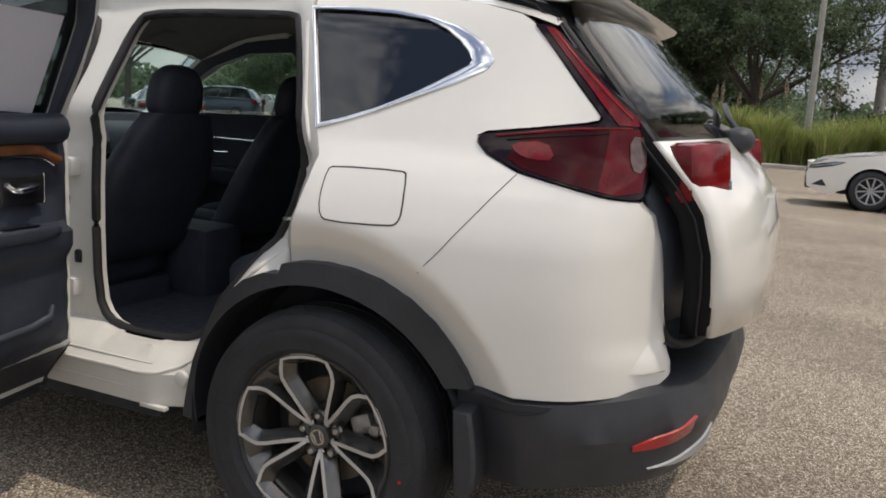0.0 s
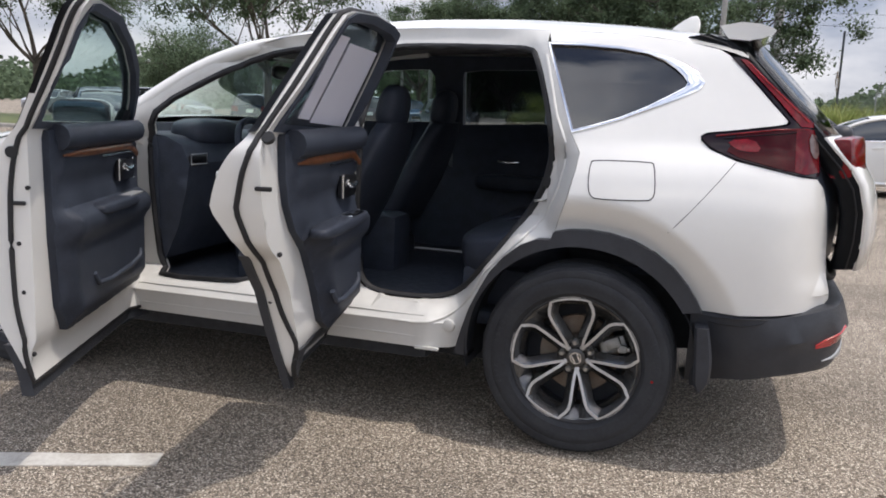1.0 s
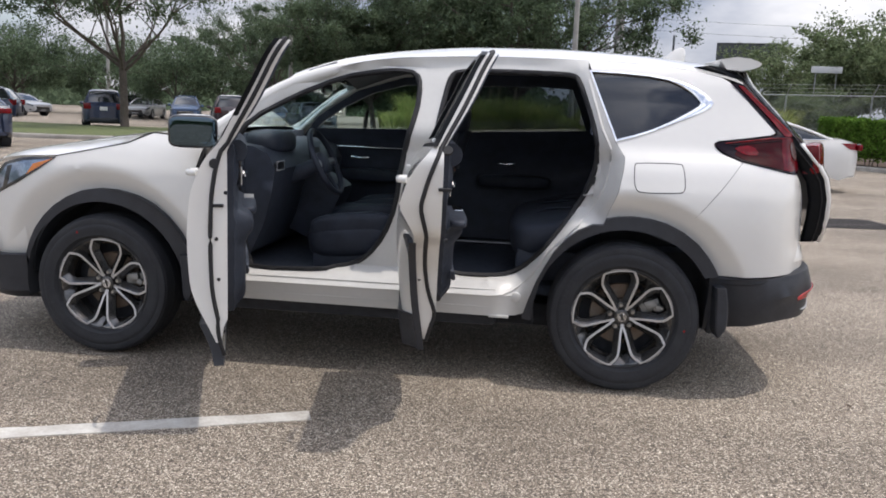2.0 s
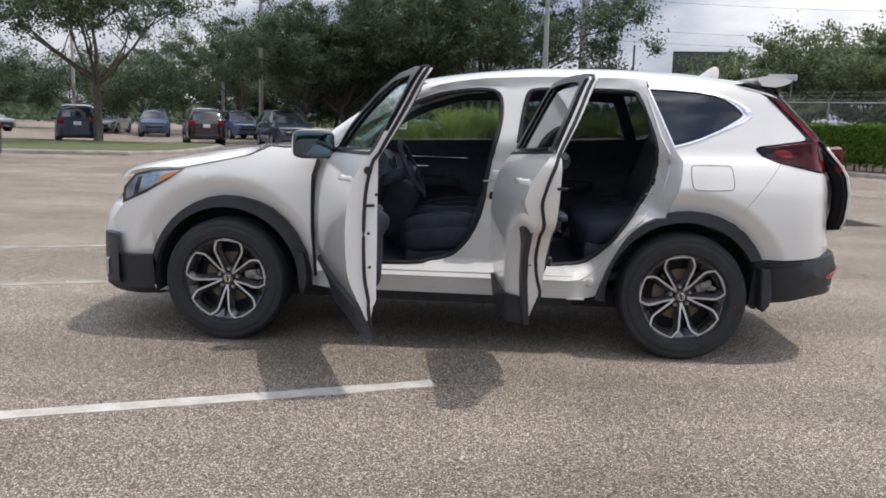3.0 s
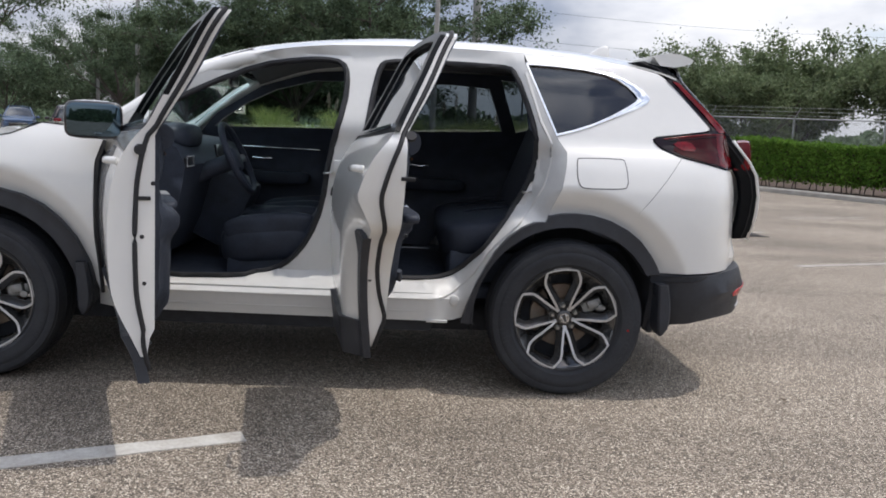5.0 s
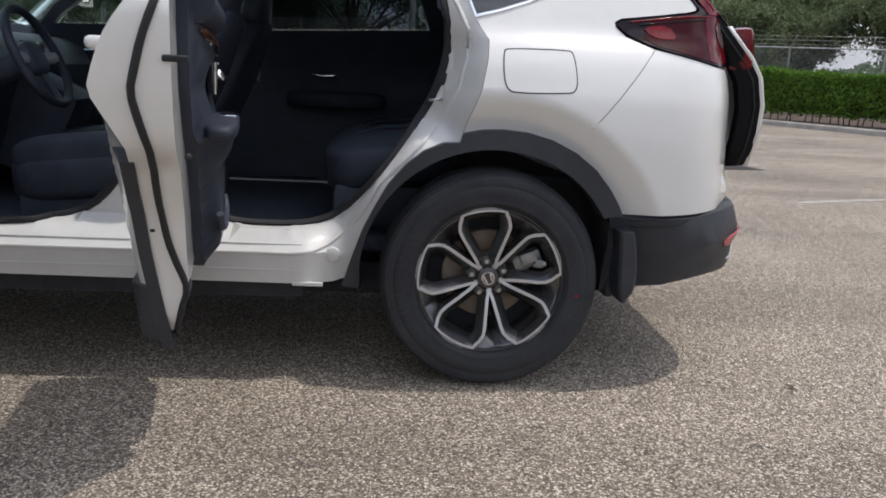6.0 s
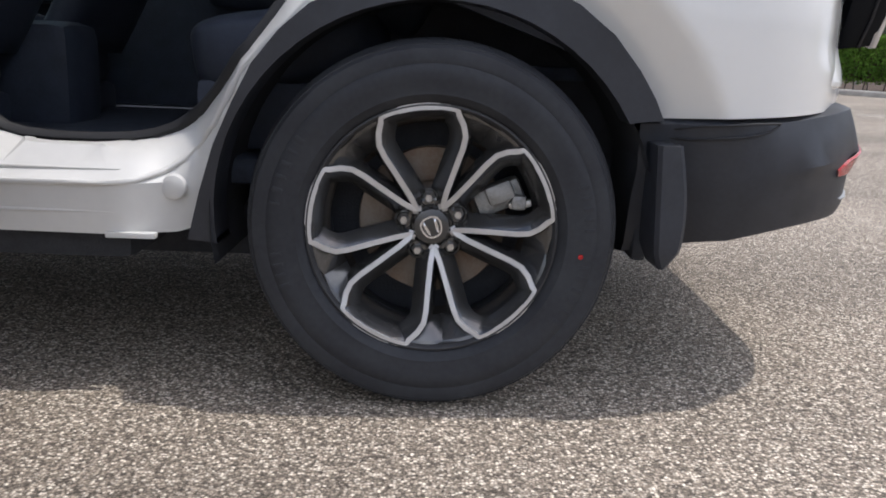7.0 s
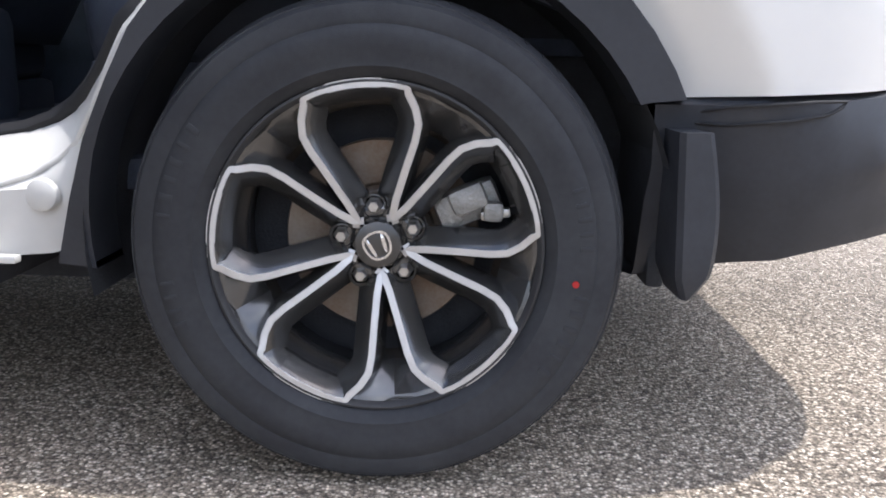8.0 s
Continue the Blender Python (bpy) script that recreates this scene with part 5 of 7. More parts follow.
def door_fittings(door, at, sh, skin, x0, x1, trim, rear):
    pts = [tuple(at(x, z, -strip_share(x, z, rear) * door_depth(x, z) - .004)) for x, z in dense(shrink(skin, -.003), .03)]
    part("weather_strip", tube(pts, .0085, 8, closed=True), SEAL, door, "black rubber weather strip")
    # lower plastic cladding outside
    if rear:
        outline = [(-1.046, .47), (-1.038, .300), (-.62, .290), (-.455, .306), (-.438, .36), (-.402, .46), (-.5, .445), (-.8, .445)]
    else:
        outline = [(-2.150, .54), (-2.150, .305), (-1.075, .290), (-1.080, .34), (-1.084, .46), (-1.35, .450), (-1.8, .48)]
    part("door_cladding", slab(outline, [], lambda x, z: door_width(x, z) + (.018 if rear else .030), .028 if rear else .040, .025, shift=sh), PLASTIC, door, "matt black lower door cladding")
    if rear:
        edge = [(-.188, .812), (-.211, .790), (-.306, .676), (-.376, .517), (-.419, .40)]
        back = [(-.485, .44), (-.440, .54), (-.368, .70), (-.268, .828), (-.235, .842)]
        part("arch_cladding", slab(edge + back, [], lambda x, z: door_width(x, z) + .020, .030, .025, shift=sh), PLASTIC, door, "matt black wheel-arch lip")
        foot = [(-1.035, .465), (-1.035, .352), (-.62, .342), (-.470, .352), (-.432, .405), (-.415, .458)]
        part("sill_flange", slab(foot, [], lambda x, z: door_width(x, z) - door_depth(x, z) + .002, .010, .02, shift=sh), PLASTIC, door, "dark plastic sealing plate under the door")
    # trim panel inside: moulded, with a ledge for the arm and a fuller lower half
    rim = np.array(dense(trim, .03))

    def moulded(x, z):
        edge = smooth(float(np.sqrt(((rim - (x, z)) ** 2).sum(1)).min()), .0, .07)
        ledge = smooth(.885 - z, 0, .02) * (1 - .55 * smooth(.82 - z, 0, .06))
        scoop = .018 * math.exp(-((z - .965) / .045) ** 2)
        return .026 + edge * (.022 + .058 * ledge - scoop)
    face = door_inner(skin[3][0] if rear else -1.5)
    base = lambda x, z: face + .003
    part("trim_panel", slab(trim, [], base, moulded, .022, shift=sh), LEATHER, door, "black moulded trim panel")
    xa, xb = min(p[0] for p in trim) + .02, max(p[0] for p in trim) - .03
    xt0, xt1 = (xa, xb) if rear else (xa + .02, xb)

    def inner(x, z, o):
        return (x - sh[0], -(face - .043 - o) - sh[1], z)
    part("top_roll", tube([inner(x, 1.155 if rear else 1.135, -.005) for x in np.linspace(xt0 + .02, xt1 - .01, 12)], .045, 10, flat=(.9, 1.0)), LEATHER, door, "padded leather top roll")
    up = .045 if rear else .022
    wood_a, wood_b = (xa + .03, xb - .02) if rear else (xb - .80, xb - .02)
    sink = lambda x: .034 * smooth(wood_a + .09 - x, 0, .09)
    part("wood_strip", tube([inner(x, 1.052 + up - sink(x), .006) for x in np.linspace(wood_a, wood_b, 22)], [.014 * min(1, .25 + (21 - i) / 6) for i in range(22)], 8, flat=(.55, 1.0)), WOOD, door, "brown wood-grain strip")
    part("chrome_line", tube([inner(x, 1.030 + up - sink(x), .010) for x in np.linspace(wood_a + .03, wood_a + .42, 14)], .004, 6), CHROME, door)
    # handle sits towards the front of the door, near the hinge
    hx = wood_a + .16
    part("handle_cup", box(.17, .03, .085, inner(hx, .985, .004), .014), BODY_BLACK, door, "dark recess behind the handle")
    part("inner_handle", tube(rounded([inner(hx - .05, .995, .02), inner(hx - .03, .995, .035), inner(hx + .04, .985, .032), inner(hx + .06, 1.005, .02)], 1, closed=False), .009, 8), CHROME, door, "chrome inner handle")
    for dx in (-.085, .085):
        part("handle_frame", tube([inner(hx + dx, 1.03, .012), inner(hx + dx, .945, .012)], .004, 6), CHROME, door)
    a0, a1 = (xa + .08, xb - .12) if rear else (xa + .22, xb - .22)
    c = Vector(inner((a0 + a1) / 2, .868, .035))
    arm = cushion(a1 - a0, .085, .045, tuple(c), 4.0, 14)
    part("armrest", arm, LEATHER, door, "padded black armrest")
    part("switch_plate", box(.16, .045, .008, tuple(c + Vector((-.10 if rear else -.16, .012, .0225))), .003), CHROME if rear else LIGHT_GREY, door, "bright window switch plate")
    p0, p1 = (xa + .10, xa + .44) if rear else (xa + .12, xa + .66)
    part("pocket_lip", tube(rounded([inner(p0, .64, .028), inner(p0 + .02, .60, .036), inner(p1 - .04, .585, .036), inner(p1, .64, .028)], 1, closed=False), .010, 8), TRIM, door, "moulded pocket lip")
    part("speaker", lathe([(0, .0), (.05, .004), (.065, 0), (.07, -.01)], 24), TRIM, door, m=Matrix.Translation(inner((xa if not rear else xa) + .16, .62, .012)) @ Matrix.Rotation(math.pi, 4, "Z"))


RD_TRIM = [(-1.01, .50), (-.66, .475), (-.585, .52), (-.49, .68), (-.40, .80), (-.29, .885), (-.225, .97), (-.195, 1.06), (-.185, 1.185), (-.99, 1.165), (-1.01, 1.08)]
FD_TRIM = [(-2.09, .48), (-1.27, .465), (-1.215, .56), (-1.185, .8), (-1.175, 1.160), (-2.03, 1.142), (-2.09, 1.06)]
door_fittings(rear_door, RD_AT, RD_SH, RD_SKIN, -1.05, -.05, RD_TRIM, True)
door_fittings(front_door, FD_AT, FD_SH, FD_SKIN, -2.15, -1.07, FD_TRIM, False)
for door, at, x, z, o, tip in ((rear_door, RD_AT, -.074, 1.180, -.062, 32), (front_door, FD_AT, -1.062, 1.092, -.045, 0)):
    disc = lathe([(0, -.003), (.017, -.003), (.019, 0), (.019, .010), (0, .010)], 20)
    part("plug_hole", disc, SEAL, door, "round dark hole in the shut face", m=Matrix.Translation(at(x, z, o)) @ Matrix.Rotation(radians(-tip), 4, "Y") @ Matrix.Rotation(radians(90), 4, "Z"))
for door, at, x, z, o, tip in ((rear_door, RD_AT, -.057, 1.035, -.150, 12), (front_door, FD_AT, -1.0755, .93, -.105, 2)):
    part("latch_slot", box(.012, .050, .013, tuple(at(x, z, o) + Vector((.003, 0, 0))), .004, turn("Y", tip)), SEAL, door, "dark latch slot")
# small holes, stops and creases of the shut faces
for door, at, spots in ((rear_door, RD_AT, ((-.148, .832, -.125), (-.092, .99, -.140), (-.408, .43, -.055), (-.338, .64, -.020))), (front_door, FD_AT, ((-1.077, .80, -.11), (-1.074, .98, -.130), (-1.088, .43, -.05), (-1.079, .64, -.11)))):
    for x, z, o in spots:
        p = at(x, z, o)
        part("small_plug", lathe([(0, .0), (.005, .0), (.0075, .002), (.0075, .012)], 10), SEAL, door, m=Matrix.Translation(p + Vector((.006, 0, 0))) @ Matrix.Rotation(radians(90), 4, "Z"))
# outer handles
for door, at, x, z in ((rear_door, RD_AT, -.20, 1.055), (front_door, FD_AT, -1.20, 1.045)):
    a, b = at(x - .10, z, .004), at(x + .08, z + .006, .004)
    mid = (a + b) / 2 + Vector((0, -.035, 0))
    part("outer_handle", tube(rounded([tuple(a), tuple(a + Vector((.02, -.032, 0))), tuple(mid), tuple(b + Vector((-.02, -.034, 0))), tuple(b)], 2, closed=False), .011, 8, flat=(.7, 1.1)), PAINT, door, "white pull handle")
# window stickers: two sheets of paper on the rear door glass
def sheet(corners, name="window_sheet"):
    bm = slab(corners, [], lambda x, z: door_width(x, z) - .0265, .0012, .05, shift=RD_SH)
    return part(name, bm, PAPER, rear_door, "white paper sheet taped inside the glass")


sheet([(-.92, 1.195), (-.50, 1.215), (-.52, 1.475), (-.90, 1.47)])
sheet([(-.475, 1.225), (-.36, 1.23), (-.37, 1.49), (-.49, 1.49)])
# door mirror
mx, my = -2.03 - FD_SH[0], -.945 - FD_SH[1]
mir = part("door_mirror", cushion(.12, .235, .165, (mx, my, 1.180), 3.6, 14), PAINT, front_door, "white door mirror with dark rim")
part("mirror_shell", cushion(.125, .225, .085, (mx - .004, my, 1.142), 3.6, 12), BODY_BLACK, mir)
part("mirror_rim", cushion(.06, .232, .158, (mx + .040, my, 1.180), 5, 12), BODY_BLACK, mir, "black mirror rim")
part("mirror_glass", cushion(.012, .212, .138, (mx + .068, my, 1.180), 6, 12), MIRROR, mir, "mirror glass")
part("mirror_foot", tube([tuple(FD_AT(-2.05, 1.135, -.01)), (mx, my + .05, 1.14)], .035, 8), BODY_BLACK, mir)
part("mirror_sail", slab([(-2.11, 1.10), (-2.0, 1.10), (-1.96, 1.22), (-2.02, 1.19)], [], lambda x, z: half_width(x, z) + .006, .05, .03, shift=FD_SH), BODY_BLACK, front_door)

# ---------------------------------------------------------------- cabin
part("cabin_floor", box(2.2, 1.40, .06, (-1.0, 0, .44), .02), CARPET, suv, "black carpeted floor")
rows = [[(x, (half_width(x, rail_z(x)) - .035) * v, rail_z(x) - .028 + (interp(x, CROWN) - rail_z(x)) * (1 - abs(v) ** 2.6) * .8) for v in np.linspace(-1, 1, 15)] for x in np.linspace(-1.68, .46, 18)]
part("headliner", grid(rows), HEADLINER, suv, "grey fabric headliner")
part("cabin_floor", box(1.62, .24, .05, (-1.28, .78, .443), .004), CARPET, suv)
part("kick_panel", slab([(-2.28, .44), (-1.975, .44), (-1.955, .70), (-1.965, 1.10), (-2.02, 1.135), (-2.28, 1.13)], [], lambda x, z: .712, .02, .06), TRIM, suv, "black side lining of the footwell")
# far-side lining with window openings
part("far_side_lining", slab([(-2.10, .45), (-2.10, 1.10), (-1.95, 1.26), (-1.66, 1.435), (-1.35, 1.525), (-1.06, 1.56), (-.1, 1.565), (.25, 1.53), (.40, 1.50), (.45, 1.2), (.30, .70), (-.45, .70), (-.6, .45)],
                             [shrink(w, .014) for w in RIGHT_WINDOWS] + [shrink(QUARTER_GLASS_OUT, .014)], lambda x, z: half_width(x, z) - .055, .05, .05, side=1.0), TRIM, suv, "black inner door trim")
for x in (-1.62, -.62):
    part("far_armrest", cushion(.5, .10, .09, (x, .74, .87), 4, 10), LEATHER, suv)
    part("far_handle", tube([(x - .12, .735, .99), (x - .06, .72, .985), (x, .735, .99)], .008, 6), CHROME, suv, "chrome inner handle")
    if x < -1:
        part("far_chrome_line", tube([(x - .35, .755, 1.06), (x + .3, .755, 1.055)], .005, 6), CHROME, suv)
part("left_load_lining", slab([(-.20, 1.24), (-.22, 1.50), (-.05, 1.555), (.25, 1.53), (.42, 1.50), (.50, 1.3), (.45, 1.0), (.30, .70), (-.12, .85), (-.02, 1.0), (-.10, 1.15)], [QUARTER_GLASS_OUT],
                              lambda x, z: half_width(x, z) - .055, .04, .05), TRIM, suv)


def front_seat(y):
    seat = part("front_seat", cushion(.52, .50, .20, (-1.42, y, .62), 4, 16, rot=turn("Y", -6)), LEATHER, suv, "black leather front seat")
    rows = []
    for i in range(13):
        t = i / 12
        z = .66 + .545 * t
        xc = -1.21 + .26 * t + .02 * math.sin(3 * t)
        wd = .245 + .02 * math.sin(math.pi * t) - .10 * t ** 4
        th = .085 - .03 * t
        row = []
        for k in range(24):
            a = 2 * math.pi * k / 24
            ca, sa = math.cos(a), math.sin(a)
            row.append((xc + th * math.copysign(abs(ca) ** .6, ca), y + wd * math.copysign(abs(sa) ** .6, sa), z))
        rows.append(row)
    part("backrest", grid(rows, closed_v=True, caps=True, sharp=70), LEATHER, seat)
    part("headrest", cushion(.13, .255, .20, (-.955, y, 1.275), 2.7, 14, taper=.18, rot=turn("Y", 10)), LEATHER, seat)
    for dy in (-.06, .06):
        part("headrest_post", tube([(-.97, y + dy, 1.14), (-.96, y + dy, 1.22)], .007, 6), STEEL, seat)
    part("seat_base", box(.46, .44, .12, (-1.40, y, .50), .03), TRIM, seat)
    for dy in (-.19, .19):
        part("side_bolster", cushion(.46, .10, .14, (-1.42, y + dy, .70), 3, 12, rot=turn("Y", -6)), LEATHER, seat)
    return seat


front_seat(-.37)
front_seat(.37)
bench = part("rear_bench", cushion(.50, 1.24, .20, (-.34, 0, .70), 5, 18, rot=turn("Y", -8)), LEATHER, suv, "black leather rear bench")
part("bench_base", box(.44, 1.2, .16, (-.32, 0, .55), .03), TRIM, bench)
part("bench_back", cushion(.18, 1.24, .66, (-.02, 0, 1.03), 5, 18, rot=turn("Y", 20)), LEATHER, bench)
for y in (-.38, 0, .38):
    part("headrest", cushion(.11, .24, .15, (.115, y, 1.375), 3.4, 12, rot=turn("Y", 15)), LEATHER, bench)
    part("seat_pleat", tube([(-.58, y + .19, .745), (-.40, y + .19, .80), (-.16, y + .19, .83)], .006, 6), TRIM, bench)

# dashboard, wheel, console
rows = []
for i in range(9):
    t = i / 8
    y = -.70 + 1.40 * t
    bulge = .03 * math.sin(t * math.pi)
    prof = [(-2.12, .50), (-1.93, .55), (-1.86, .70), (-1.82, .86), (-1.80 + bulge, .99), (-1.84, 1.07), (-1.92, 1.105), (-2.10, 1.125), (-2.20, 1.12)]
    rows.append([(x, y, z) for x, z in prof])
dash = part("dashboard", grid(rows), TRIM, suv, "black dashboard with binnacle")
DASH_END = [(-2.20, .46), (-2.0, .46), (-1.93, .55), (-1.86, .70), (-1.82, .86), (-1.80, .99), (-1.84, 1.07), (-1.92, 1.105), (-2.10, 1.125), (-2.20, 1.12)]
for s in (-1.0, 1.0):
    part("dash_end", slab(DASH_END, [], lambda x, z: .703, .012, .05, side=s), TRIM, dash)
part("firewall", box(.03, 1.40, .72, (-2.08, 0, .80), .004), TRIM, suv, "black footwell lining")
part("binnacle", cushion(.22, .40, .13, (-1.93, -.37, 1.12), 3.2, 12), TRIM, dash)
part("dash_vent", box(.02, .12, .05, (-1.80, -.64, 1.0), .008), BODY_BLACK, dash)
part("vent_frame", tube([(-1.79, -.70, .985), (-1.79, -.58, .985), (-1.79, -.58, 1.03), (-1.79, -.70, 1.03)], .004, 6, closed=True), LIGHT_GREY, dash)
part("screen", box(.015, .20, .12, (-1.79, .02, 1.02), .006, turn("Y", -10)), BODY_BLACK, dash)
cw = Vector((-1.62, -.37, 1.02))
rot = Matrix.Rotation(radians(-62), 4, "Y")
wheel_pts = [Vector((.182 * math.cos(a), .182 * math.sin(a), 0)) for a in np.linspace(0, 2 * math.pi, 37)[:-1]]
steer = part("steering_wheel", tube([tuple(p) for p in wheel_pts], .016, 10, closed=True), LEATHER, suv, "black leather steering wheel", m=Matrix.Translation(cw) @ Matrix.Rotation(radians(65), 4, "Y"))
part("steering_hub", cushion(.13, .15, .06, (0, 0, -.02), 3, 12), TRIM, steer)
for a in (0, 90, 270):
    part("wheel_spoke", tube([(.05 * math.cos(radians(a)), .05 * math.sin(radians(a)), -.015), (.175 * math.cos(radians(a)), .175 * math.sin(radians(a)), 0)], .017, 8, flat=(1.2, .5)), LIGHT_GREY if a else TRIM, steer)
part("steering_column", tube([(-1.90, -.37, .90), (-1.64, -.37, 1.01)], .045, 10), TRIM, suv)
part("centre_console", box(.75, .24, .30, (-1.40, 0, .60), .05), TRIM, suv)
part("console_front", box(.30, .26, .40, (-1.78, 0, .75), .06, turn("Y", 25)), TRIM, suv)
part("rear_view_mirror", cushion(.03, .22, .07, (-1.72, 0, 1.425), 3, 10), BODY_BLACK, suv)
for y in (-.36, .36):
    part("sun_visor", box(.16, .34, .02, (-1.60, y, 1.525), .008, turn("Y", -18)), HEADLINER, suv)
# belts on the pillars
part("seat_belt", tube([(-1.02, -.61, 1.36), (-1.05, -.66, .95), (-1.08, -.68, .60)], .022, 6, flat=(1.0, .08)), TRIM, suv, "black seat belt")
part("seat_belt", tube([(-.98, .60, 1.36), (-1.0, .66, .95)], .022, 6, flat=(1.0, .08)), LIGHT_GREY, suv)

# ---------------------------------------------------------------- ground marks
U = Vector((.926, .378))
NRM = Vector((-.378, .926))


def stall_line(end, length, width=0.105, name="stall_line", mat=None):
    """A painted line that runs from end away along the stalls, with ragged edges."""
    rnd = random.Random(int(end[0] * 100) + 7)
    n = max(8, int(length / .12))
    left, right = [], []
    for i in range(n + 1):
        p = Vector(end) - U * (length * i / n)
        left.append(tuple(p + NRM * (width / 2 + rnd.uniform(-.006, .006))))
        right.append(tuple(p - NRM * (width / 2 + rnd.uniform(-.006, .006))))
    bm = bmesh.new()
    lv = [bm.verts.new((x, y, .004)) for x, y in left]
    rv = [bm.verts.new((x, y, .004)) for x, y in right]
    lo = [bm.verts.new((x, y, 0)) for x, y in left]
    ro = [bm.verts.new((x, y, 0)) for x, y in right]
    for i in range(n):
        bm.faces.new((lv[i], lv[i + 1], rv[i + 1], rv[i]))
        bm.faces.new((lo[i + 1], lo[i], lv[i], lv[i + 1]) if False else (lv[i], lo[i], lo[i + 1], lv[i + 1]))
        bm.faces.new((rv[i + 1], ro[i + 1], ro[i], rv[i]))
    bm.faces.new((lv[0], rv[0], ro[0], lo[0]))
    bmesh.ops.recalc_face_normals(bm, faces=bm.faces[:])
    return tagged(part(name, bm, mat or LINE_PAINT, flat=True), "worn white painted parking line on the asphalt", "parking line", "parking lines", "structure")


stall_line((-1.355, -1.545), 6.5)
stall_line((-2.2, 1.45), 6.0, mat=FAINT_PAINT)
stall_line((-3.1, 3.2), 5.0, mat=FAINT_PAINT)
stall_line((4.9, 4.45), 1.6, mat=FAINT_PAINT)
stall_line((8.2, 11.0), 2.2, mat=FAINT_PAINT)
stall_line((4.6, 7.35), 1.7, mat=FAINT_PAINT)
stall_line((-9.6, 16.2), 5.0, mat=FAINT_PAINT)

grate = thing("drain_grate", "dark rusty iron drain grate set in the asphalt", "drain", m=pose(3.70, 7.15, 0, 0, 0, 10))
part("grate_frame", slab([(-.62, -.55), (.62, -.55), (.62, .55), (-.62, .55)], [[(-.56, -.49), (.56, -.49), (.56, .49), (-.56, .49)]], lambda x, z: 0.006, .02, .2), IRON, grate, flat=True, m=Matrix.Rotation(radians(-90), 4, "X"))
bar = None
for k in range(14):
    mm = Matrix.Translation((-.52 + .08 * k, 0, .004))
    if bar is None:
        bar = part("grate_bar", box(.05, .98, .012, (0, 0, 0), .003), IRON, grate, flat=True, m=mm)
    else:
        again("grate_bar", bar, grate, mm)
part("grate_pit", box(1.14, 1.0, .002, (0, 0, .001)), LINER, grate, flat=True)

rnd = random.Random(4)
fallen = None
for x, y in ((1.09, -.86), (-2.85, -2.07), (1.9, -.4), (-3.4, -1.7)):
    mm = pose(x, y, .006, rnd.uniform(-14, 14), rnd.uniform(-14, 14), rnd.uniform(0, 360)) @ Matrix.Scale(.6, 4)
    if fallen is None:
        bm = grid([[(-.03, -.004, 0), (-.03, .004, 0)], [(-.012, -.014, .004), (-.012, .014, .004)], [(.012, -.012, .006), (.012, .012, .006)], [(.034, -.002, .002), (.034, .002, .002)]])
        fallen = tagged(part("fallen_leaf", bm, MULCH), "small dry brown leaf lying on the asphalt", "leaf", "fallen leaves")
        fallen.matrix_basis = mm
    else:
        copy_thing(fallen, mm)


# ---------------------------------------------------------------- kerbs, grass, hedge, fence
def kerb(points, name="kerb", label="weathered concrete kerb", height=.14, width=.30):
    pts = [Vector((x, y, 0)) for x, y in points]
    rows = []
    for i, p in enumerate(pts):
        d = (pts[min(i + 1, len(pts) - 1)] - pts[max(i - 1, 0)]).normalized()
        n = Vector((-d.y, d.x, 0))
        rows.append([tuple(p + n * a + Vector((0, 0, z))) for a, z in ((0, 0), (0.01, height * .75), (.04, height), (width - .03, height), (width, height * .9), (width, 0))])
    return tagged(part(name, grid(rows, sharp=30), CONCRETE), label, "kerb", kind="structure")


kerb([(-40, 19.0), (-16, 19.8), (-13.2, 20.6), (-12.2, 22.0), (-12.3, 25), (-13.0, 29), (-14.2, 30.4)])
flat_sheet("grass_island", [(-40, 19.3), (-16, 20.1), (-13.4, 20.9), (-12.5, 22.2), (-12.6, 25), (-13.3, 29), (-14.4, 30.1), (-40, 29.6)], 0.0, GRASS, thick=.15)
tagged(bpy.data.objects["grass_island"], "mown green lawn inside a kerbed island", "lawn", kind="structure")
kerb([(13.5, 11.0), (11.2, 16.3), (10.2, 19.0), (9.2, 21.8), (7.0, 24.4), (3.0, 25.2), (-4.0, 25.6), (-9.0, 26.2)][::-1])
flat_sheet("planting_bed", [(13.8, 11.0), (11.5, 16.4), (10.5, 19.1), (9.5, 22.0), (7.2, 24.7), (3.0, 25.5), (-4.0, 25.9), (-9.0, 26.5), (-9, 60), (60, 60), (60, 11)], 0.0, MULCH, thick=.12)
tagged(bpy.data.objects["planting_bed"], "brown mulched planting bed behind the kerb", "planting bed", kind="structure")


def leaf_mesh(name, centres, normals, size, mat, rng, aspect=.55):
    """Many small folded leaves in one mesh, at the given places."""
    n = len(centres)
    a = rng.normal(size=(n, 3))
    a /= np.linalg.norm(a, axis=1)[:, None]
    b = np.cross(a, normals + rng.normal(scale=.5, size=(n, 3)))
    b /= np.linalg.norm(b, axis=1)[:, None] + 1e-9
    s = size * rng.uniform(.6, 1.35, size=(n, 1))
    p0, p2 = centres - a * s, centres + a * s
    p1, p3 = centres + b * s * aspect, centres - b * s * aspect
    v = np.stack([p0, p1, p2, p3], 1).reshape(-1, 3)
    f = np.arange(4 * n).reshape(-1, 4)
    me = bpy.data.meshes.new(name)
    me.from_pydata(v.tolist(), [], f.tolist())
    me.materials.append(mat)
    return me


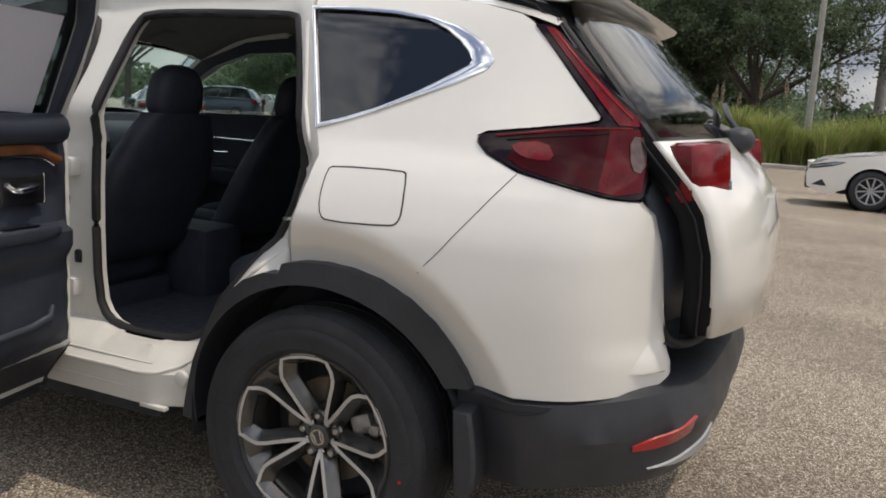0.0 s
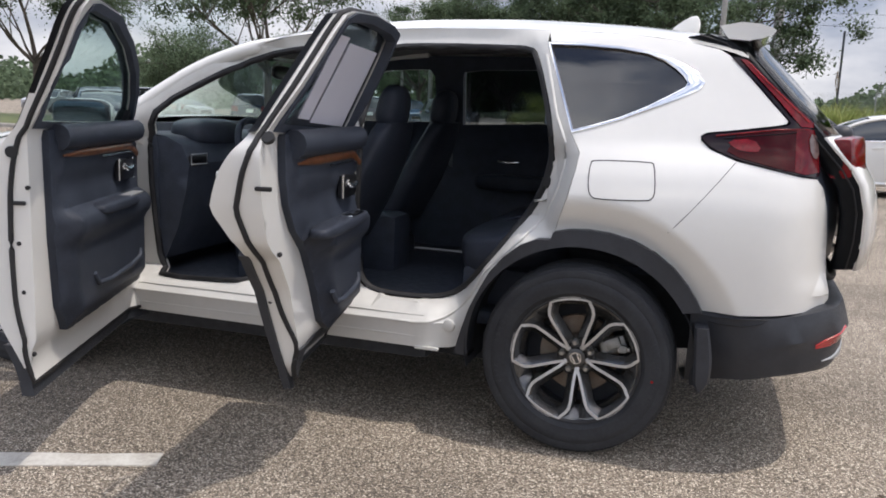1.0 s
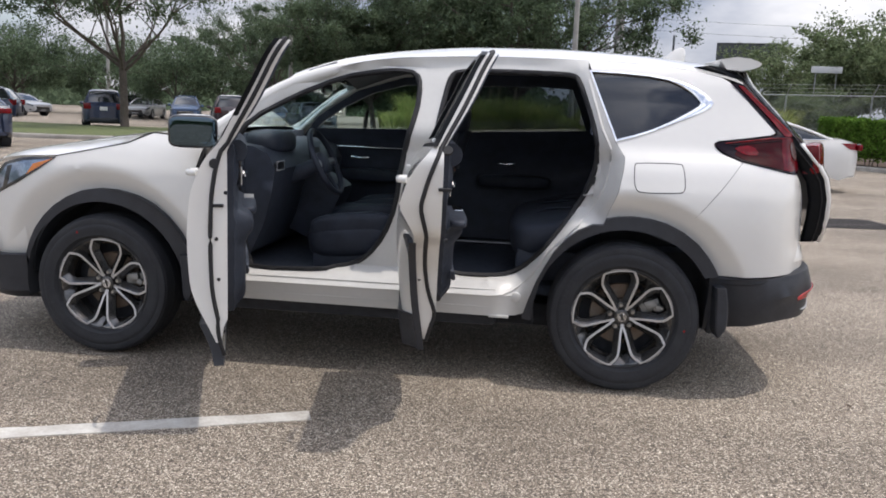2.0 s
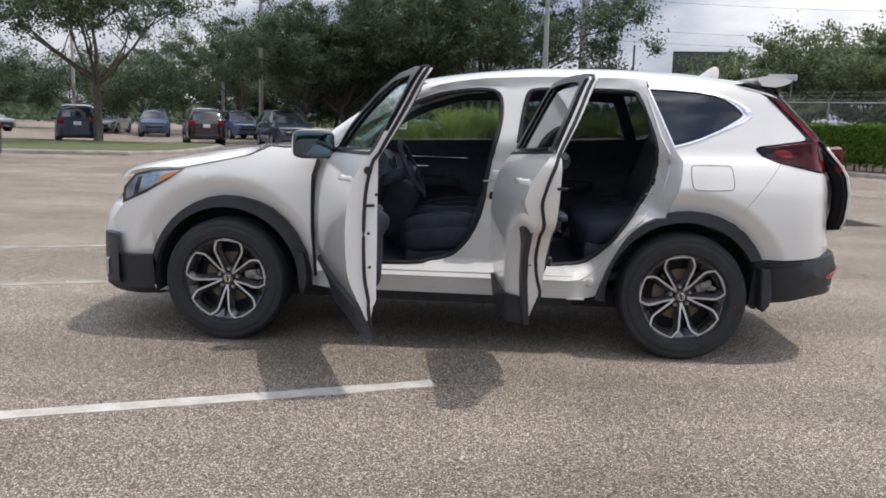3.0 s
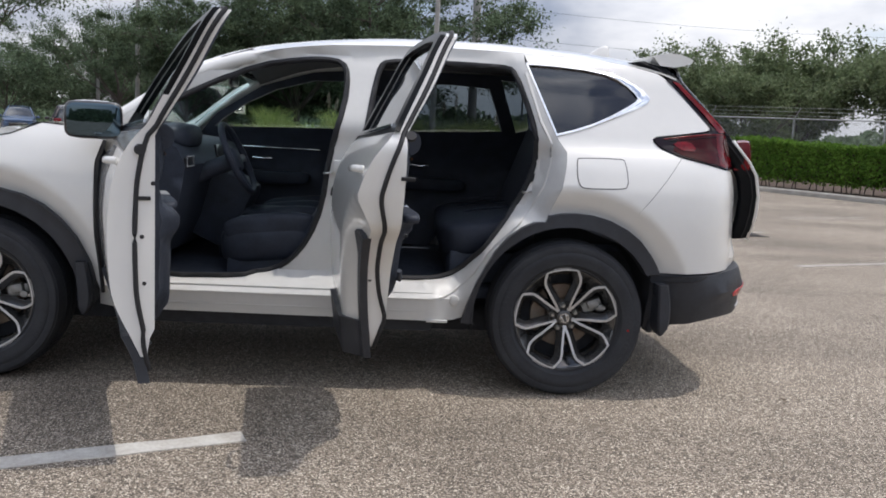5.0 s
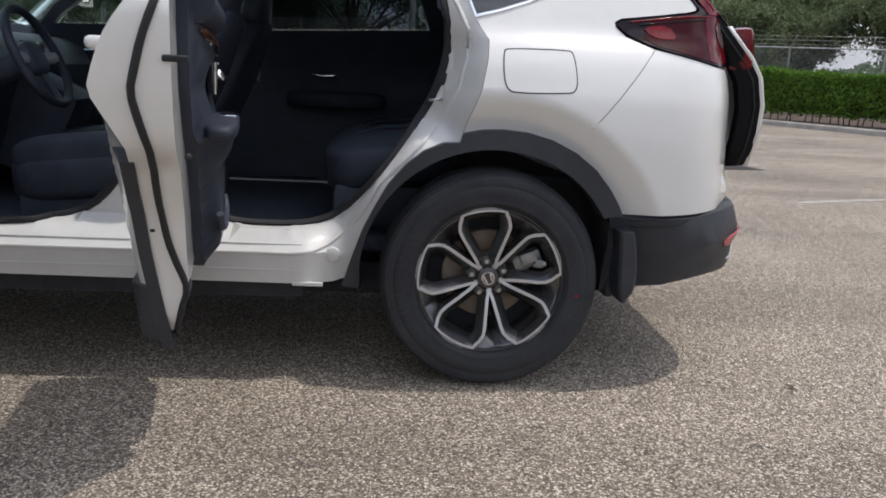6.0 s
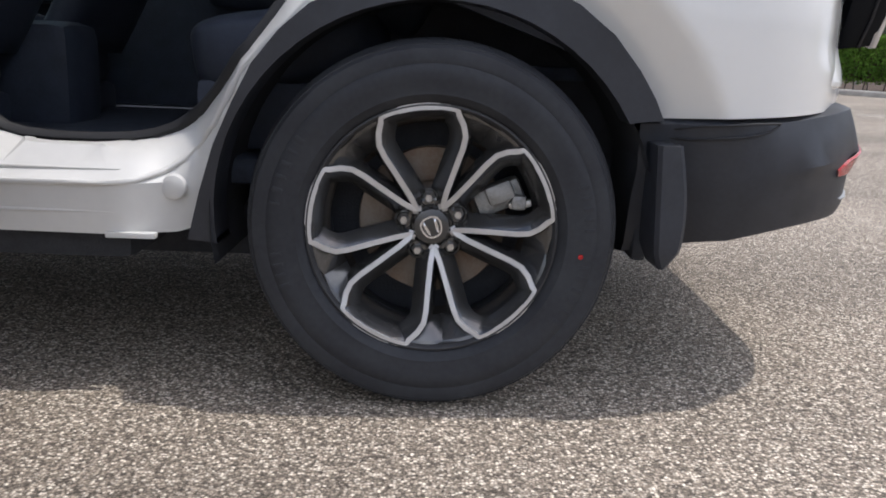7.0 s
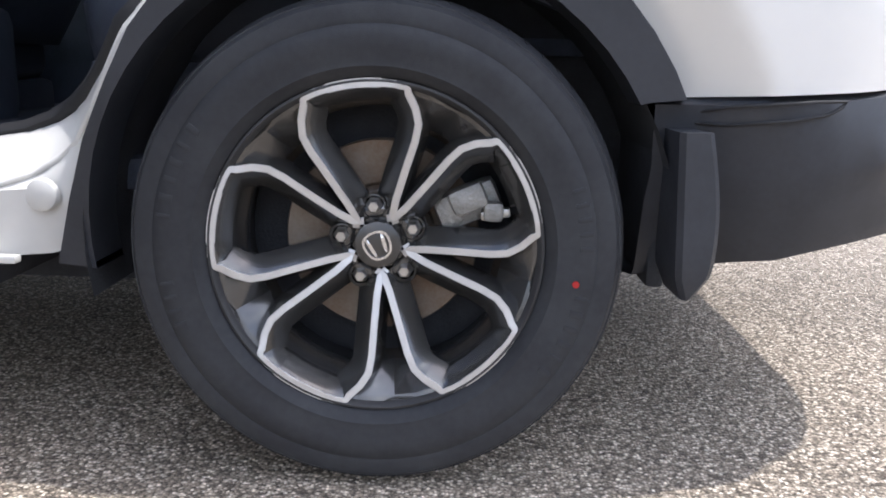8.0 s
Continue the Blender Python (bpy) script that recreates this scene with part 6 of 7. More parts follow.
def hedge_run(a, b, depth, height, count, seed):
    """Clipped hedge: leafy top and face, thinner towards the ground, where its stems show."""
    rng = np.random.default_rng(seed)
    a, b = np.array(a), np.array(b)
    d = b - a
    ln = np.linalg.norm(d)
    d = d / ln
    nn = np.array((-d[1], d[0]))
    t = rng.uniform(0, ln, count)
    top = rng.uniform(0, 1, count) < .42
    bulge = .07 * np.sin(t * 2.3) + .05 * np.sin(t * 5.9 + 1) + .03 * np.sin(t * 13)
    z = np.where(top, height - rng.uniform(0, .16, count) + .5 * bulge + .10 * rng.uniform(0, 1, count) ** 6, .28 + (height - .28) * rng.uniform(0, 1, count) ** .75)
    u = np.where(top, rng.uniform(0, depth, count), np.abs(rng.normal(0, .13, count))) + .10 * (bulge + .12) + .12 * np.clip((.62 - z) / .5, 0, 1)
    c = np.stack([a[0] + d[0] * t + nn[0] * u, a[1] + d[1] * t + nn[1] * u, z], 1)
    me = leaf_mesh("hedge", c, np.tile((nn[0] * -1, nn[1] * -1, .5), (count, 1)), .046, HEDGE_LEAF, rng)
    ob = new("hedge", me)
    core = box(ln, depth * .5, height - .52, (0, 0, 0), .1)
    mid = (a + b) / 2 + nn * depth * .6
    core.transform(Matrix.Translation((mid[0], mid[1], height * .5 + .10)) @ Matrix.Rotation(math.atan2(d[1], d[0]), 4, "Z"))
    part("hedge_core", core, MULCH, ob, "dark twiggy inside of the hedge")
    stems = bmesh.new()
    for k in range(int(ln / .22)):
        q = a + d * (k * .22 + rng.uniform(-.08, .08)) + nn * rng.uniform(.15, .5)
        lean = rng.uniform(-.16, .16, 2)
        tube([(q[0], q[1], -.02), (q[0] + lean[0] * .4, q[1] + lean[1] * .3, .35), (q[0] + lean[0], q[1] + lean[1], .8)], [.022, .016, .010], 5, bm=stems)
    part("stems", stems, BARK, ob, "bare brown stems")
    return tagged(ob, "dense clipped bright green hedge behind the kerb", "hedge", kind="stuff")


hedge_run((8.3, 24.3), (10.6, 19.9), 1.1, 1.55, 15000, 3)
hedge_run((10.6, 19.9), (14.6, 12.0), 1.1, 1.45, 25000, 4)

fence = thing("chain_link_fence", "galvanised chain-link fence with angled barbed-wire arms", "fence", m=pose(0, 0, 0))
FA, FB = Vector((6.0, 31.0)), Vector((24.0, 20.0))
fd = (FB - FA).normalized()
fln = (FB - FA).length
fm = Matrix.Translation((FA.x, FA.y, 0)) @ Matrix.Rotation(math.atan2(fd.y, fd.x), 4, "Z")
post = arm = None
for k in range(int(fln / 3.05) + 1):
    mm = fm @ Matrix.Translation((3.05 * k, 0, 0))
    if post is None:
        post = part("fence_post", tube([(0, 0, 0), (0, 0, 2.45)], .035, 8), GALV, fence, m=mm)
        arm = part("wire_arm", tube([(0, 0, 2.42), (.22, -.22, 2.85)], .02, 6), GALV, fence, m=mm)
    else:
        again("fence_post", post, fence, mm)
        again("wire_arm", arm, fence, mm)
for z, r in ((2.45, .028), (1.2, .012), (.1, .012)):
    part("fence_rail", tube([(0, 0, z), (fln, 0, z)], r, 6), GALV, fence, m=fm)
for k in range(3):
    part("barbed_wire", tube([(0, -.07 * (k + 1), 2.42 + .14 * (k + 1)), (fln, -.07 * (k + 1), 2.42 + .14 * (k + 1))], .006, 4), GALV, fence, m=fm)
verts, faces = [], []
step = .11
k = -2.4
while k < fln:
    for s in (1, -1):
        x0, x1 = (k, k + 2.35) if s > 0 else (k + 2.35, k)
        i = len(verts)
        verts += [(x0 - .005, 0, .1), (x0 + .005, 0, .1), (x1 + .005, 0, 2.45), (x1 - .005, 0, 2.45)]
        faces.append((i, i + 1, i + 2, i + 3))
    k += step
me = bpy.data.meshes.new("chain_link")
me.from_pydata(verts, [], faces)
me.materials.append(GALV)
link = new("chain_link", me)
link.parent = fence
link.matrix_basis = fm
link["kind"] = "stuff"


def grass_blades(name, area, count, height, seed, mat, width=.018, label="", droop=.55, clump=1.2, kind_name="grass"):
    """Arched blades in clumps over a rectangle x0, y0, x1, y1."""
    rng = np.random.default_rng(seed)
    x0, y0, x1, y1 = area
    nc = max(4, int((x1 - x0) * (y1 - y0) / clump ** 2))
    cc = np.stack([rng.uniform(x0, x1, nc), rng.uniform(y0, y1, nc)], 1)
    ch = rng.uniform(.6, 1.15, nc)
    which = rng.integers(0, nc, count)
    off = rng.normal(scale=clump * .30, size=(count, 2))
    base = cc[which] + off * .6
    lean = off + rng.normal(scale=.35, size=(count, 2))
    lean /= np.linalg.norm(lean, axis=1)[:, None] + 1e-6
    h = height * ch[which] * rng.uniform(.35, 1.1, count)
    out = h * droop * rng.uniform(.4, 1.2, count)
    side = np.stack([-lean[:, 1], lean[:, 0]], 1)
    rows = []
    for t, wk in ((0, 1.0), (.45, .9), (.8, .6), (1.0, .05)):
        r = out * t ** 2
        z = h * (t - .28 * t ** 3)
        c = np.concatenate([base + lean * r[:, None], z[:, None]], 1)
        sd = np.concatenate([side * width * wk, np.zeros((count, 1))], 1)
        rows += [c - sd, c + sd]
    v = np.stack(rows, 1).reshape(-1, 3)
    f = []
    idx = np.arange(count)[:, None] * 8
    for k in range(3):
        f.append(idx + np.array([[2 * k, 2 * k + 1, 2 * k + 3, 2 * k + 2]]))
    f = np.concatenate(f, 0)
    me = bpy.data.meshes.new(name)
    me.from_pydata(v.tolist(), [], f.tolist())
    me.materials.append(mat)
    ob = new(name, me)
    return tagged(ob, label, kind_name, kind="stuff")


grass_blades("tall_grass", (-6.6, 26.4, 8.5, 29.5), 52000, 2.3, 5, REED, .011, "tall arching ornamental grass behind the kerb", droop=.42, clump=.75, kind_name="tall grass")
grass_blades("lawn_grass", (-30, 20.3, -13.2, 29.3), 14000, .10, 6, GRASS, .012, "short mown lawn grass on the island", droop=.4, clump=.5)
plume = None
rnd = random.Random(12)
for k in range(13):
    x, y, h = rnd.uniform(-5, 8), rnd.uniform(26.6, 29), rnd.uniform(2.3, 3.1)
    mm = pose(x, y, 0, rnd.uniform(-6, 6), rnd.uniform(-8, 8), rnd.uniform(0, 360)) @ Matrix.Diagonal((1, 1, h / 2.7, 1))
    if plume is None:
        plume = thing("grass_plume", "pale feathery seed plume above the tall grass", "grass plume", "grass plumes", m=mm)
        part("stem", tube([(0, 0, 0), (.03, 0, 1.2), (.06, 0, 2.2)], .008, 5), REED, plume)
        rng = np.random.default_rng(9)
        t = rng.uniform(0, 1, 260)
        r = .055 * np.sin(np.pi * (t * .85 + .1))
        an = rng.uniform(0, 6.28, 260)
        c = np.stack([.06 + .04 * t + r * np.cos(an), r * np.sin(an), 2.1 + .6 * t], 1)
        me = leaf_mesh("feather", c, np.tile((0, 0, 1.0), (260, 1)), .035, PLUME, rng, .3)
        o = new("feather", me)
        o.parent = plume
    else:
        o = copy_thing(plume, pose(x, y, 0, 0, rnd.uniform(-8, 8), rnd.uniform(0, 360)))
        o.scale = (1, 1, h / 2.7)


# ---------------------------------------------------------------- trees
def tree(name, label, seed, height, trunk_h, spread, trunk_r, leaf_mat, leaves=9000, leaf=.13, limbs=7, upright=.5, low=.0, group="trees"):
    """A tapered trunk with forked limbs and a ragged crown of small leaves."""
    rnd = random.Random(seed)
    rng = np.random.default_rng(seed)
    root = thing(name, label, "tree", group)
    bm = bmesh.new()
    tips = []
    lean = (rnd.uniform(-.25, .25), rnd.uniform(-.25, .25))
    top = Vector((lean[0], lean[1], trunk_h))
    tube([(0, 0, -.1), (0, 0, .12), (lean[0] * .3, lean[1] * .3, trunk_h * .45), tuple(top)], [trunk_r * 1.6, trunk_r * 1.12, trunk_r * .95, trunk_r * .85], 10, bm=bm)

    def limb(start, direction, length, r, level):
        pts = [start]
        d = direction.normalized()
        n = 4
        for i in range(n):
            d = (d + Vector((rnd.uniform(-.22, .22), rnd.uniform(-.22, .22), rnd.uniform(-.05, .2)))).normalized()
            pts.append(pts[-1] + d * length / n)
        tube([tuple(p) for p in pts], [r * (1 - .6 * i / n) for i in range(n + 1)], 6 if level < 2 else 4, bm=bm)
        tips.extend([pts[3], pts[4]] if level else [pts[4]])
        if level < 2:
            for k in range(3 + (level == 0)):
                i = rnd.choice((2, 3, 4))
                nd = (d + Vector((rnd.uniform(-1, 1), rnd.uniform(-1, 1), rnd.uniform(-.35 - low, .55)))).normalized()
                limb(pts[i], nd, length * rnd.uniform(.5, .72), r * .42, level + 1)
    for k in range(limbs):
        a = 2 * math.pi * (k + rnd.uniform(-.3, .3)) / limbs
        up = rnd.uniform(.25, 1.0) * upright + .15
        z0 = trunk_h * rnd.uniform(.82, 1.0)
        d = Vector((math.cos(a), math.sin(a), up * 1.4))
        limb(Vector((lean[0], lean[1], z0)), d, spread * rnd.uniform(.55, .8) if k % 2 else (height - trunk_h) * rnd.uniform(.5, .72), trunk_r * .42, 0)
    limb(top, Vector((rnd.uniform(-.2, .2), rnd.uniform(-.2, .2), 1)), (height - trunk_h) * .62, trunk_r * .6, 0)
    part("trunk", bm, BARK, root)
    tp = np.array([tuple(t) for t in tips])
    pick = rng.integers(0, len(tp), leaves)
    size = rng.uniform(.16, .62, len(tp))[pick]
    off = rng.normal(size=(leaves, 3)) * size[:, None] * np.array((.8, .8, .55))
    c = tp[pick] + off - np.array((0, 0, .15))
    c = c[c[:, 2] > trunk_h * .55]
    me = leaf_mesh("crown", c, np.tile((0, 0, 1.0), (len(c), 1)), leaf, leaf_mat, rng)
    o = new("crown", me)
    o.parent = root
    return root


oak = tree("oak_tree", "spreading live oak with dark green leaves on the island", 11, 9.5, 2.9, 6.0, .17, LEAF, 42000, .066, 8, .55, .25)
oak.matrix_basis = pose(-18.5, 29.2, 0, 0, 0, 40)
oak_b = tree("oak_tree", "large dense dark green oak behind the car park", 23, 11.0, 2.4, 5.8, .20, LEAF, 62000, .080, 10, .8, .85)
oak_b.matrix_basis = pose(-2.3, 36, 0, 0, 0, 0)
young = tree("young_tree", "smaller leafy tree among the parked cars", 31, 6.0, 1.5, 3.0, .11, LEAF, 20000, .075, 8, .7, .7)
young.matrix_basis = pose(-25.5, 50, 0)
pale = tree("willow_tree", "pale grey-green bushy tree behind the fence", 47, 7.4, 1.3, 3.9, .18, LEAF_PALE, 24000, .10, 9, 1.1, .5)
pale.matrix_basis = pose(20.5, 40, 0)
for x, y, a, s in ((-11.4, 37, 80, .70), (-9.6, 38.5, 150, .76), (-6.4, 41, 200, .92), (-21, 62, 20, .8), (-30, 68, 70, .8)):
    copy_thing(oak_b, pose(x, y, 0, 0, 0, a)).scale = (s, s, s)
for x, y, a, s in ((-28.5, 26.5, 150, .95), (-19.5, 8.0 + 44, 60, .9)):
    copy_thing(oak, pose(x, y, 0, 0, 0, a)).scale = (s, s, s)
for x, y, a, s in ((-31, 56, 100, 1.1), (-37, 62, 10, 1.2), (-22, 58, 210, 1.0), (-17.5, 60, 160, 1.1), (-12, 66, 260, 1.2), (-44, 60, 30, 1.3), (-50, 70, 30, 1.4), (-12.2, 48, 190, 1.2), (-10.8, 46.5, 310, 1.2), (-8.4, 49, 40, 1.3), (-5.4, 50, 130, 1.3)):
    copy_thing(young, pose(x, y, 0, 0, 0, a)).scale = (s, s, s)
for x, y, a, s in ((15, 44, 50, .90), (24, 34, 110, 1.0), (28, 40, 170, 1.15), (16.5, 36, 230, .78), (13.4, 52, 130, .85), (18.5, 52, 10, 1.1), (33, 33, 290, 1.1), (22, 45, 20, 1.0), (9.0, 46, 75, .40), (11, 34, 205, .42), (38, 40, 340, 1.2), (28, 24, 15, .9)):
    copy_thing(pale, pose(x, y, 0, 0, 0, a)).scale = (s, s, s)

# far woods all round
rng = np.random.default_rng(77)
n = 60000
ang = rng.uniform(0, 2 * math.pi, n)
rad = rng.uniform(120, 150, n)
hmax = 4.6 + 1.6 * np.sin(ang * 9) + 1.3 * np.sin(ang * 23 + 1) + 1.2 * np.sin(ang * 51)
z = hmax * rng.uniform(0, 1, n) ** .8
c = np.stack([rad * np.cos(ang), rad * np.sin(ang), z], 1)
me = leaf_mesh("far_woods", c, np.stack([-np.cos(ang), -np.sin(ang), .5 + 0 * ang], 1), .42, LEAF, rng, .7)
rows = []
for k in range(181):
    a = 2 * math.pi * k / 180
    h = 4.6 + 1.6 * math.sin(a * 9) + 1.3 * math.sin(a * 23 + 1) + 1.2 * math.sin(a * 51)
    rows.append([(151 * math.cos(a), 151 * math.sin(a), -.2), (150 * math.cos(a), 150 * math.sin(a), h * .5), (152 * math.cos(a), 152 * math.sin(a), h * .86)])
woods = new("far_woods", me)
core = part("woods_core", grid(rows), LEAF, woods)
tagged(woods, "distant dark green line of trees on the horizon", "woods", kind="stuff")


# ---------------------------------------------------------------- poles, wires, sign
def round_pole(name, label, x, y, h, r, r2, mat=None, group="", lean=(0, 0)):
    t = thing(name, label, "pole", group, m=pose(x, y, 0))
    part("shaft", tube([(0, 0, 0), (lean[0] * .5, lean[1] * .5, h * .5), (lean[0], lean[1], h)], [r, (r + r2) / 2, r2], 12), mat or POLE_PAINT, t)
    return t


def lamp_head(t, z, arms, size=.55):
    for a in arms:
        ca, sa = math.cos(radians(a)), math.sin(radians(a))
        arm = part("lamp_arm", tube([(0, 0, z - .1), (.35 * ca, .35 * sa, z)], .04, 6), GALV, t)
        part("lamp_box", box(size, .32, .16, (.35 * ca + size / 2 * ca, .35 * sa + size / 2 * sa, z), .03, turn("Z", a)), WHITE_SHEET, arm, "flat box lamp head")


for x, y, h in ((-21.4, 53.5, 7.9), (-14.6, 40, 9.5), (-29, 47, 8.0), (.35, 28.2, 8.5)):
    t = round_pole("lamp_post", "slim pale concrete lamp post", x, y, h, .13, .08, group="lamp posts")
    lamp_head(t, h, (0, 180))
t = round_pole("lamp_post", "slim pale lamp post with a flat box head", 1.0, 45, 7.3, .10, .08, group="lamp posts")
lamp_head(t, 7.2, (0,), 1.2)
t = round_pole("utility_pole", "thick weathered grey utility pole", 2.9, 41, 14, .26, .20)
part("junction_box", box(.5, .3, .35, (-.75, 0, 5.05), .03), WHITE_SHEET, t)
part("cross_arm", tube([(-.9, 0, 5.0), (.4, 0, 5.0)], .05, 6), GALV, t)
part("meter_box", box(.45, .3, .55, (.1, -.3, 5.0), .03), WHITE_SHEET, t)
round_pole("sign_post", "short dark steel post", 7.6, 55, 7.0, .07, .07, BOARD)
for k, (z0, sag) in enumerate(((6.6, .5), (6.0, .5), (8.2, .6))):
    a, b = Vector((2.9, 41, z0)), Vector((40, 44, z0 + .5))
    pts = [tuple(a.lerp(b, i / 14) + Vector((0, 0, -sag * 4 * (i / 14) * (1 - i / 14)))) for i in range(15)]
    tagged(part("power_line", tube(pts, .007, 4), BOARD), "thin black overhead wire", "wire", "overhead wires")

board = thing("billboard", "dark billboard seen from behind on steel posts", "billboard", m=pose(19.7, 88, 0, 0, 0, -8))
part("panel", box(6.4, .4, 2.3, (0, 0, 8.4), .05), BOARD, board)
for x in (-2.2, 0, 2.2):
    part("post", tube([(x, .3, 0), (x, .3, 9)], .16, 8), BOARD, board)
for z in (7.5, 8.5, 9.5):
    part("stringer", tube([(-3.1, -.26, z), (3.1, -.26, z)], .05, 6), BOARD, board)
sign = thing("street_sign", "pale blank sign board on two posts behind the fence", "sign", m=pose(13.2, 40, 0))
part("sign_panel", box(1.5, .05, .32, (0, 0, 4.1), .02), WHITE_SHEET, sign)
for x in (-.5, .5):
    part("post", tube([(x, .05, 0), (x, .05, 4.1)], .04, 6), GALV, sign)


# ---------------------------------------------------------------- parked cars
def parked_car(paint, label, estate=True, group="parked cars"):
    """A parked car, front towards -x, centred on its wheels."""
    L, H, hw = (4.55, 1.68, .91) if estate else (4.88, 1.45, .92)
    car = thing("parked_car", label, "car", group)
    f, r = -L / 2, L / 2
    wb = 1.33 if estate else 1.415
    wx = (-wb - .02, wb - .02)
    if estate:
        top = [(f, .62), (f + .06, .82), (f + .35, .96), (f + 1.15, 1.08), (f + 1.45, 1.10), (r - .9, 1.12), (r - .12, 1.12), (r - .03, .98), (r, .70)]
        cab = [(f + 1.10, 1.06), (f + 1.95, 1.60), (f + 2.35, 1.665), (r - 1.0, 1.665), (r - .55, 1.60), (r - .15, 1.13)]
    else:
        top = [(f, .55), (f + .05, .70), (f + .35, .82), (f + 1.25, .95), (f + 1.5, .97), (r - 1.15, 1.03), (r - .35, 1.06), (r - .05, .98), (r, .72)]
        cab = [(f + 1.30, .94), (f + 2.20, 1.38), (f + 2.65, 1.445), (r - 1.75, 1.43), (r - 1.25, 1.33), (r - .50, 1.06)]
    plan = [(f, .72), (f + .15, .84), (f + .6, .95), (f + 1.2, 1.0), (r - 1.0, 1.0), (r - .4, .96), (r - .1, .88), (r, .76)]
    low = [(f, .30), (f + .3, .22), (r - .3, .24), (r, .36)]

    def side_w(x, z):
        k = interp(z, [(.18, .93), (.35, .985), (.65, 1.0), (.85, .99), (1.0, .955), (1.12, .90)])
        return hw * k * interp(x, plan)
    outline = [(x, z) for x, z in top]
    under = [(r - .02, .40), (r - .35, .26)] + [(p[0], p[1]) for p in arc(wx[1], .375, 0, 180, 14, .335)] + [(wx[1] - .45, .20), (wx[0] + .45, .20)] + [(p[0], p[1]) for p in arc(wx[0], .375, 0, 180, 14, .335)] + [(f + .35, .22), (f + .03, .34)]
    outline = outline + under
    for s in (-1.0, 1.0):
        part("side_panel", slab(outline, [], side_w, .10, .10, side=s), paint, car)
    rows = []
    for x in np.linspace(f + .02, r - .02, 40):
        zt = interp(x, top)
        w = side_w(x, min(zt, 1.1)) - .01
        rows.append([(x, w * v, zt + .035 * (1 - v * v)) for v in np.linspace(-1, 1, 11)])
    part("top_panel", grid(rows), paint, car)
    for xe, sgn in ((f, -1), (r, 1)):
        rows = []
        for z in np.linspace(.32, (.86 if estate else .74) if sgn < 0 else .98, 7):
            w = hw * .80
            rows.append([(xe - sgn * .11 * abs(v) ** 2.5 + sgn * .01, w * v, z) for v in np.linspace(-1, 1, 13)])
        part("bumper", grid(rows), paint, car)
    bm = box(L * .8, hw * 1.6, .20, (0, 0, .34), .05)
    part("underbody", bm, LINER, car)

    def cab_w(x, z):
        base = hw * .90
        return base - (z - 1.0) * .42 if estate else base - (z - .95) * .50
    loop = cab + [(r - .15 if estate else r - .5, 1.04), (f + 1.1, 1.0)]
    rows = []
    for x in np.linspace(cab[0][0], cab[-1][0], 32):
        zt = interp(x, cab)
        zb = interp(x, top) - .02
        w0, w1 = cab_w(x, zb) * interp(x, plan) ** .3, cab_w(x, zt)
        rows.append([(x, -w0, zb), (x, -(w0 + w1) / 2 - .01, (zb + zt) / 2), (x, -w1, zt - .03), (x, -w1 * .8, zt), (x, 0, zt + .025), (x, w1 * .8, zt), (x, w1, zt - .03), (x, (w0 + w1) / 2 + .01, (zb + zt) / 2), (x, w0, zb)])
    cabin = part("cabin_glass", grid(rows), CAR_GLASS, car, "dark tinted windows")
    a, b = cab[1][0] + .02, cab[-2][0] - .02
    rows = []
    for x in np.linspace(a, b, 20):
        zt = interp(x, cab)
        w1 = cab_w(x, zt)
        rows.append([(x, w1 * v * 1.015, zt + .028 - .05 * abs(v) ** 6 + .004) for v in np.linspace(-1, 1, 11)])
    part("roof", grid(rows), paint, car)
    for s in (-1, 1):
        part("roof_rail", tube([(x, s * (cab_w(x, interp(x, cab)) + .008), interp(x, cab) - .03) for x in np.linspace(cab[0][0] + .05, cab[-1][0] - .04, 24)], .035, 6), paint, car)
        for px in ((f + 2.62, r - 1.35) if estate else (f + 2.72, r - 1.55)):
            zt = interp(px, cab)
            part("pillar", tube([(px - .03, s * (cab_w(px, 1.03) + .004), 1.05), (px + .04, s * (cab_w(px, zt) + .008), zt - .03)], .035, 6), BODY_BLACK, car)
        part("window_line", tube([(x, s * (side_w(x, .99) + .004), interp(x, top) + .002) for x in np.linspace(cab[0][0] + .25, cab[-1][0] - .2, 12)], .012, 6), CHROME, car)
        mirror = part("door_mirror", cushion(.14, .22, .14, (f + 1.55, s * (hw + .06), 1.08 if estate else .99), 3, 8), paint, car)
        for px in (f + 1.35, f + 2.55, r - 1.32):
            pts = [(px, s * (side_w(px, z) + .001), z) for z in (.30, .5, .7, .85, .98)]
            part("door_seam", tube(pts, .004, 4), SEAL, car)
        for px in (f + 2.35, r - 1.55):
            part("door_handle", tube([(px - .09, s * (side_w(px, .86) + .02), .87), (px + .09, s * (side_w(px, .86) + .02), .88)], .014, 6), paint, car)
        part("sill_trim", tube([(x, s * (side_w(x, .26) + .006), .25) for x in np.linspace(wx[0] + .5, wx[1] - .5, 8)], .04, 6), PLASTIC if estate else paint, car)
        head = [(f + .05, .80), (f + .12, .90), (f + .50, .965), (f + .56, .93), (f + .22, .80)] if estate else [(f + .02, .64), (f + .06, .70), (f + .42, .775), (f + .60, .775), (f + .40, .70), (f + .15, .645)]
        lamp = part("headlamp", slab(head, [], lambda x, z: side_w(x, z) + .006, .03, .06, side=s), CAR_GLASS, car, "dark slim headlamp")
        part("lamp_strip", slab(shrink(head, .022), [], lambda x, z: side_w(x, z) + .010, .02, .06, side=s), CLEAR_LENS, lamp)
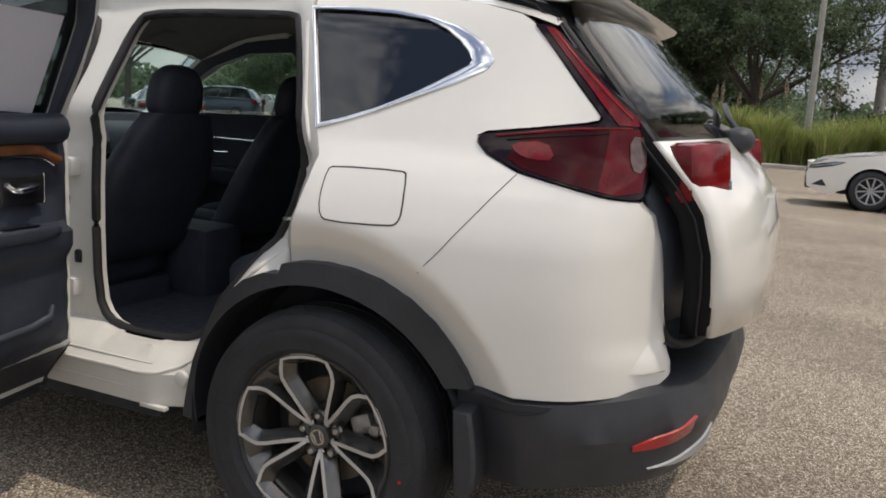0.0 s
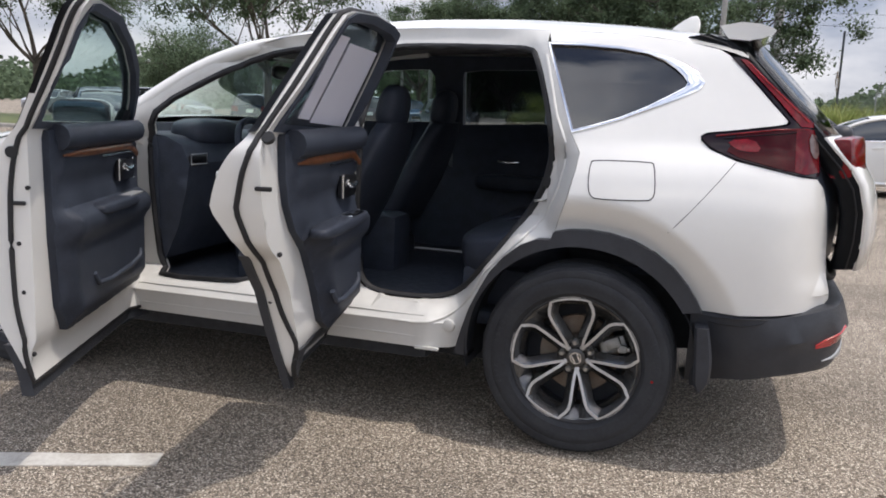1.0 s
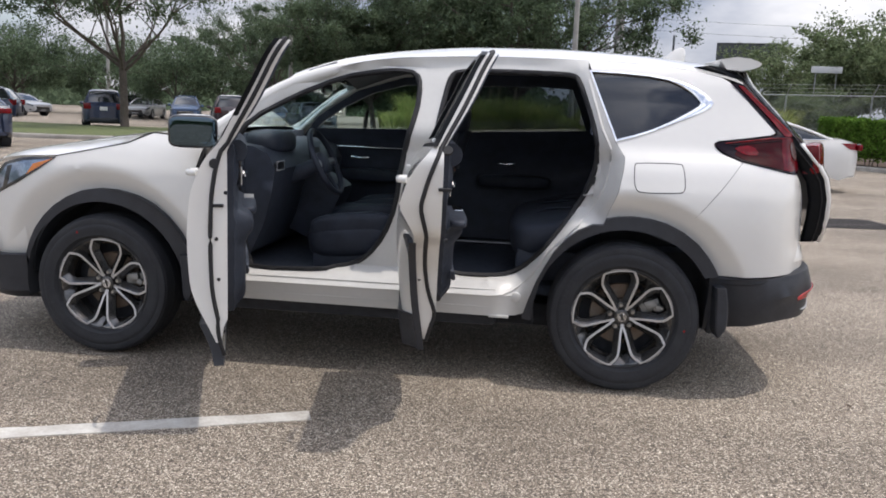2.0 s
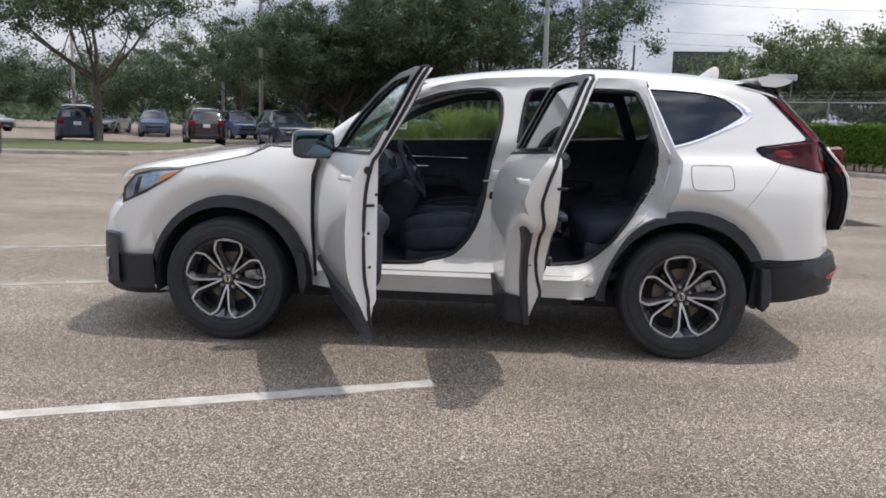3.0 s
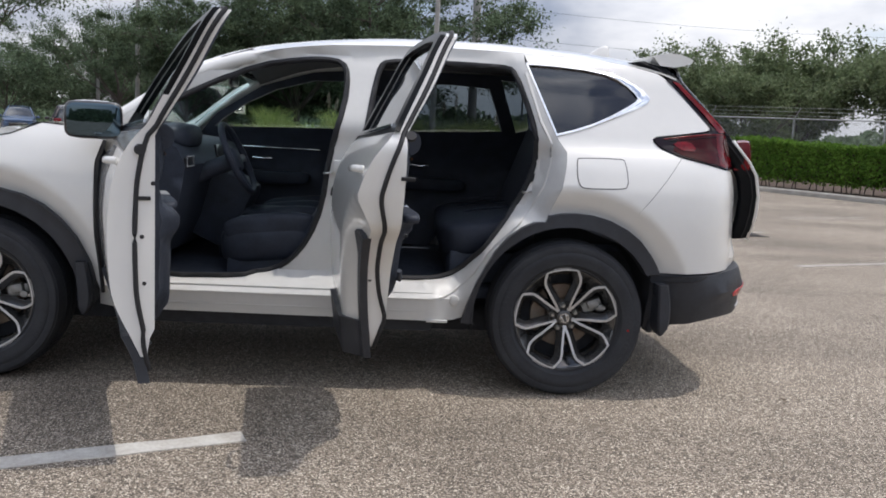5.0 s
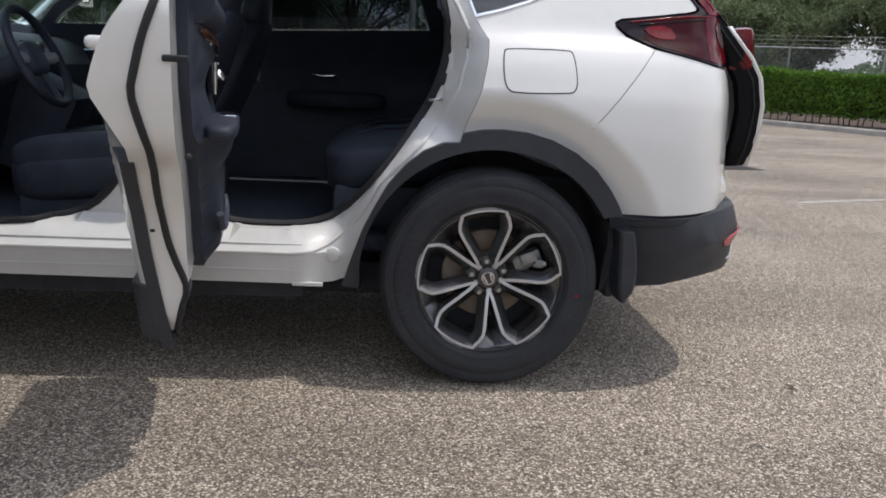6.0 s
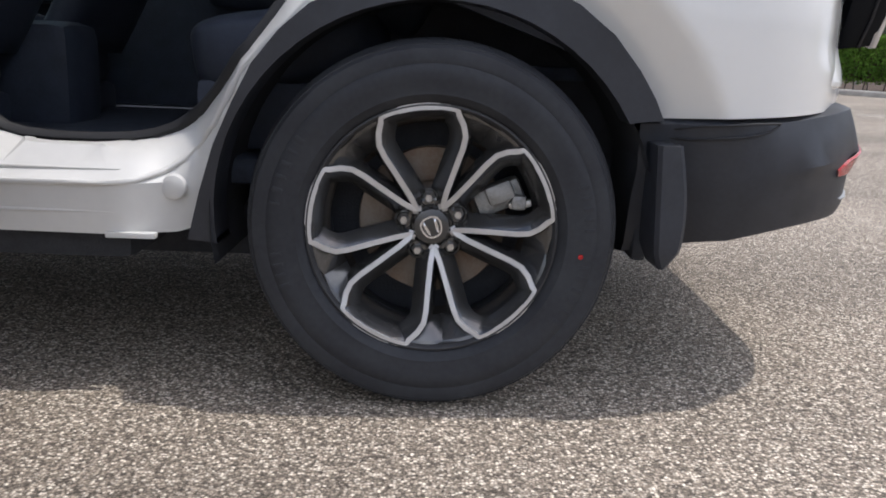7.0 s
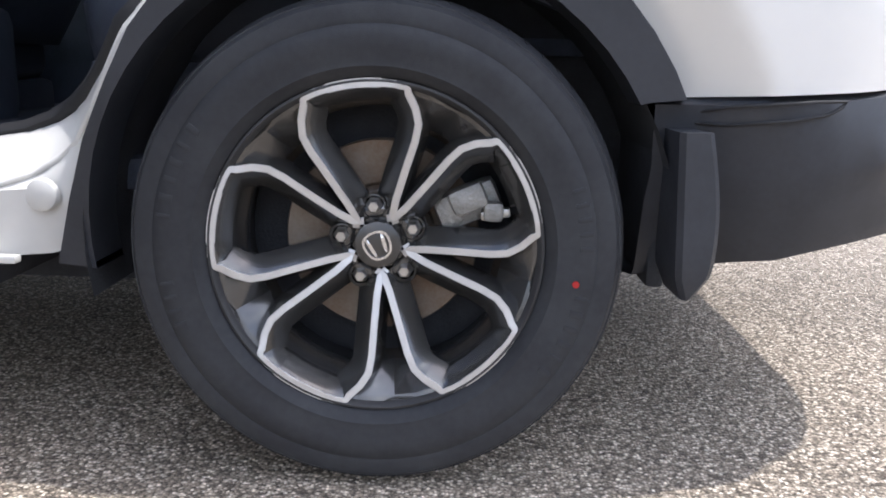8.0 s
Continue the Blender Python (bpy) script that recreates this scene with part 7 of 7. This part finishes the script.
        part("fog_vent", slab([(f + .10, .37), (f + .34, .36), (f + .26, .47)], [], lambda x, z: side_w(x, z) + .006, .03, .06, side=s), PLASTIC, car, "black corner vent")
        part("tail_lamp", slab([(r - .38, .99), (r - .05, 1.0), (r - .03, .86), (r - .22, .88)] if not estate else [(r - .30, 1.10), (r - .06, 1.10), (r - .04, .84), (r - .14, .86)], [], lambda x, z: side_w(x, z) + .006, .03, .06, side=s), RED_LENS, car)
        part("tail_lamp", box(.10, .30, .26 if estate else .13, (r - .03, s * .66, .98 if estate else .92), .03, turn("Z", -s * 16)), RED_LENS, car)
        for wxx in wx:
            part("arch_lip", tube([(p[0], s * (side_w(p[0], p[1]) + .002), p[1]) for p in arc(wxx, .378, 2, 178, 16, .335)], .010, 5), PLASTIC if estate else paint, car)
        for x in wx:
            mm = pose(x, s * (hw - .115), .335) @ (Matrix() if s < 0 else Matrix.Rotation(math.pi, 4, "Z"))
            wheel = part("wheel", lathe([(.19, .09), (.24, .115), (.30, .11), (.328, .08), (.335, 0), (.328, -.08), (.30, -.11), (.25, -.118), (.225, -.10), (.215, -.06), (.20, 0)], 36), RUBBER, car, m=mm)
            bm = lathe([(0, -.075), (.04, -.078), (.045, -.06), (.05, -.05)], 16)
            for k in range(10):
                ag = 2 * math.pi * k / 10
                tube([(.03 * math.cos(ag), -.066, .03 * math.sin(ag)), (.21 * math.cos(ag + .1), -.088, .21 * math.sin(ag + .1))], .016, 5, bm=bm)
            lathe([(.228, -.100), (.218, -.108), (.205, -.095), (.20, -.06)], 36, bm=bm)
            part("rim", bm, BODY_SILVER, wheel)
            part("hub_plate", lathe([(0, -.02), (.20, -.02), (.205, .0)], 24), LINER, wheel)
            part("wheel_housing", lathe([(.37, -.10), (.37, .12), (0, .14)], 24), LINER, wheel)
    part("grille", box(.05, .95, .22, (f + .01, 0, .64 if estate else .52), .03), BODY_BLACK, car)
    part("grille_bar", box(.03, .85, .03, (f - .015, 0, .70 if estate else .60), .01), CHROME, car)
    part("number_plate", box(.02, .31, .155, (r + .012, 0, .88 if estate else .82), .006), WHITE_SHEET, car)
    part("lower_bumper", box(.12, 1.15, .18, (r - .025, 0, .40), .05), PLASTIC if estate else paint, car)
    part("lower_bumper", box(.12, 1.05, .14, (f + .05, 0, .36), .05), PLASTIC, car)
    return car


white = parked_car(PAINT, "white saloon car parked across the lane", estate=False, group="")
white.matrix_basis = pose(3.27, 13.45, 0, 0, 0, 0)
blue_suv = parked_car(BODY_BLUE, "dark blue sport utility car parked with its tail this way")
blue_suv.matrix_basis = pose(-20.5, 31.2, 0, 0, 0, -62)
maroon = parked_car(BODY_RED, "dark maroon sport utility car parked with its tail this way")
maroon.matrix_basis = pose(-15.75, 34.2, 0, 0, 0, -66)
navy = parked_car(BODY_NAVY, "mid-blue sport utility car facing the lane")
navy.matrix_basis = pose(-23.0, 45.4, 0, 0, 0, 112)
grey = parked_car(BODY_GREY, "dark slate sport utility car facing the lane")
grey.matrix_basis = pose(-11.6, 33.5, 0, 0, 0, 119)
sedan = parked_car(BODY_BLUE, "dark blue saloon car with red tail lamps", estate=False)
sedan.matrix_basis = pose(-15.9, 15.6, 0, 0, 0, -65 + 20)
silver = parked_car(BODY_SILVER, "silver saloon car parked under the trees", estate=False)
silver.matrix_basis = pose(-29.5, 53, 0, 0, 0, 100)
for src, spots in ((grey, ((-20.6, 50, 110), (-33.5, 57, 70))), (navy, ((-19.0, 60, 80), (-17.6, 45.0, 125))), (silver, ((-36, 48, 160), (-8.0, 58, 40), (-40, 40, 100))), (blue_suv, ((-27.5, 31.5, 20), (-31.5, 35, 130), (-9.5, 47, 95)))):
    for x, y, a in spots:
        copy_thing(src, pose(x, y, 0, 0, 0, a))
